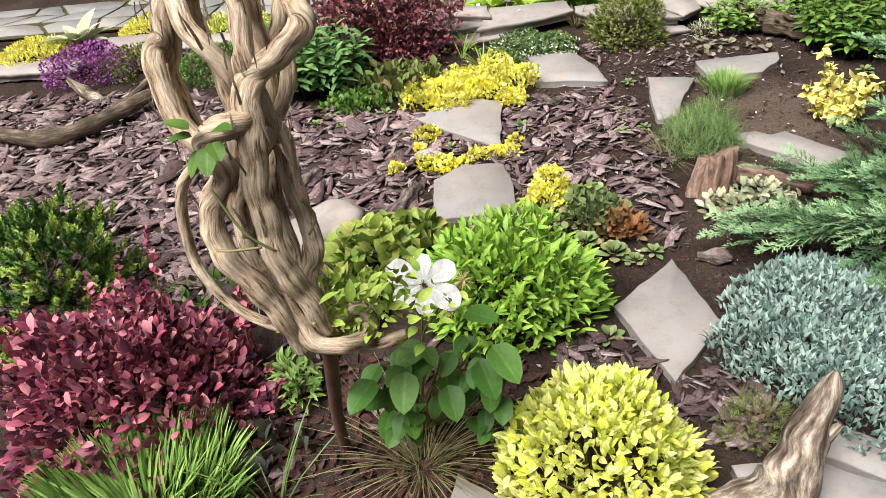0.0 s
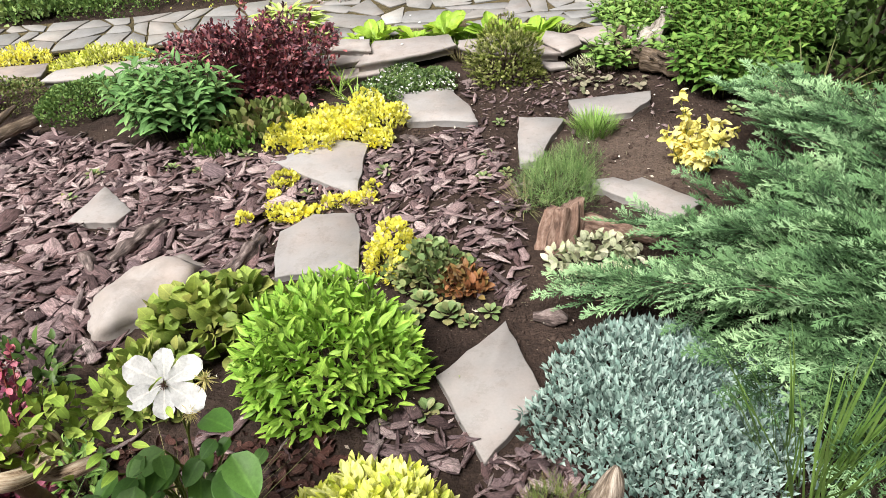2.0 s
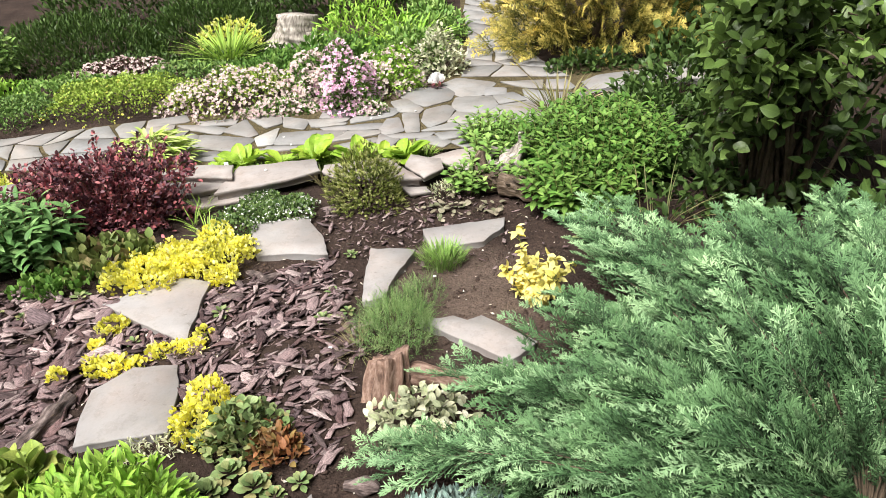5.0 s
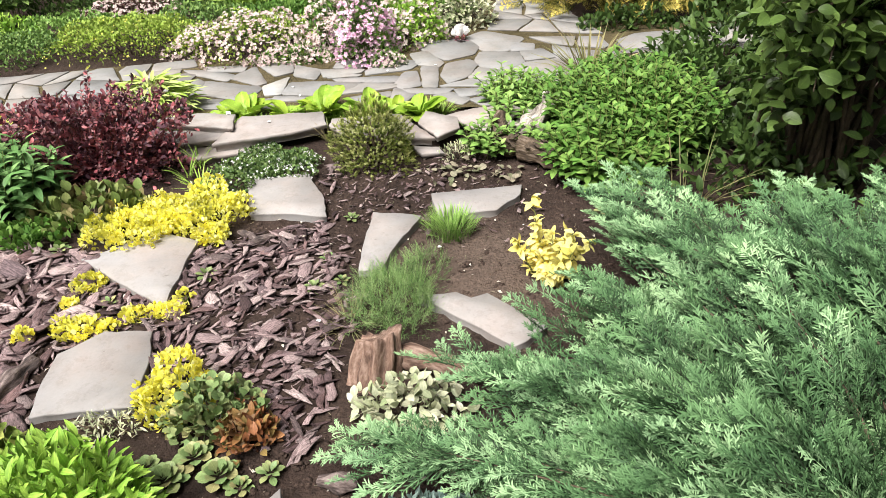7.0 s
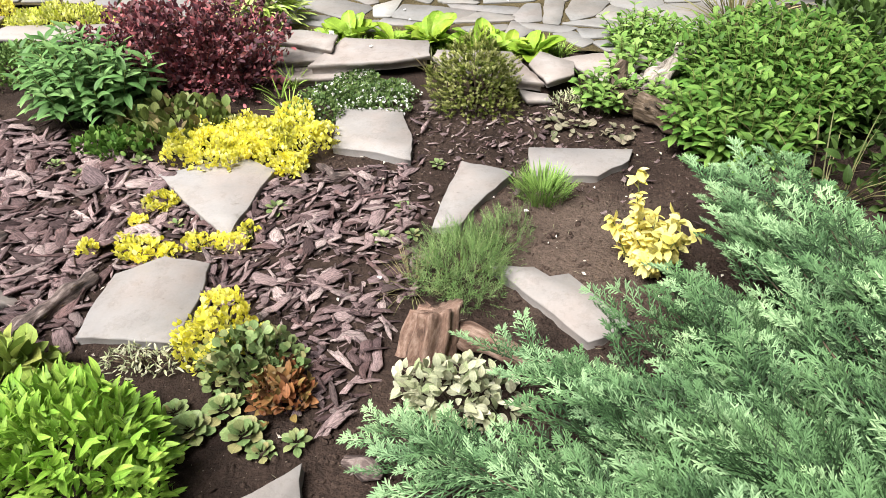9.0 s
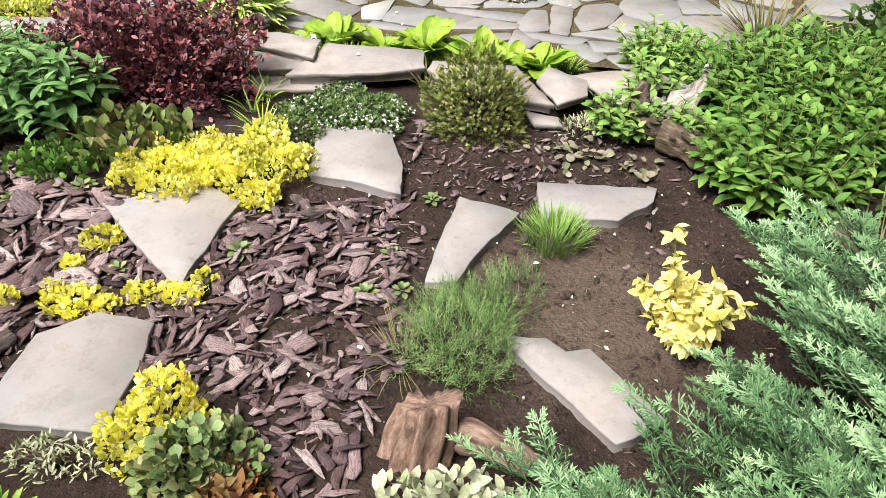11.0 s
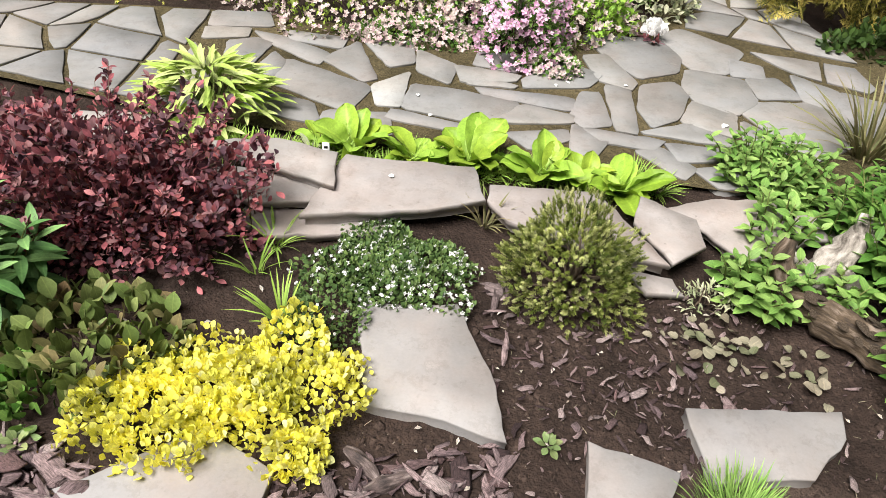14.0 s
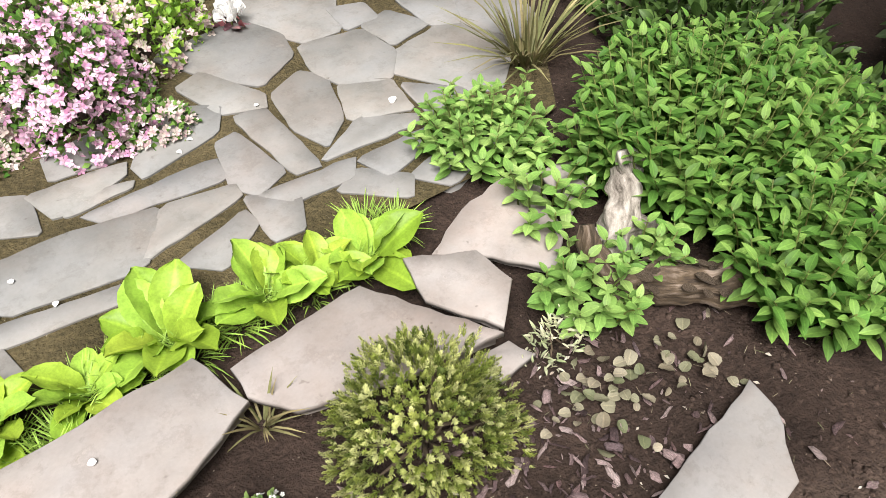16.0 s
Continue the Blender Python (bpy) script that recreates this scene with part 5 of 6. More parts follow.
BARKY = wood_material("grey_fissured_bark", [(0.36, (0.02, 0.015, 0.014)), (0.5, (0.12, 0.088, 0.082)), (0.66, (0.36, 0.3, 0.285))], (1.0, 0.22, 1.0), 60.0)
for a, b, r in (((-0.36, 2.13), (-0.24, 2.43), 0.034), ((-0.79, 2.36), (-0.66, 2.6), 0.036), ((-0.92, 2.42), (-0.84, 2.3), 0.026), ((0.7, 1.86), (0.8, 1.83), 0.024), ((0.28, 3.15), (0.36, 3.08), 0.016), ((0.33, 3.05), (0.44, 3.1), 0.014)):
    m = ((a[0] + b[0]) / 2 + r * 0.4, (a[1] + b[1]) / 2, r * 0.55)
    gnarled("bark_chunk", (m[0], m[1], 0), [([(*a, r * 0.3), m, (*b, r * 0.35)], [r * 0.55, r, r * 0.9, r * 0.4])], "thick fissured piece of grey bark on mulch", "bark", BARKY, 18, 0.24, 0.55)
coin = thing("coin_leaf_creeper", (0.25, 1.76, 0), "trailing creeper with round yellow-green paired leaves", "plant")
coin_leaf = broad_leaf(0.024, 0.026, 41, 0.0005, 0.1, 0.1, 0.7)
for line in ([(0.17, 1.7, 0.02), (0.23, 1.75, 0.03), (0.27, 1.79, 0.03), (0.315, 1.815, 0.02)], [(0.14, 1.66, 0.02), (0.21, 1.68, 0.035), (0.27, 1.7, 0.02)], [(0.18, 1.73, 0.02), (0.21, 1.78, 0.03), (0.23, 1.82, 0.02)]):
    pth = curve_through(line, 9)
    part("runner", Heap().tube(pth, 0.0016, 5), GREENSTEM, coin)
    for i in range(9):
        d = unit(np.gradient(pth, axis=0)[i])
        for sgn in (-1, 1):
            put_leaf(coin, coin_leaf, OCHREMAT, leaf_pose(tuple(pth[i]), (-d[1] * sgn + 0.3 * d[0], d[0] * sgn + 0.3 * d[1], 0.3), rng.normal(0, 12)) @ Matrix.Scale(rng.uniform(0.75, 1.05), 4))
for x, y, n, s in ((0.30, 1.9, 18, 0.055), (0.44, 1.9, 16, 0.055), (0.36, 1.97, 14, 0.05), (0.24, 1.95, 10, 0.04), (0.5, 1.86, 10, 0.035)):
    rosette((x, y, 0), n + 4, s * 0.92, SUCCULENT, "small grey-green leaf rosette in soil", rise=0.8, w=0.4, blunt=0.68)
for x, y in ((-1.15, 2.85), (-1.1, 3.05), (-0.62, 3.0), (-0.42, 3.1), (0.21, 2.85), (-0.1, 2.72), (-0.3, 3.3), (-0.75, 3.05), (0.62, 2.72), (0.66, 2.9), (0.72, 2.75), (0.74, 3.2), (0.44, 1.62), (0.36, 1.52), (0.57, 1.9), (1.78, 3.1), (1.9, 3.02)):
    rosette((x, y, 0), 12, rng.uniform(0.03, 0.045), SUCCULENT, "small green weed seedling in mulch", "weed")
tuft("grass_tuft", (1.14, 3.04, 0), 0.12, 0.082, "bright green fine grass tuft on slate stone", "grass", BLUEGRASS, 520, 0.02, 0.25, 0.6, 0.75)
mound("feathery_tuft", (0.9, 2.58, 0), 0.14, 0.17, 0.09, "feathery grey-green tuft beside slate stone", "plant", FEATHERY, needle_tip(13, 0.03, 34, 0.34), 0.085, 640, 0.55, 0.9, 0.42, 0.15, 9, 0.4, 14, GREENSTEM)
mound("feathery_tuft", (1.02, 2.76, 0), 0.09, 0.09, 0.06, "thin feathery grey-green runners", "plant", FEATHERY, needle_tip(13, 0.03, 34, 0.34), 0.07, 130, 0.55, 0.9, 0.42, 0.15, 9, 0.4, 8, GREENSTEM)
tuft("fine_runner", (0.76, 2.5, 0), 0.1, 0.1, "thin dull green stems trailing over mulch", "grass", STRAW, 60, 0.012, 0.6, 1.2, 0.6)
mound("variegated_plant", (0.95, 2.06, 0), 0.17, 0.1, 0.12, "cream and green variegated leaves beside stump", "plant", VARIEG, leaf(0.3, 0.3, 0.2), 0.037, 330, 0.6, 0.3, 0.75, 0.15, 8, 0.5, 14)
gold = thing("golden_sprig", (1.48, 2.66, 0), "upright pale gold leafy shrublet beside juniper", "plant")
gs, gl = Heap(), Heap()
for i in range(22):
    b = np.array([1.47 + rng.normal(0, 0.03), 2.67 + rng.normal(0, 0.03), 0])
    hgt = (0.27, 0.24, 0.2)[i] if i < 3 else rng.uniform(0.06, 0.17)
    e = b + np.array([-0.05 if i < 2 else rng.normal(0.02, 0.06), (0.09, 0.02)[i % 2] if i < 2 else rng.normal(-0.01, 0.05), hgt])
    gs.tube([b, (b + e) / 2, e], [0.003, 0.0025, 0.0015], 5)
    k = 40
    s = rng.uniform(0.1, 1.05, k)
    gl.scatter(leaf(0.27, 0.25, 0.2), b + (e - b) * s[:, None], around(np.zeros((k, 3)), 0, 0.25, 0.7), rng.uniform(0.027, 0.046, k))
part("stalk_cluster", gs, GREENSTEM, gold)
part("foliage", gl, PALEGOLD, gold, smooth=True)
nettle = thing("dead_nettle", (1.26, 3.5, 0), "pale withered round leaves lying on bare soil", "plant")
wl = [broad_leaf(0.04, 0.034, q, 0.004, 0.15, 0.1, 0.8) for q in (21, 22, 23)]
for i in range(64):
    x, y = (1.22 + rng.normal(0, 0.08), 3.55 + rng.normal(0, 0.06)) if i < 44 else (1.44 + rng.normal(0, 0.08), 3.47 + rng.normal(0, 0.06))
    a = rng.uniform(0, 6.28)
    put_leaf(nettle, wl[i % 3], WITHERED, leaf_pose((x, y, ground_height(x, y) + rng.uniform(0.008, 0.03)), (math.cos(a), math.sin(a), rng.normal(0.1, 0.35)), rng.normal(0, 30)) @ Matrix.Scale(rng.uniform(0.45, 1.0), 4))
mound("white_flowering_mat", (0.34, 3.76, 0), 0.235, 0.185, 0.04, "dark green mat with tiny white flowers", "groundcover", DARKMAT, leaf(0.34, 0.3, 0.1), 0.017, 3600, 0.5, 0.7, 0.7, 0.32, 9, 0.4, 10, flowers=(WHITE, STAR, 0.0078, 420), low=0.03)
mound("white_flowering_mat", (0.17, 3.56, 0), 0.12, 0.14, 0.06, "dark green creeping mat beside yellow creeper", "groundcover", DARKMAT, TINY, 0.015, 1100, 0.5, 0.7, 0.7, 0.2, 9, 0.4, 10, flowers=(WHITE, STAR, 0.007, 30), low=0.03)
mound("dark_barberry", (-0.52, 3.86, 0), 0.47, 0.28, 0.31, "dark purple and red barberry shrub", "shrub", PURPLE, leaf(0.3, 0.25, 0.1, 0.5), 0.031, 6400, 0.9, 0.4, 0.55, 0.34, 7, 0.6, 50, REDSTEM)
bs, bl = Heap(), Heap()
sprays = thing("barberry_sprays", (-0.42, 3.86, 0), "arching dark red barberry branch tips", "shrub")
for _ in range(90):
    a, r = rng.uniform(0, 6.28), rng.uniform(0.05, 0.36)
    b = np.array([-0.5 + r * 1.2 * math.cos(a), 3.88 + r * 0.7 * math.sin(a), 0.3 - 0.35 * r])
    e = b + np.array([0.1 * math.cos(a), 0.1 * math.sin(a), rng.uniform(0.03, 0.13)]) + rng.normal(0, 0.02, 3)
    bs.tube([b * np.array([1, 1, 0]), b, e], [0.002, 0.0016, 0.0008], 5)
    s = rng.random(26)
    bl.scatter(leaf(0.26, 0.25, 0.1, 0.5), b + (e - b) * s[:, None], around(np.zeros((26, 3)), 0, 0.5, 0.7), rng.uniform(0.02, 0.034, 26))
part("stalk_cluster", bs, TWIG, sprays)
part("foliage", bl, PURPLE, sprays, smooth=True)


def leafy_stems(name, at, rx, ry, h, label, category, material, n, leaf_len, tmpl, pairs=8, lean=0.35, stem_mat=None, group=""):
    """Upright stems with crossed pairs of leaves."""
    t = thing(name, at, label, category, group)
    sg, lg = Heap(), Heap()
    for i in range(n):
        a, r = i * 2.4, math.sqrt((i + 0.5) / n)
        b = np.array(at) + np.array([rx * 0.72 * r * math.cos(a), ry * 0.72 * r * math.sin(a), 0])
        hh = h * (1 - 0.35 * r * r) * rng.uniform(0.85, 1.1)
        e = b + np.array([rx * lean * r * math.cos(a), ry * lean * r * math.sin(a), hh]) + rng.normal(0, 0.015, 3)
        m = (b + e) / 2 + np.array([0, 0, 0.03])
        if n <= 60:
            part("stem", Heap().tube([b, m, e], [0.003, 0.0025, 0.0015], 5), stem_mat or GREENSTEM, t)
        else:
            sg.tube([b, m, e], [0.003, 0.0025, 0.0015], 5)
        for k in range(pairs):
            s = 0.25 + 0.75 * (k + 0.5) / pairs
            c = b + (e - b) * s
            az = k * 1.57 + i + rng.normal(0, 0.25)
            up = 0.15 + 0.75 * (k == pairs - 1) + 0.3 * (k == pairs - 2)
            d = np.array([[math.cos(az), math.sin(az), up], [-math.cos(az), -math.sin(az), up]]) + rng.normal(0, 0.15, (2, 3))
            lg.scatter(tmpl, [c, c], d, leaf_len * (1.15 - 0.45 * s) * rng.uniform(0.8, 1.2, 2), jitter=0.15)
    if n > 60:
        part("stalk_cluster", sg, stem_mat or GREENSTEM, t)
    part("foliage", lg, material, t, smooth=True)
    return t


leafy_stems("leafy_perennial", (-0.79, 3.47, 0), 0.27, 0.2, 0.35, "upright leafy green perennial with pointed leaves", "plant", LEAFY, 34, 0.105, leaf(0.17, 0.3, 0.3), 8)
leafy_stems("leafy_perennial", (-1.02, 3.66, 0), 0.2, 0.16, 0.3, "leafy green perennial beside barberry", "plant", LEAFY, 18, 0.08, leaf(0.17, 0.3, 0.3), 7)
mound("broad_leaf_carpet", (-0.38, 3.36, 0), 0.27, 0.2, 0.1, "olive carpet of rounded bugle leaves", "groundcover", OLIVE, leaf(0.36, 0.2, 0.15, 0.45), 0.052, 420, 0.4, 0.9, 0.5, 0.2, 8, 0.5, 12)
mound("small_leaf_carpet", (-0.56, 3.2, 0), 0.2, 0.14, 0.05, "dull green small leaves at mulch edge", "groundcover", MINT, ROUND, 0.032, 420, 0.4, 0.9, 0.5, 0.2, 8, 0.5, 8)
mound("green_mound", (-1.43, 3.86, 0), 0.30, 0.22, 0.13, "dense low green cushion plant", "groundcover", MAT, TINY, 0.018, 3800, 0.6, 0.8, 0.6, 0.14, 7, 0.35, 16)
mound("purple_thyme", (-2.24, 3.93, 0), 0.28, 0.2, 0.2, "purple flowering thyme mound", "plant", THYMEFLOWER, TINY, 0.016, 2600, 0.6, 0.8, 0.6, 0.14, 7, 0.35, 16)
mound("brown_thyme", (-1.92, 3.95, 0), 0.22, 0.2, 0.16, "brownish faded thyme mound", "plant", OLIVE, TINY, 0.016, 1500, 0.6, 0.8, 0.6, 0.14, 7, 0.35, 16)
for x, y, rx, ry, n in ((-2.75, 4.3, 0.25, 0.2, 1500), (-1.5, 4.42, 0.34, 0.14, 1900), (-2.1, 4.55, 0.2, 0.14, 900)):
    mound("yellow_sedum", (x, y, 0), rx, ry, 0.12, "bright yellow-green sedum mound beside path", "groundcover", SEDUM if x < -2 else GOLD, leaf(0.2, 0.3, 0.1), 0.03, n, 0.6, 0.8, 0.6, 0.14, 9, 0.35, 10)
hosta = thing("hosta", (-2.5, 4.42, 0), "variegated hosta with cream-edged leaves", "plant")
hl = broad_leaf(0.24, 0.09, 9, 0.003, 0.2, 0.35)
for i in range(13):
    a = i * 2.4
    put_leaf(hosta, hl, VARIEG, leaf_pose((-2.5, 4.42, 0.03), (math.cos(a), math.sin(a), 0.5 + 0.5 * (i % 3))) @ Matrix.Scale(0.8 + 0.1 * (i % 4), 4))

# primulas with broad wrinkled leaves, along the edging
pr = [broad_leaf(0.148, 0.088, s, 0.009, 0.12, 0.45, 0.8, 1.0) for s in (1, 5, 8)]
for x, y, n, s in ((0.14, 4.36, 13, 0.95), (0.35, 4.31, 10, 0.8), (0.55, 4.33, 14, 1.1), (0.80, 4.29, 11, 0.95), (0.93, 4.26, 9, 0.85), (1.07, 4.22, 14, 1.0), (0.02, 4.38, 6, 0.6)):
    t = thing("primula", (x, y, 0.01), "primula rosette with broad wrinkled lime-green leaves", "plant", "primulas along the edging")
    for i in range(n):
        a = i * 2.4 + x * 9
        k = i / n
        put_leaf(t, pr[i % 3], LIME, leaf_pose((x + 0.015 * math.cos(a), y + 0.015 * math.sin(a), 0.015), (math.cos(a) + rng.normal(0, 0.2), math.sin(a) + rng.normal(0, 0.2), 2.1 - 1.5 * k), rng.uniform(-40, 40)) @ Matrix.Scale(s * rng.uniform(0.75, 1.1), 4))
rosette((0.0, 4.31, 0), 14, 0.1, VARIEG, "pale narrow-leaved plant beside edging", "pale_rosette", 0.4, 0.16)
for i in range(26):
    x = -0.35 + i * 0.062
    tuft("grass_strip_tuft", (x, 4.31 - 0.04 * max(0, x) + rng.normal(0, 0.035), 0), 0.05, 0.075, "short green lawn grass between path and edging", "grass", GRASS, 110, 0.03, 0.5, 1.0, 0.9, "grass along the edging")
lime = thing("lime_clump", (-0.4, 4.5, 0), "arching clump of narrow yellow-green leaves", "plant")
la = rng.uniform(0, 6.28, 300)
lr = np.sqrt(rng.random(300))
ll = [broad_leaf(0.11, 0.024, q, 0.001, 0.2, 0.5) for q in (31, 32, 33)]
for i in range(230):
    x, y, z = -0.4 + 0.2 * lr[i] * math.cos(la[i]), 4.52 + 0.17 * lr[i] * math.sin(la[i]), 0.04 + 0.16 * (1 - lr[i] ** 2)
    put_leaf(lime, ll[i % 3], LIMEPALE, leaf_pose((x, y, z), (math.cos(la[i]) + rng.normal(0, 0.25), math.sin(la[i]) + rng.normal(0, 0.25), 0.6 + rng.normal(0, 0.2)), rng.normal(0, 20)) @ Matrix.Scale(rng.uniform(0.7, 1.15), 4))
part("stalk_cluster", Heap().scatter(blade(0.03, 0.2), np.tile((-0.4, 4.52, 0.0), (40, 1)), np.c_[0.5 * np.cos(la[:40]), 0.5 * np.sin(la[:40]), np.ones(40)], 0.16), GREENSTEM, lime)
for x, y, n in ((0.6, 4.0, 26), (-0.02, 3.82, 22), (0.06, 3.52, 24), (-0.05, 3.7, 14)):
    tuft("yellowing_grass", (x, y, 0), 0.05, 0.12, "yellowing grass blades between stones", "grass", STRAW if n > 24 else GRASS, n, 0.03, 0.5, 0.9, 0.4)
label_ob = thing("plant_label", (0.06, 4.24, 0), "white plastic plant label with dark print", "label")
part("stake", Heap().add([(x, y, z) for z in (0, 0.105) for x, y in ((0.048, 4.242), (0.072, 4.242), (0.072, 4.244), (0.048, 4.244))], [(0, 1, 5, 4), (1, 2, 6, 5), (2, 3, 7, 6), (3, 0, 4, 7), (4, 5, 6, 7), (3, 2, 1, 0)]), TAG, label_ob)
for z in (0.066, 0.084):
    part("print_bar", Heap().add([(x, y, zz) for zz in (z, z + 0.008) for x, y in ((0.053, 4.2405), (0.066, 4.2405), (0.066, 4.2418), (0.053, 4.2418))], [(0, 1, 5, 4), (1, 2, 6, 5), (2, 3, 7, 6), (3, 0, 4, 7), (4, 5, 6, 7), (3, 2, 1, 0)]), PRINT, label_ob)

# ---- mint, juniper and shrubs ----
leafy_stems("lemon_mint", (2.1, 3.84, 0), 0.48, 0.5, 0.36, "dense clump of lemon mint with toothed leaves", "plant", MINT, 290, 0.064, leaf(0.22, 0.28, 0.25), 7, 0.2)
leafy_stems("lemon_mint", (1.86, 3.40, 0), 0.27, 0.27, 0.3, "lemon mint hanging over a rotting log", "plant", MINT, 80, 0.064, leaf(0.22, 0.28, 0.25), 7, 0.3)
leafy_stems("border_perennial", (1.62, 4.35, 0), 0.22, 0.24, 0.2, "bright divided-leaf perennial beside path", "plant", PHLOX, 46, 0.055, leaf(0.24, 0.25, 0.25), 6, 0.3)
leafy_stems("mint_shoots", (1.38, 3.75, 0), 0.14, 0.13, 0.17, "young mint shoots in front of slate edging", "plant", PHLOX, 16, 0.055, leaf(0.28, 0.25, 0.25), 5, 0.3)
leafy_stems("mint_shoots", (1.5, 4.0, 0.04), 0.14, 0.12, 0.15, "young mint shoots over slate edging", "plant", PHLOX, 9, 0.055, leaf(0.28, 0.25, 0.25), 4, 0.3)
leafy_stems("mint_shoots", (1.55, 3.72, 0), 0.15, 0.1, 0.15, "young mint shoots in front of driftwood stub", "plant", PHLOX, 14, 0.052, leaf(0.28, 0.25, 0.25), 5, 0.3)
leafy_stems("mint_shoots", (1.78, 4.02, 0), 0.13, 0.13, 0.24, "mint shoots behind driftwood stub", "plant", MINT, 22, 0.055, leaf(0.26, 0.25, 0.25), 6, 0.3)
mound("creamy_sprig", (1.24, 3.72, 0), 0.09, 0.06, 0.07, "small cream-green sprawling herb", "plant", VARIEG, NARROW, 0.026, 170, 0.4, 0.9, 0.6, 0.2, 9, 0.5, 8)
tuft("dry_grass", (2.1, 4.62, 0), 0.16, 0.3, "dry straw-coloured grass tuft at path edge", "grass", STRAW, 110, 0.018, 0.4, 0.8, 0.4)
tuft("dry_grass", (2.1, 3.1, 0), 0.2, 0.32, "dry grey stems below shrub", "grass", STRAW, 40, 0.01, 0.4, 0.9, 0.8)

juniper = thing("juniper", (1.98, 1.42, 0), "spreading blue-green juniper with feathery branches", "conifer")
old, fresh = Heap(), Heap()
ROOT = np.array([1.98, 1.42, 0.04])
ANG = [35, 67, 80, 97, 104, 109, 114, 124, 130, 136, 139, 141, 144, 150, 157, 161, 166, 172, 184]
REACH = [1.1, 1.25, 1.3, 1.5, 1.5, 1.3, 1.14, 1.14, 1.06, 1.04, 1.12, 1.34, 1.08, 1.05, 1.25, 1.42, 1.12, 0.82, 0.62]
for i in range(102):
    deg = rng.uniform(36, 183) if i > 24 else (97, 141, 161, 104, 158)[i % 5] + rng.normal(0, 1.5)
    a = radians(deg)
    layer = (1.0, 0.86, 0.68, 0.5)[i % 4]
    ln = float(np.interp(deg, ANG, REACH)) * layer * rng.uniform(0.93, 1.0) - 0.05
    crest = float(np.interp(deg, [40, 75, 100, 130, 160, 180], [0.4, 0.37, 0.3, 0.2, 0.24, 0.2])) * (0.75, 0.9, 1.05, 1.15)[i % 4] * rng.uniform(0.85, 1.15)
    end = float(np.interp(deg, [40, 75, 100, 125, 180], [0.38, 0.33, 0.24, 0.1, 0.08])) + (1 - layer) * 0.3
    d = np.array([math.cos(a), math.sin(a), 0])
    bow = np.array([-d[1], d[0], 0]) * rng.normal(0, 0.05)
    pth = curve_through([ROOT, ROOT + d * ln * 0.3 + bow + np.array([0, 0, crest * 0.8]), ROOT + d * ln * 0.65 + bow + np.array([0, 0, crest]), ROOT + d * ln + np.array([0, 0, end])], 18)
    part("branch", Heap().tube(pth, np.linspace(0.005, 0.0012, 18), 4), TWIG, juniper)
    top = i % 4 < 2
    for k in range(11):
        s = 0.12 + 0.88 * (k + rng.random() * 0.8) / 11
        c = np.array([np.interp(s, np.linspace(0, 1, 18), pth[:, j]) for j in range(3)])
        tg = unit(np.array([np.interp(s, np.linspace(0, 1, 18), np.gradient(pth[:, j])) for j in range(3)]))
        side = np.cross(tg, [0, 0, 1]) * (1 if k % 2 else -1)
        w = tg + side * rng.uniform(0.25, 0.7) * (1.2 - 0.9 * s) + np.array([0, 0, rng.uniform(-0.08, 0.2)])
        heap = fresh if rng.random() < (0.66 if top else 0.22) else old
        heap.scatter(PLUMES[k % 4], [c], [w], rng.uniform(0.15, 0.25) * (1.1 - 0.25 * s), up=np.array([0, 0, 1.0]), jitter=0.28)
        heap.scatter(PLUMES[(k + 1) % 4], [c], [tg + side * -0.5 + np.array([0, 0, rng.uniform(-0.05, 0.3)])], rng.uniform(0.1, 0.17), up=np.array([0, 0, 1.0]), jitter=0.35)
for cx, cy, rx, ry, hh, k in ((1.96, 1.44, 0.6, 0.52, 0.42, 240), (1.72, 1.78, 0.58, 0.58, 0.31, 240), (2.02, 2.2, 0.42, 0.55, 0.34, 140), (1.5, 1.5, 0.36, 0.28, 0.22, 100)):
    fp, fn = dome(k, (cx, cy, 0), rx, ry, hh, 0.22, 5, 0.5)
    way = unit(fp - ROOT) * np.array([1, 1, 0.3]) + fn * 0.25 + rng.normal(0, 0.28, (k, 3)) + np.array([0, 0, 0.12])
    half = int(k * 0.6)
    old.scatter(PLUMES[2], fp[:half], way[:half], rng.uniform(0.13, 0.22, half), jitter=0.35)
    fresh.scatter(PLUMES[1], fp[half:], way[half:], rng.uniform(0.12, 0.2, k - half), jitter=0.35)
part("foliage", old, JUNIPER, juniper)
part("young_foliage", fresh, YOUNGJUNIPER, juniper)

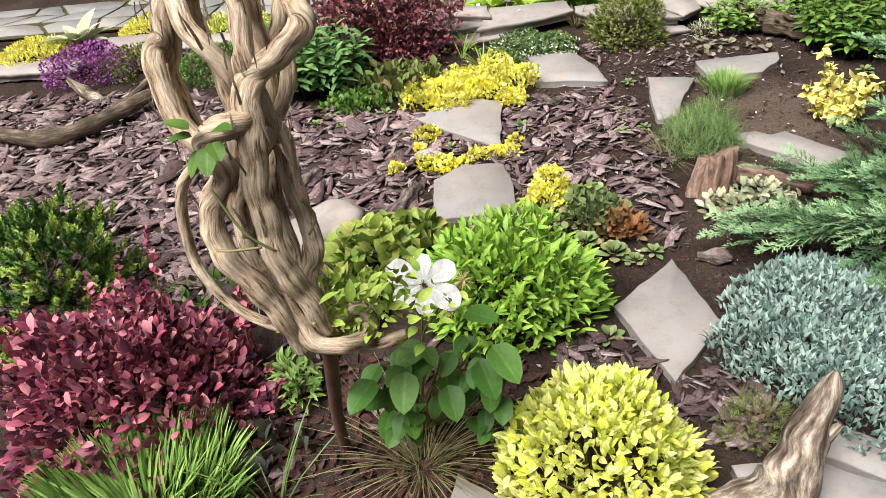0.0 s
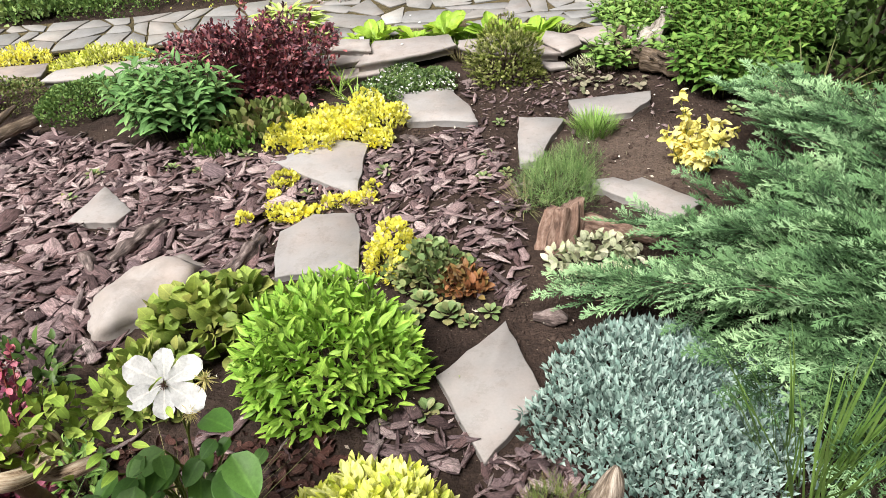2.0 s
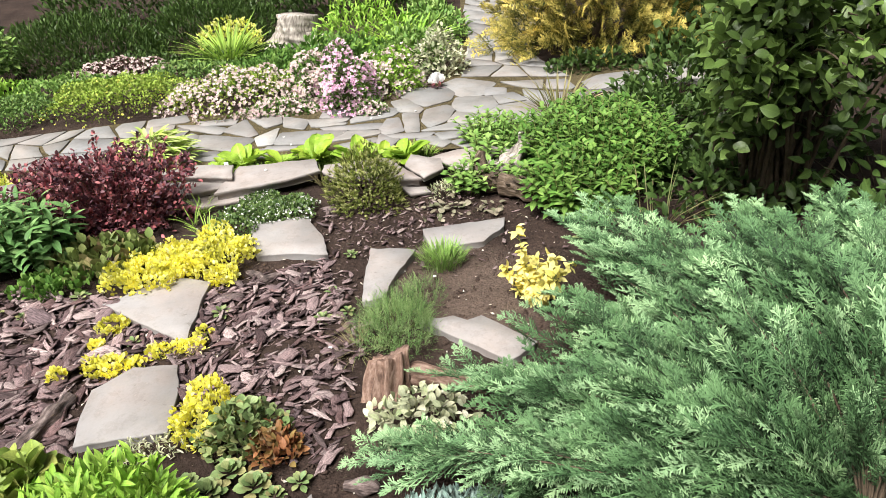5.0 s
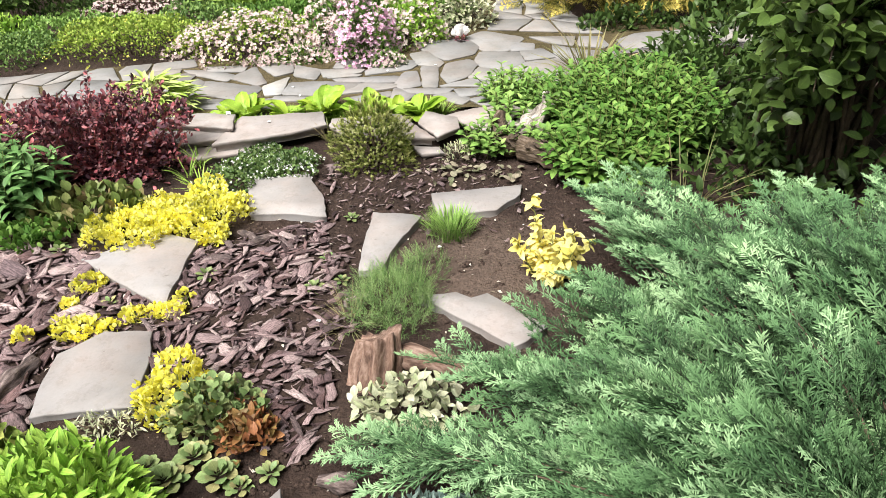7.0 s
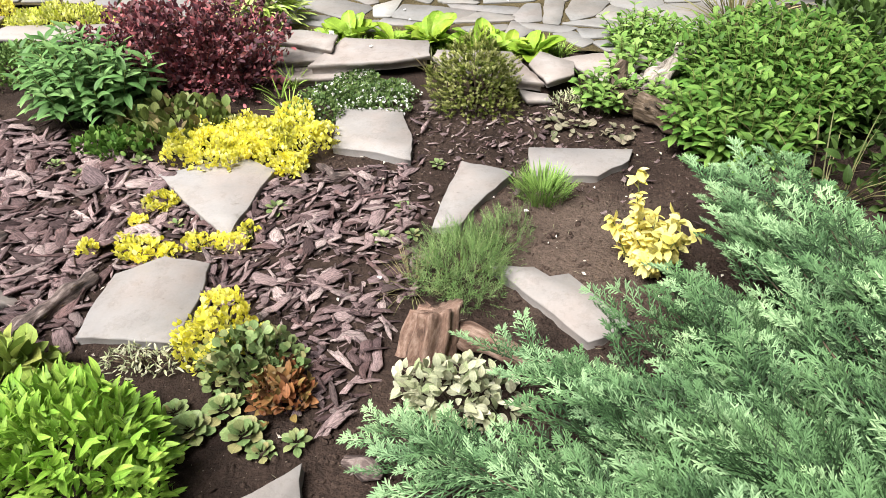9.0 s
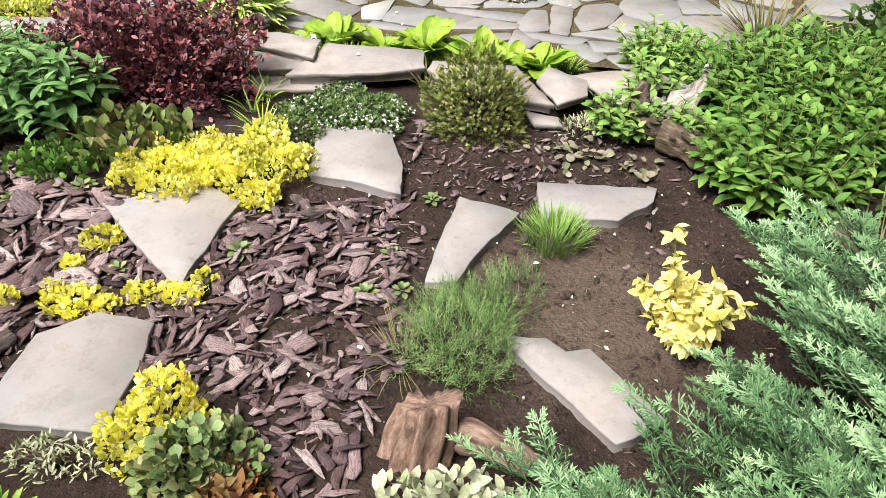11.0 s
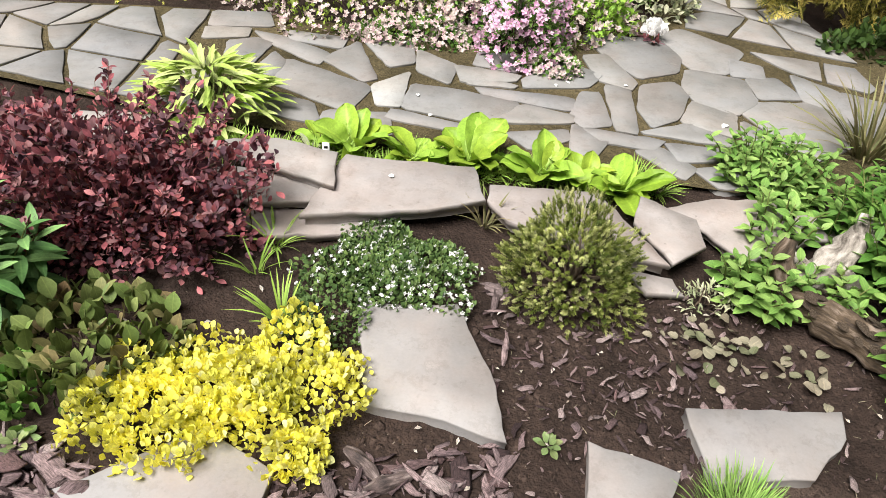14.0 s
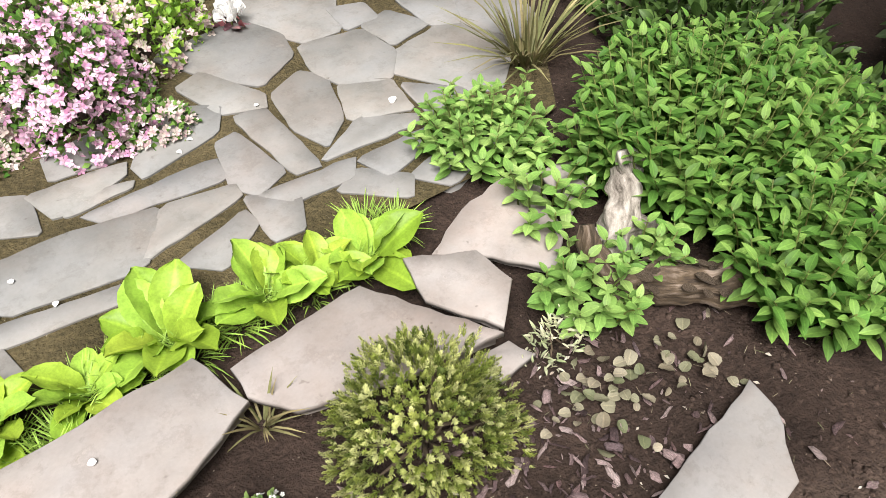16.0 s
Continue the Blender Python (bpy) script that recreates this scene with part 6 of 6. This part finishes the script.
shrub = thing("tall_shrub", (2.75, 3.3, 0), "tall dark green shrub with rounded leaves", "shrub")
ss, sl = Heap(), Heap()
for i in range(110):
    a = rng.uniform(0, 6.28)
    e = np.array([2.8, 3.2, 0]) + np.array([0.75 * math.cos(a), 0.62 * math.sin(a), 0]) * math.sqrt(rng.random()) + np.array([0, 0, rng.uniform(0.7, 1.75)])
    if i < 34:
        e = np.array([2.36 + rng.normal(0, 0.12), 2.95 + rng.normal(0, 0.2), rng.uniform(0.4, 1.25)])
    b = np.array([2.75, 3.3, 0]) + rng.normal(0, 0.08, 3) * np.array([1, 1, 0])
    m = np.array([(b[0] * 0.6 + e[0] * 0.4), (b[1] * 0.6 + e[1] * 0.4), e[2] * 0.75 + 0.1])
    pth = curve_through([b, m, e], 12)
    ss.tube(pth, np.linspace(0.012, 0.002, 12), 6)
    k = 48
    s = rng.uniform(0.35, 1.0, k)
    p = np.c_[[np.interp(s, np.linspace(0, 1, 12), pth[:, j]) for j in range(3)]].T + rng.normal(0, 0.05, (k, 3))
    p = p[p[:, 2] > 0.36]
    sl.scatter(leaf(0.36, 0.2, 0.25, 0.42), p, around(np.zeros((len(p), 3)), 0, 0.1, 0.8), rng.uniform(0.045, 0.075, len(p)))
part("branchwork", ss, TWIG, shrub)
part("foliage", sl, SHRUBLEAF, shrub, smooth=True)

thuja = thing("golden_thuja", (2.85, 6.15, 0), "golden-tipped thuja hedge beside path", "conifer")
tp, tn = dome(1300, (2.9, 6.2, 0), 0.72, 0.52, 1.3, 0.3, 5, 0.5)
tp[:, 2] = np.maximum(tp[:, 2], 0.06)
leafage = Heap()
for q in range(4):
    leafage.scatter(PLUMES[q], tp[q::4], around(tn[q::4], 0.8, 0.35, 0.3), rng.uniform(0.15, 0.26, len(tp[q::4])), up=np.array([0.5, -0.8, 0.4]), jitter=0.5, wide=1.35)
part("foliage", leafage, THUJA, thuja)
part("trunk", Heap().tube([(2.85, 6.15, 0), (2.85, 6.15, 0.5), (2.85, 6.15, 0.95)], [0.05, 0.04, 0.015], 10), TWIG, thuja)
mound("ivy_skirt", (2.62, 5.62, 0), 0.34, 0.12, 0.16, "dark green low leaves below thuja", "groundcover", DEEP, ROUND, 0.04, 600, 0.6, 0.6, 0.6, 0.15, 7, 0.4, 8)

# ---- flower border beyond the path ----
mound("flowering_mound", (-0.95, 5.84, 0), 0.56, 0.42, 0.2, "light green mound with tiny yellow flowers", "groundcover", OCHREMAT, TINY, 0.022, 4200, 0.6, 0.8, 0.6, 0.12, 6, 0.35, 16, flowers=(SEDUM, STAR, 0.010, 180))
mound("green_mat", (-1.85, 5.8, 0), 0.46, 0.46, 0.11, "dark green low mat beside path", "groundcover", MAT, TINY, 0.024, 3200, 0.6, 0.8, 0.6, 0.14, 6, 0.35, 10)
mound("green_mat", (-2.35, 5.62, 0), 0.45, 0.3, 0.14, "low green mat spilling to path edge", "groundcover", MAT, SMALL, 0.034, 1300, 0.6, 0.8, 0.6, 0.14, 6, 0.35, 10)
mound("border_greens", (-1.3, 7.0, 0), 0.7, 0.2, 0.16, "low dark plants below hedge", "plant", DEEP, SMALL, 0.04, 1100, 0.6, 0.7, 0.6, 0.2, 6, 0.4, 12)
mound("ivy_bush", (-2.6, 5.92, 0), 0.42, 0.38, 0.85, "pale green leafy bush beside path", "shrub", IVY, leaf(0.36, 0.2, 0.2), 0.062, 2600, 0.8, 0.3, 0.5, 0.15, 5, 0.4, 20)
mound("white_phlox", (-0.02, 5.62, 0), 0.55, 0.38, 0.25, "mound of pale blush flowers spilling over path", "flowers", OCHREMAT, SMALL, 0.028, 2000, 0.6, 0.6, 0.6, 0.15, 6, 0.35, 16, flowers=(BLUSH, STAR, 0.016, 1250))
mound("white_phlox", (0.30, 5.33, 0), 0.34, 0.13, 0.1, "white flowering edge of the border", "flowers", MINT, SMALL, 0.028, 800, 0.6, 0.6, 0.6, 0.15, 6, 0.35, 8, flowers=(BLUSH, STAR, 0.017, 330))
mound("pink_phlox", (0.76, 5.32, 0), 0.21, 0.28, 0.41, "tall cascade of pink phlox flowers", "flowers", MINT, SMALL, 0.03, 1500, 0.6, 0.4, 0.6, 0.15, 7, 0.35, 16, flowers=(PINK, STAR, 0.019, 680))
mound("blush_flowers", (0.55, 5.55, 0), 0.24, 0.24, 0.32, "pale pink flowers on leafy stems", "flowers", MINT, SMALL, 0.03, 1300, 0.6, 0.4, 0.6, 0.18, 7, 0.35, 16, flowers=(BLUSH, STAR, 0.02, 700))
mound("blush_flowers", (1.06, 5.62, 0), 0.26, 0.24, 0.27, "leafy plants with scattered blush flowers", "flowers", BRIGHT, SMALL, 0.034, 1500, 0.6, 0.5, 0.6, 0.2, 7, 0.35, 16, flowers=(BLUSH, STAR, 0.02, 380))
mound("blush_flowers", (0.92, 5.12, 0), 0.13, 0.1, 0.1, "blush flowers hanging over flagstones", "flowers", MINT, SMALL, 0.03, 330, 0.6, 0.4, 0.6, 0.18, 7, 0.35, 6, flowers=(BLUSH, STAR, 0.018, 170))
mound("variegated_shrub", (1.5, 5.95, 0), 0.2, 0.22, 0.36, "pale variegated shrub beside path", "shrub", VARIEG, OVATE, 0.045, 800, 0.7, 0.4, 0.6, 0.15, 6, 0.4, 14)
white_peony = thing("white_peony", (1.42, 5.52, 0), "white double peony flower in border", "flowers")
pp, pn = dome(70, (1.42, 5.52, 0.06), 0.05, 0.05, 0.05, 0.05, 6, 0.5)
part("bloom", Heap().scatter(leaf(0.5, 0.3, -0.2), pp, around(pn, 0.5, 0.8, 0.3), 0.035), WHITE, white_peony)
part("stem", Heap().tube([(1.42, 5.52, 0), (1.42, 5.52, 0.08)], 0.004, 6), GREENSTEM, white_peony)
part("foliage", Heap().scatter(OVATE, np.array([1.42, 5.53, 0.03]) + rng.normal(0, 0.03, (24, 3)) * np.array([1, 1, 0.4]), around(np.zeros((24, 3)), 0, 0.2, 0.8), 0.06), PURPLE, white_peony)
mound("pink_sedum", (-1.15, 6.75, 0), 0.5, 0.22, 0.15, "dusty pink flowering mat", "groundcover", DEAD, TINY, 0.022, 1800, 0.6, 0.8, 0.6, 0.14, 6, 0.35, 10, flowers=(BLUSH, STAR, 0.018, 520))
mound("dark_hedge", (-1.75, 7.45, 0), 0.85, 0.42, 0.42, "dark green low hedge", "shrub", DEEP, small_leaf(0.16), 0.055, 6000, 0.6, 0.8, 0.4, 0.12, 5, 0.35, 30)
mound("dark_hedge", (-0.55, 7.85, 0), 0.7, 0.4, 0.45, "dark green low hedge behind border", "shrub", DEEP, small_leaf(0.16), 0.055, 5500, 0.6, 0.8, 0.4, 0.12, 5, 0.35, 30)
leafy_stems("tall_perennial", (-2.3, 6.8, 0), 0.3, 0.25, 0.6, "tall green perennial on slender stalks", "plant", PHLOX, 24, 0.1, leaf(0.24, 0.25, 0.25), 8, 0.3)
tuft("daylily", (-0.28, 6.85, 0), 0.26, 0.34, "arching green daylily leaves", "plant", GRASS, 200, 0.03, 0.7, 0.8, 0.4)
tuft("fern", (1.3, 6.7, 0), 0.3, 0.36, "green fern fronds in border", "plant", BRIGHT, 130, 0.05, 0.8, 0.9, 0.4)
gnarled("old_stump", (0.3, 7.3, 0), [([(0.3, 7.3, -0.02), (0.31, 7.31, 0.12), (0.33, 7.33, 0.3)], [0.3, 0.22, 0.17]), ([(0.4, 7.2, 0.04), (0.6, 7.1, 0.05), (0.75, 7.05, 0.0)], [0.1, 0.07, 0.04])], "pale weathered tree stump in border", "stump", BLEACHED, 40, 0.28, 0.08)
mound("border_greens", (-0.5, 6.45, 0), 0.5, 0.32, 0.12, "low green border plants behind flower mound", "plant", MAT, SMALL, 0.035, 1500, 0.6, 0.7, 0.6, 0.2, 6, 0.4, 12)
mound("border_greens", (0.15, 6.2, 0), 0.45, 0.4, 0.2, "leafy green border plants behind phlox", "plant", MINT, SMALL, 0.04, 1700, 0.6, 0.7, 0.6, 0.2, 6, 0.4, 12)
mound("border_greens", (-1.5, 6.35, 0), 0.5, 0.3, 0.13, "low mixed green border plants", "plant", PHLOX, SMALL, 0.035, 1400, 0.6, 0.7, 0.6, 0.2, 6, 0.4, 12)
mound("border_greens", (-2.1, 6.25, 0), 0.35, 0.3, 0.16, "low leafy plants below tall perennial", "plant", BRIGHT, OVATE, 0.05, 700, 0.6, 0.7, 0.6, 0.2, 6, 0.4, 12)
mound("border_greens", (-0.2, 6.95, 0), 0.7, 0.25, 0.12, "dark low plants below hedge", "plant", DEEP, SMALL, 0.04, 1500, 0.6, 0.7, 0.6, 0.2, 6, 0.4, 12)
mound("border_greens", (1.6, 7.3, 0), 0.3, 0.6, 0.3, "green plants along far path", "plant", PHLOX, OVATE, 0.06, 1100, 0.6, 0.7, 0.6, 0.2, 6, 0.4, 12)
mound("shrub_skirt", (2.55, 4.15, 0), 0.4, 0.4, 0.3, "dark green undergrowth behind mint", "shrub", DEEP, OVATE, 0.06, 1100, 0.6, 0.5, 0.6, 0.2, 6, 0.4, 14)
mound("shrub_skirt", (2.95, 4.7, 0), 0.45, 0.35, 0.4, "dark green undergrowth beside path", "shrub", DEEP, OVATE, 0.06, 1200, 0.6, 0.5, 0.6, 0.2, 6, 0.4, 14)
mound("shrub_skirt", (3.35, 3.2, 0), 0.6, 0.6, 1.0, "dense dark shade foliage behind tall shrub", "shrub", DEEP, OVATE, 0.08, 1500, 0.6, 0.3, 0.6, 0.15, 4, 0.5, 14)
mound("shrub_skirt", (3.0, 2.35, 0), 0.5, 0.5, 0.6, "dense dark foliage beside juniper", "shrub", DEEP, OVATE, 0.07, 1300, 0.6, 0.3, 0.6, 0.15, 4, 0.5, 14)
mound("shrub_skirt", (2.55, 3.35, 0), 0.4, 0.42, 0.2, "dark leaves below tall shrub", "shrub", DEEP, OVATE, 0.06, 1000, 0.6, 0.3, 0.6, 0.15, 5, 0.5, 14)
mound("shrub_skirt", (3.75, 5.6, 0), 0.5, 0.75, 1.2, "tall dark evergreen behind golden thuja", "shrub", DEEP, OVATE, 0.07, 2200, 0.6, 0.3, 0.6, 0.15, 4, 0.5, 14)
for x, y, rx, h, words in ((0.9, 8.75, 1.0, 0.85, "dark green hedge behind old stump"), (-1.3, 9.0, 1.3, 1.0, "tall dark green hedge at the garden's end"), (-3.5, 7.7, 1.0, 1.0, "dark green hedge behind tall perennials"), (2.6, 10.6, 1.3, 1.1, "dark green hedge at the path's end")):
    mound("dark_hedge", (x, y, 0), rx, 0.5, h, words, "shrub", DEEP, small_leaf(0.2), 0.085, 4200, 0.6, 0.7, 0.45, 0.14, 4, 0.35, 20)
mound("lime_shrub", (-0.3, 7.35, 0), 0.3, 0.22, 0.3, "yellow-green shrub behind daylily", "shrub", GOLD, SMALL, 0.04, 900, 0.6, 0.6, 0.5, 0.15, 6, 0.4, 10)
mound("border_greens", (0.65, 6.3, 0), 0.5, 0.35, 0.28, "mixed green border plants", "plant", MINT, OVATE, 0.05, 1600, 0.6, 0.6, 0.6, 0.2, 6, 0.4, 20)
mound("border_greens", (0.95, 6.95, 0), 0.5, 0.4, 0.42, "leafy green border plants", "plant", BRIGHT, NARROW, 0.07, 1300, 0.6, 0.6, 0.6, 0.2, 6, 0.4, 20)
mound("border_greens", (1.3, 6.25, 0), 0.26, 0.26, 0.34, "leafy green plants beside path", "plant", PHLOX, OVATE, 0.05, 800, 0.6, 0.6, 0.6, 0.2, 6, 0.4, 14)


# ---- bark mulch, litter, clods: last ----
def inside(x, y, poly):
    hit = False
    for (x0, y0), (x1, y1) in zip(poly, poly[1:] + poly[:1]):
        if (y0 > y) != (y1 > y) and x < (x1 - x0) * (y - y0) / (y1 - y0) + x0:
            hit = not hit
    return hit


outlines = [p for p, _ in stones] + [[(-0.74, 1.94), (-0.74, 2.2), (-0.48, 2.35), (-0.4, 2.2), (-0.58, 1.92)]] + [e[0] for e in edging]
MULCH = [(-3.0, 1.7), (-3.0, 3.75), (-1.7, 3.62), (-1.1, 3.35), (-0.5, 3.15), (-0.1, 3.0), (0.25, 3.12), (0.6, 3.2), (0.74, 3.05), (0.8, 2.65), (0.72, 2.25), (0.68, 1.95), (0.5, 2.0), (0.15, 2.2), (-0.3, 2.1), (-0.8, 1.8), (-1.0, 1.6)]


def mulch_density(x, y):
    if math.hypot(x - 0.76, y - 2.74) < 0.07 or any(inside(x, y, p) for p in outlines):
        return 0.0
    d = 0.0
    if inside(x, y, MULCH):
        d = 1.0 if not (-0.3 < x < 0.1 and 2.1 < y < 2.6) else 0.45
        d *= 0.8 + 0.5 * noise.noise(Vector((x * 4, y * 4, 9)))
    if math.hypot(x - 0.34, y - 1.42) < 0.14 or math.hypot(x - 0.6, y - 1.25) < 0.13:
        d = max(d, 0.9)
    if -1.0 < x < 0.1 and 0.9 < y < 1.6:
        d = max(d, 0.08)
    if 0.6 < x < 1.7 and 2.9 < y < 3.8:
        d = max(d, 0.75 * max(0.1, 1 - 1.6 * math.hypot(x - 0.95, (y - 3.45) * 1.3)))
    return max(0.0, d)


def chip_template(seed):
    """A splinter of bark: a tapering, slightly warped slab with torn ends."""
    rr = random.Random(seed)
    w, th = rr.choice((0.09, 0.12, 0.16, 0.25)) * rr.uniform(0.9, 1.1), rr.uniform(0.022, 0.065)
    v = []
    for t, k in ((0.0, rr.uniform(0.2, 1.0)), (0.3, rr.uniform(0.8, 1.15)), (0.7, rr.uniform(0.65, 1.15)), (1.0, rr.uniform(0.1, 0.9))):
        bow = 0.06 * math.sin(math.pi * t) * rr.uniform(-1, 1)
        sk = rr.uniform(-0.13, 0.13)
        off = rr.uniform(-0.35, 0.35) * w
        v += [(off - w * k, t + sk, bow), (off + w * k, t - sk, bow), (off + w * k * rr.uniform(0.6, 0.95), t - sk, bow + th * rr.uniform(0.5, 1.3)), (off - w * k * rr.uniform(0.6, 0.95), t + sk, bow + th * rr.uniform(0.5, 1.3))]
    f = [(i * 4 + j, i * 4 + (j + 1) % 4, i * 4 + 4 + (j + 1) % 4, i * 4 + 4 + j) for i in range(3) for j in range(4)] + [(3, 2, 1, 0), (12, 13, 14, 15)]
    return v, f


chips_t = [chip_template(s) for s in range(14)]
chip_meshes = []
for v, f in chips_t:
    me = Heap().add([(x, y - 0.5, z) for x, y, z in v], f, [(x, y, len(chip_meshes) * 3.1) for x, y, z in v]).mesh("bark_chip")
    me.materials.append(CHIP)
    chip_meshes.append(me)
rc = random.Random(11)
mulch = thing("bark_mulch", (0, 2.6, 0), "layer of purple-brown bark chips over soil", "mulch", kind="stuff")
rest = [[] for _ in chips_t]
single = 0
for n in range(36000):
    x, y = rc.uniform(-3.0, 1.7), rc.uniform(0.9, 3.75)
    if rc.random() > mulch_density(x, y):
        continue
    size = rc.choice((0.018, 0.026, 0.036, 0.05, 0.066, 0.085) if x > 0 else (0.02, 0.028, 0.042, 0.06, 0.085, 0.12)) * rc.uniform(0.8, 1.2)
    az = rc.gauss(0.4, 0.8) + (1.5 if rc.random() < 0.3 else 0)
    z = ground_height(x, y) + rc.uniform(-0.003, 0.02)
    if x > 0.65 and y > 2.9:
        size *= 0.5
    k = rc.randrange(len(chips_t))
    if single < 290 and 0.2 < x < 0.7 and 2.35 < y < 3.1:
        single += 1
        m = pose(x, y, z, rc.gauss(0, 10), rc.gauss(0, 12), math.degrees(az) - 90) @ Matrix.Diagonal((size, size, size, 1))
        ob = new("bark_chip", chip_meshes[k])
        ob.parent = mulch
        ob.matrix_parent_inverse = mulch.matrix_basis.inverted()
        ob.matrix_basis = m
    else:
        rest[k].append((x, y, z, az, size, rc.gauss(0, 0.2)))
geo = Heap()
for tmpl, rows in zip(chips_t, rest):
    r = np.array(rows)
    geo.scatter(tmpl, r[:, :3] - np.c_[np.cos(r[:, 3]), np.sin(r[:, 3]), r[:, 5]] * r[:, 4:5] * 0.5, np.c_[np.cos(r[:, 3]), np.sin(r[:, 3]), r[:, 5]], r[:, 4], jitter=0.3)
tagged(part("bark_chips", geo, CHIP, mulch), kind="stuff")


def spots(n, x0, x1, y0, y1, ok):
    out = []
    while len(out) < n:
        x, y = rc.uniform(x0, x1), rc.uniform(y0, y1)
        if ok(x, y) and not any(inside(x, y, p) for p in outlines):
            out.append((x, y, ground_height(x, y)))
    return np.array(out)


def pebble(seed):
    rr = random.Random(seed)
    base = [(1, 0, 0), (-1, 0, 0), (0, 1, 0), (0, -1, 0), (0, 0, 0.8), (0, 0, -0.6), (0.6, 0.6, 0.35), (-0.6, 0.6, 0.35), (-0.6, -0.6, 0.35), (0.6, -0.6, 0.35)]
    v = [tuple(c * rr.uniform(0.55, 1.35) * q for c, q in zip(p, (1, 1, 0.75))) for p in base]
    return v, [(0, 6, 4), (6, 2, 4), (2, 7, 4), (7, 1, 4), (1, 8, 4), (8, 3, 4), (3, 9, 4), (9, 0, 4), (0, 2, 6), (2, 1, 7), (1, 3, 8), (3, 0, 9), (2, 0, 5), (1, 2, 5), (3, 1, 5), (0, 3, 5)]


bare = spots(9000, 0.3, 1.95, 1.7, 3.75, lambda x, y: not inside(x, y, MULCH))
clods = Heap()
for q in range(5):
    at = bare[q::5] - np.array([0, 0, 0.003])
    flat = np.c_[rng.normal(0, 1, (len(at), 2)), rng.normal(0, 0.3, len(at))]
    clods.scatter(pebble(3 + q), at, flat, 0.002 + 0.013 * rng.random(len(at)) ** 3, jitter=0.9)
tagged(part("soil_clods", clods, CLOD, None), "crumbly lumps of dark soil", "soil", kind="stuff")
straw = spots(420, 0.3, 1.95, 1.7, 3.75, lambda x, y: not inside(x, y, MULCH))
tagged(part("straw_bits", Heap().scatter(blade(0.035, 0.12), straw + np.array([0, 0, 0.01]), np.c_[rng.normal(0, 1, (len(straw), 2)), rng.normal(0, 0.15, len(straw))], rng.uniform(0.008, 0.026, len(straw)), jitter=0.4), WITHERED, None), "short pale straw bits strewn on bare soil", "litter", kind="stuff")
lit = spots(620, -2.6, 1.9, 1.0, 3.7, lambda x, y: True)
tagged(part("leaf_litter", Heap().scatter(small_leaf(0.25, 0.5), lit + np.array([0, 0, 0.012]), np.c_[rng.normal(0, 1, (len(lit), 2)), rng.normal(0, 0.2, len(lit))], rng.uniform(0.008, 0.022, len(lit)), jitter=0.4), PALE, None), "scattered pale scraps and fallen petals", "litter", kind="stuff")
dead = spots(1700, -1.0, 0.15, 0.85, 1.5, lambda x, y: True)
tagged(part("dead_leaves", Heap().scatter(leaf(0.3, 0.5, 0.3), dead + np.array([0, 0, 0.008]), np.c_[rng.normal(0, 1, (len(dead), 2)), rng.normal(0.1, 0.25, len(dead))], rng.uniform(0.02, 0.045, len(dead)), jitter=0.5), DEAD, None), "brown fallen leaves under the vine", "litter", kind="stuff")
pet = np.array([(1.575, 4.74, 0.034), (1.2, 5.0, 0.034), (0.3, 4.1, 0.09), (0.95, 4.99, 0.034), (0.9, 4.96, 0.034), (1.52, 4.5, 0.034), (0.4, 4.62, 0.034), (0.34, 4.75, 0.034), (0.66, 2.5, 0.02), (1.08, 2.9, 0.02)])
for p in pet:
    tagged(part("petal", Heap().scatter(leaf(0.4, 0.4, 0.1), [p], rng.normal(0, 1, (1, 3)) * np.array([1, 1, 0.1]), 0.035 if p[0] > 1.57 else 0.02, jitter=0.2), WHITE, None), "fallen white petal on stone", "petal", "fallen petals")
fr = spots(520, -0.6, 2.4, 4.35, 5.4, lambda x, y: True)
tagged(part("path_grit", Heap().scatter(pebble(8), fr + np.array([0, 0, 0.014]), np.c_[rng.normal(0, 1, (len(fr), 2)), np.zeros(len(fr))], rng.uniform(0.002, 0.006, len(fr))), CLOD, None), "grit and crumbs in the path joints", "grit", kind="stuff")
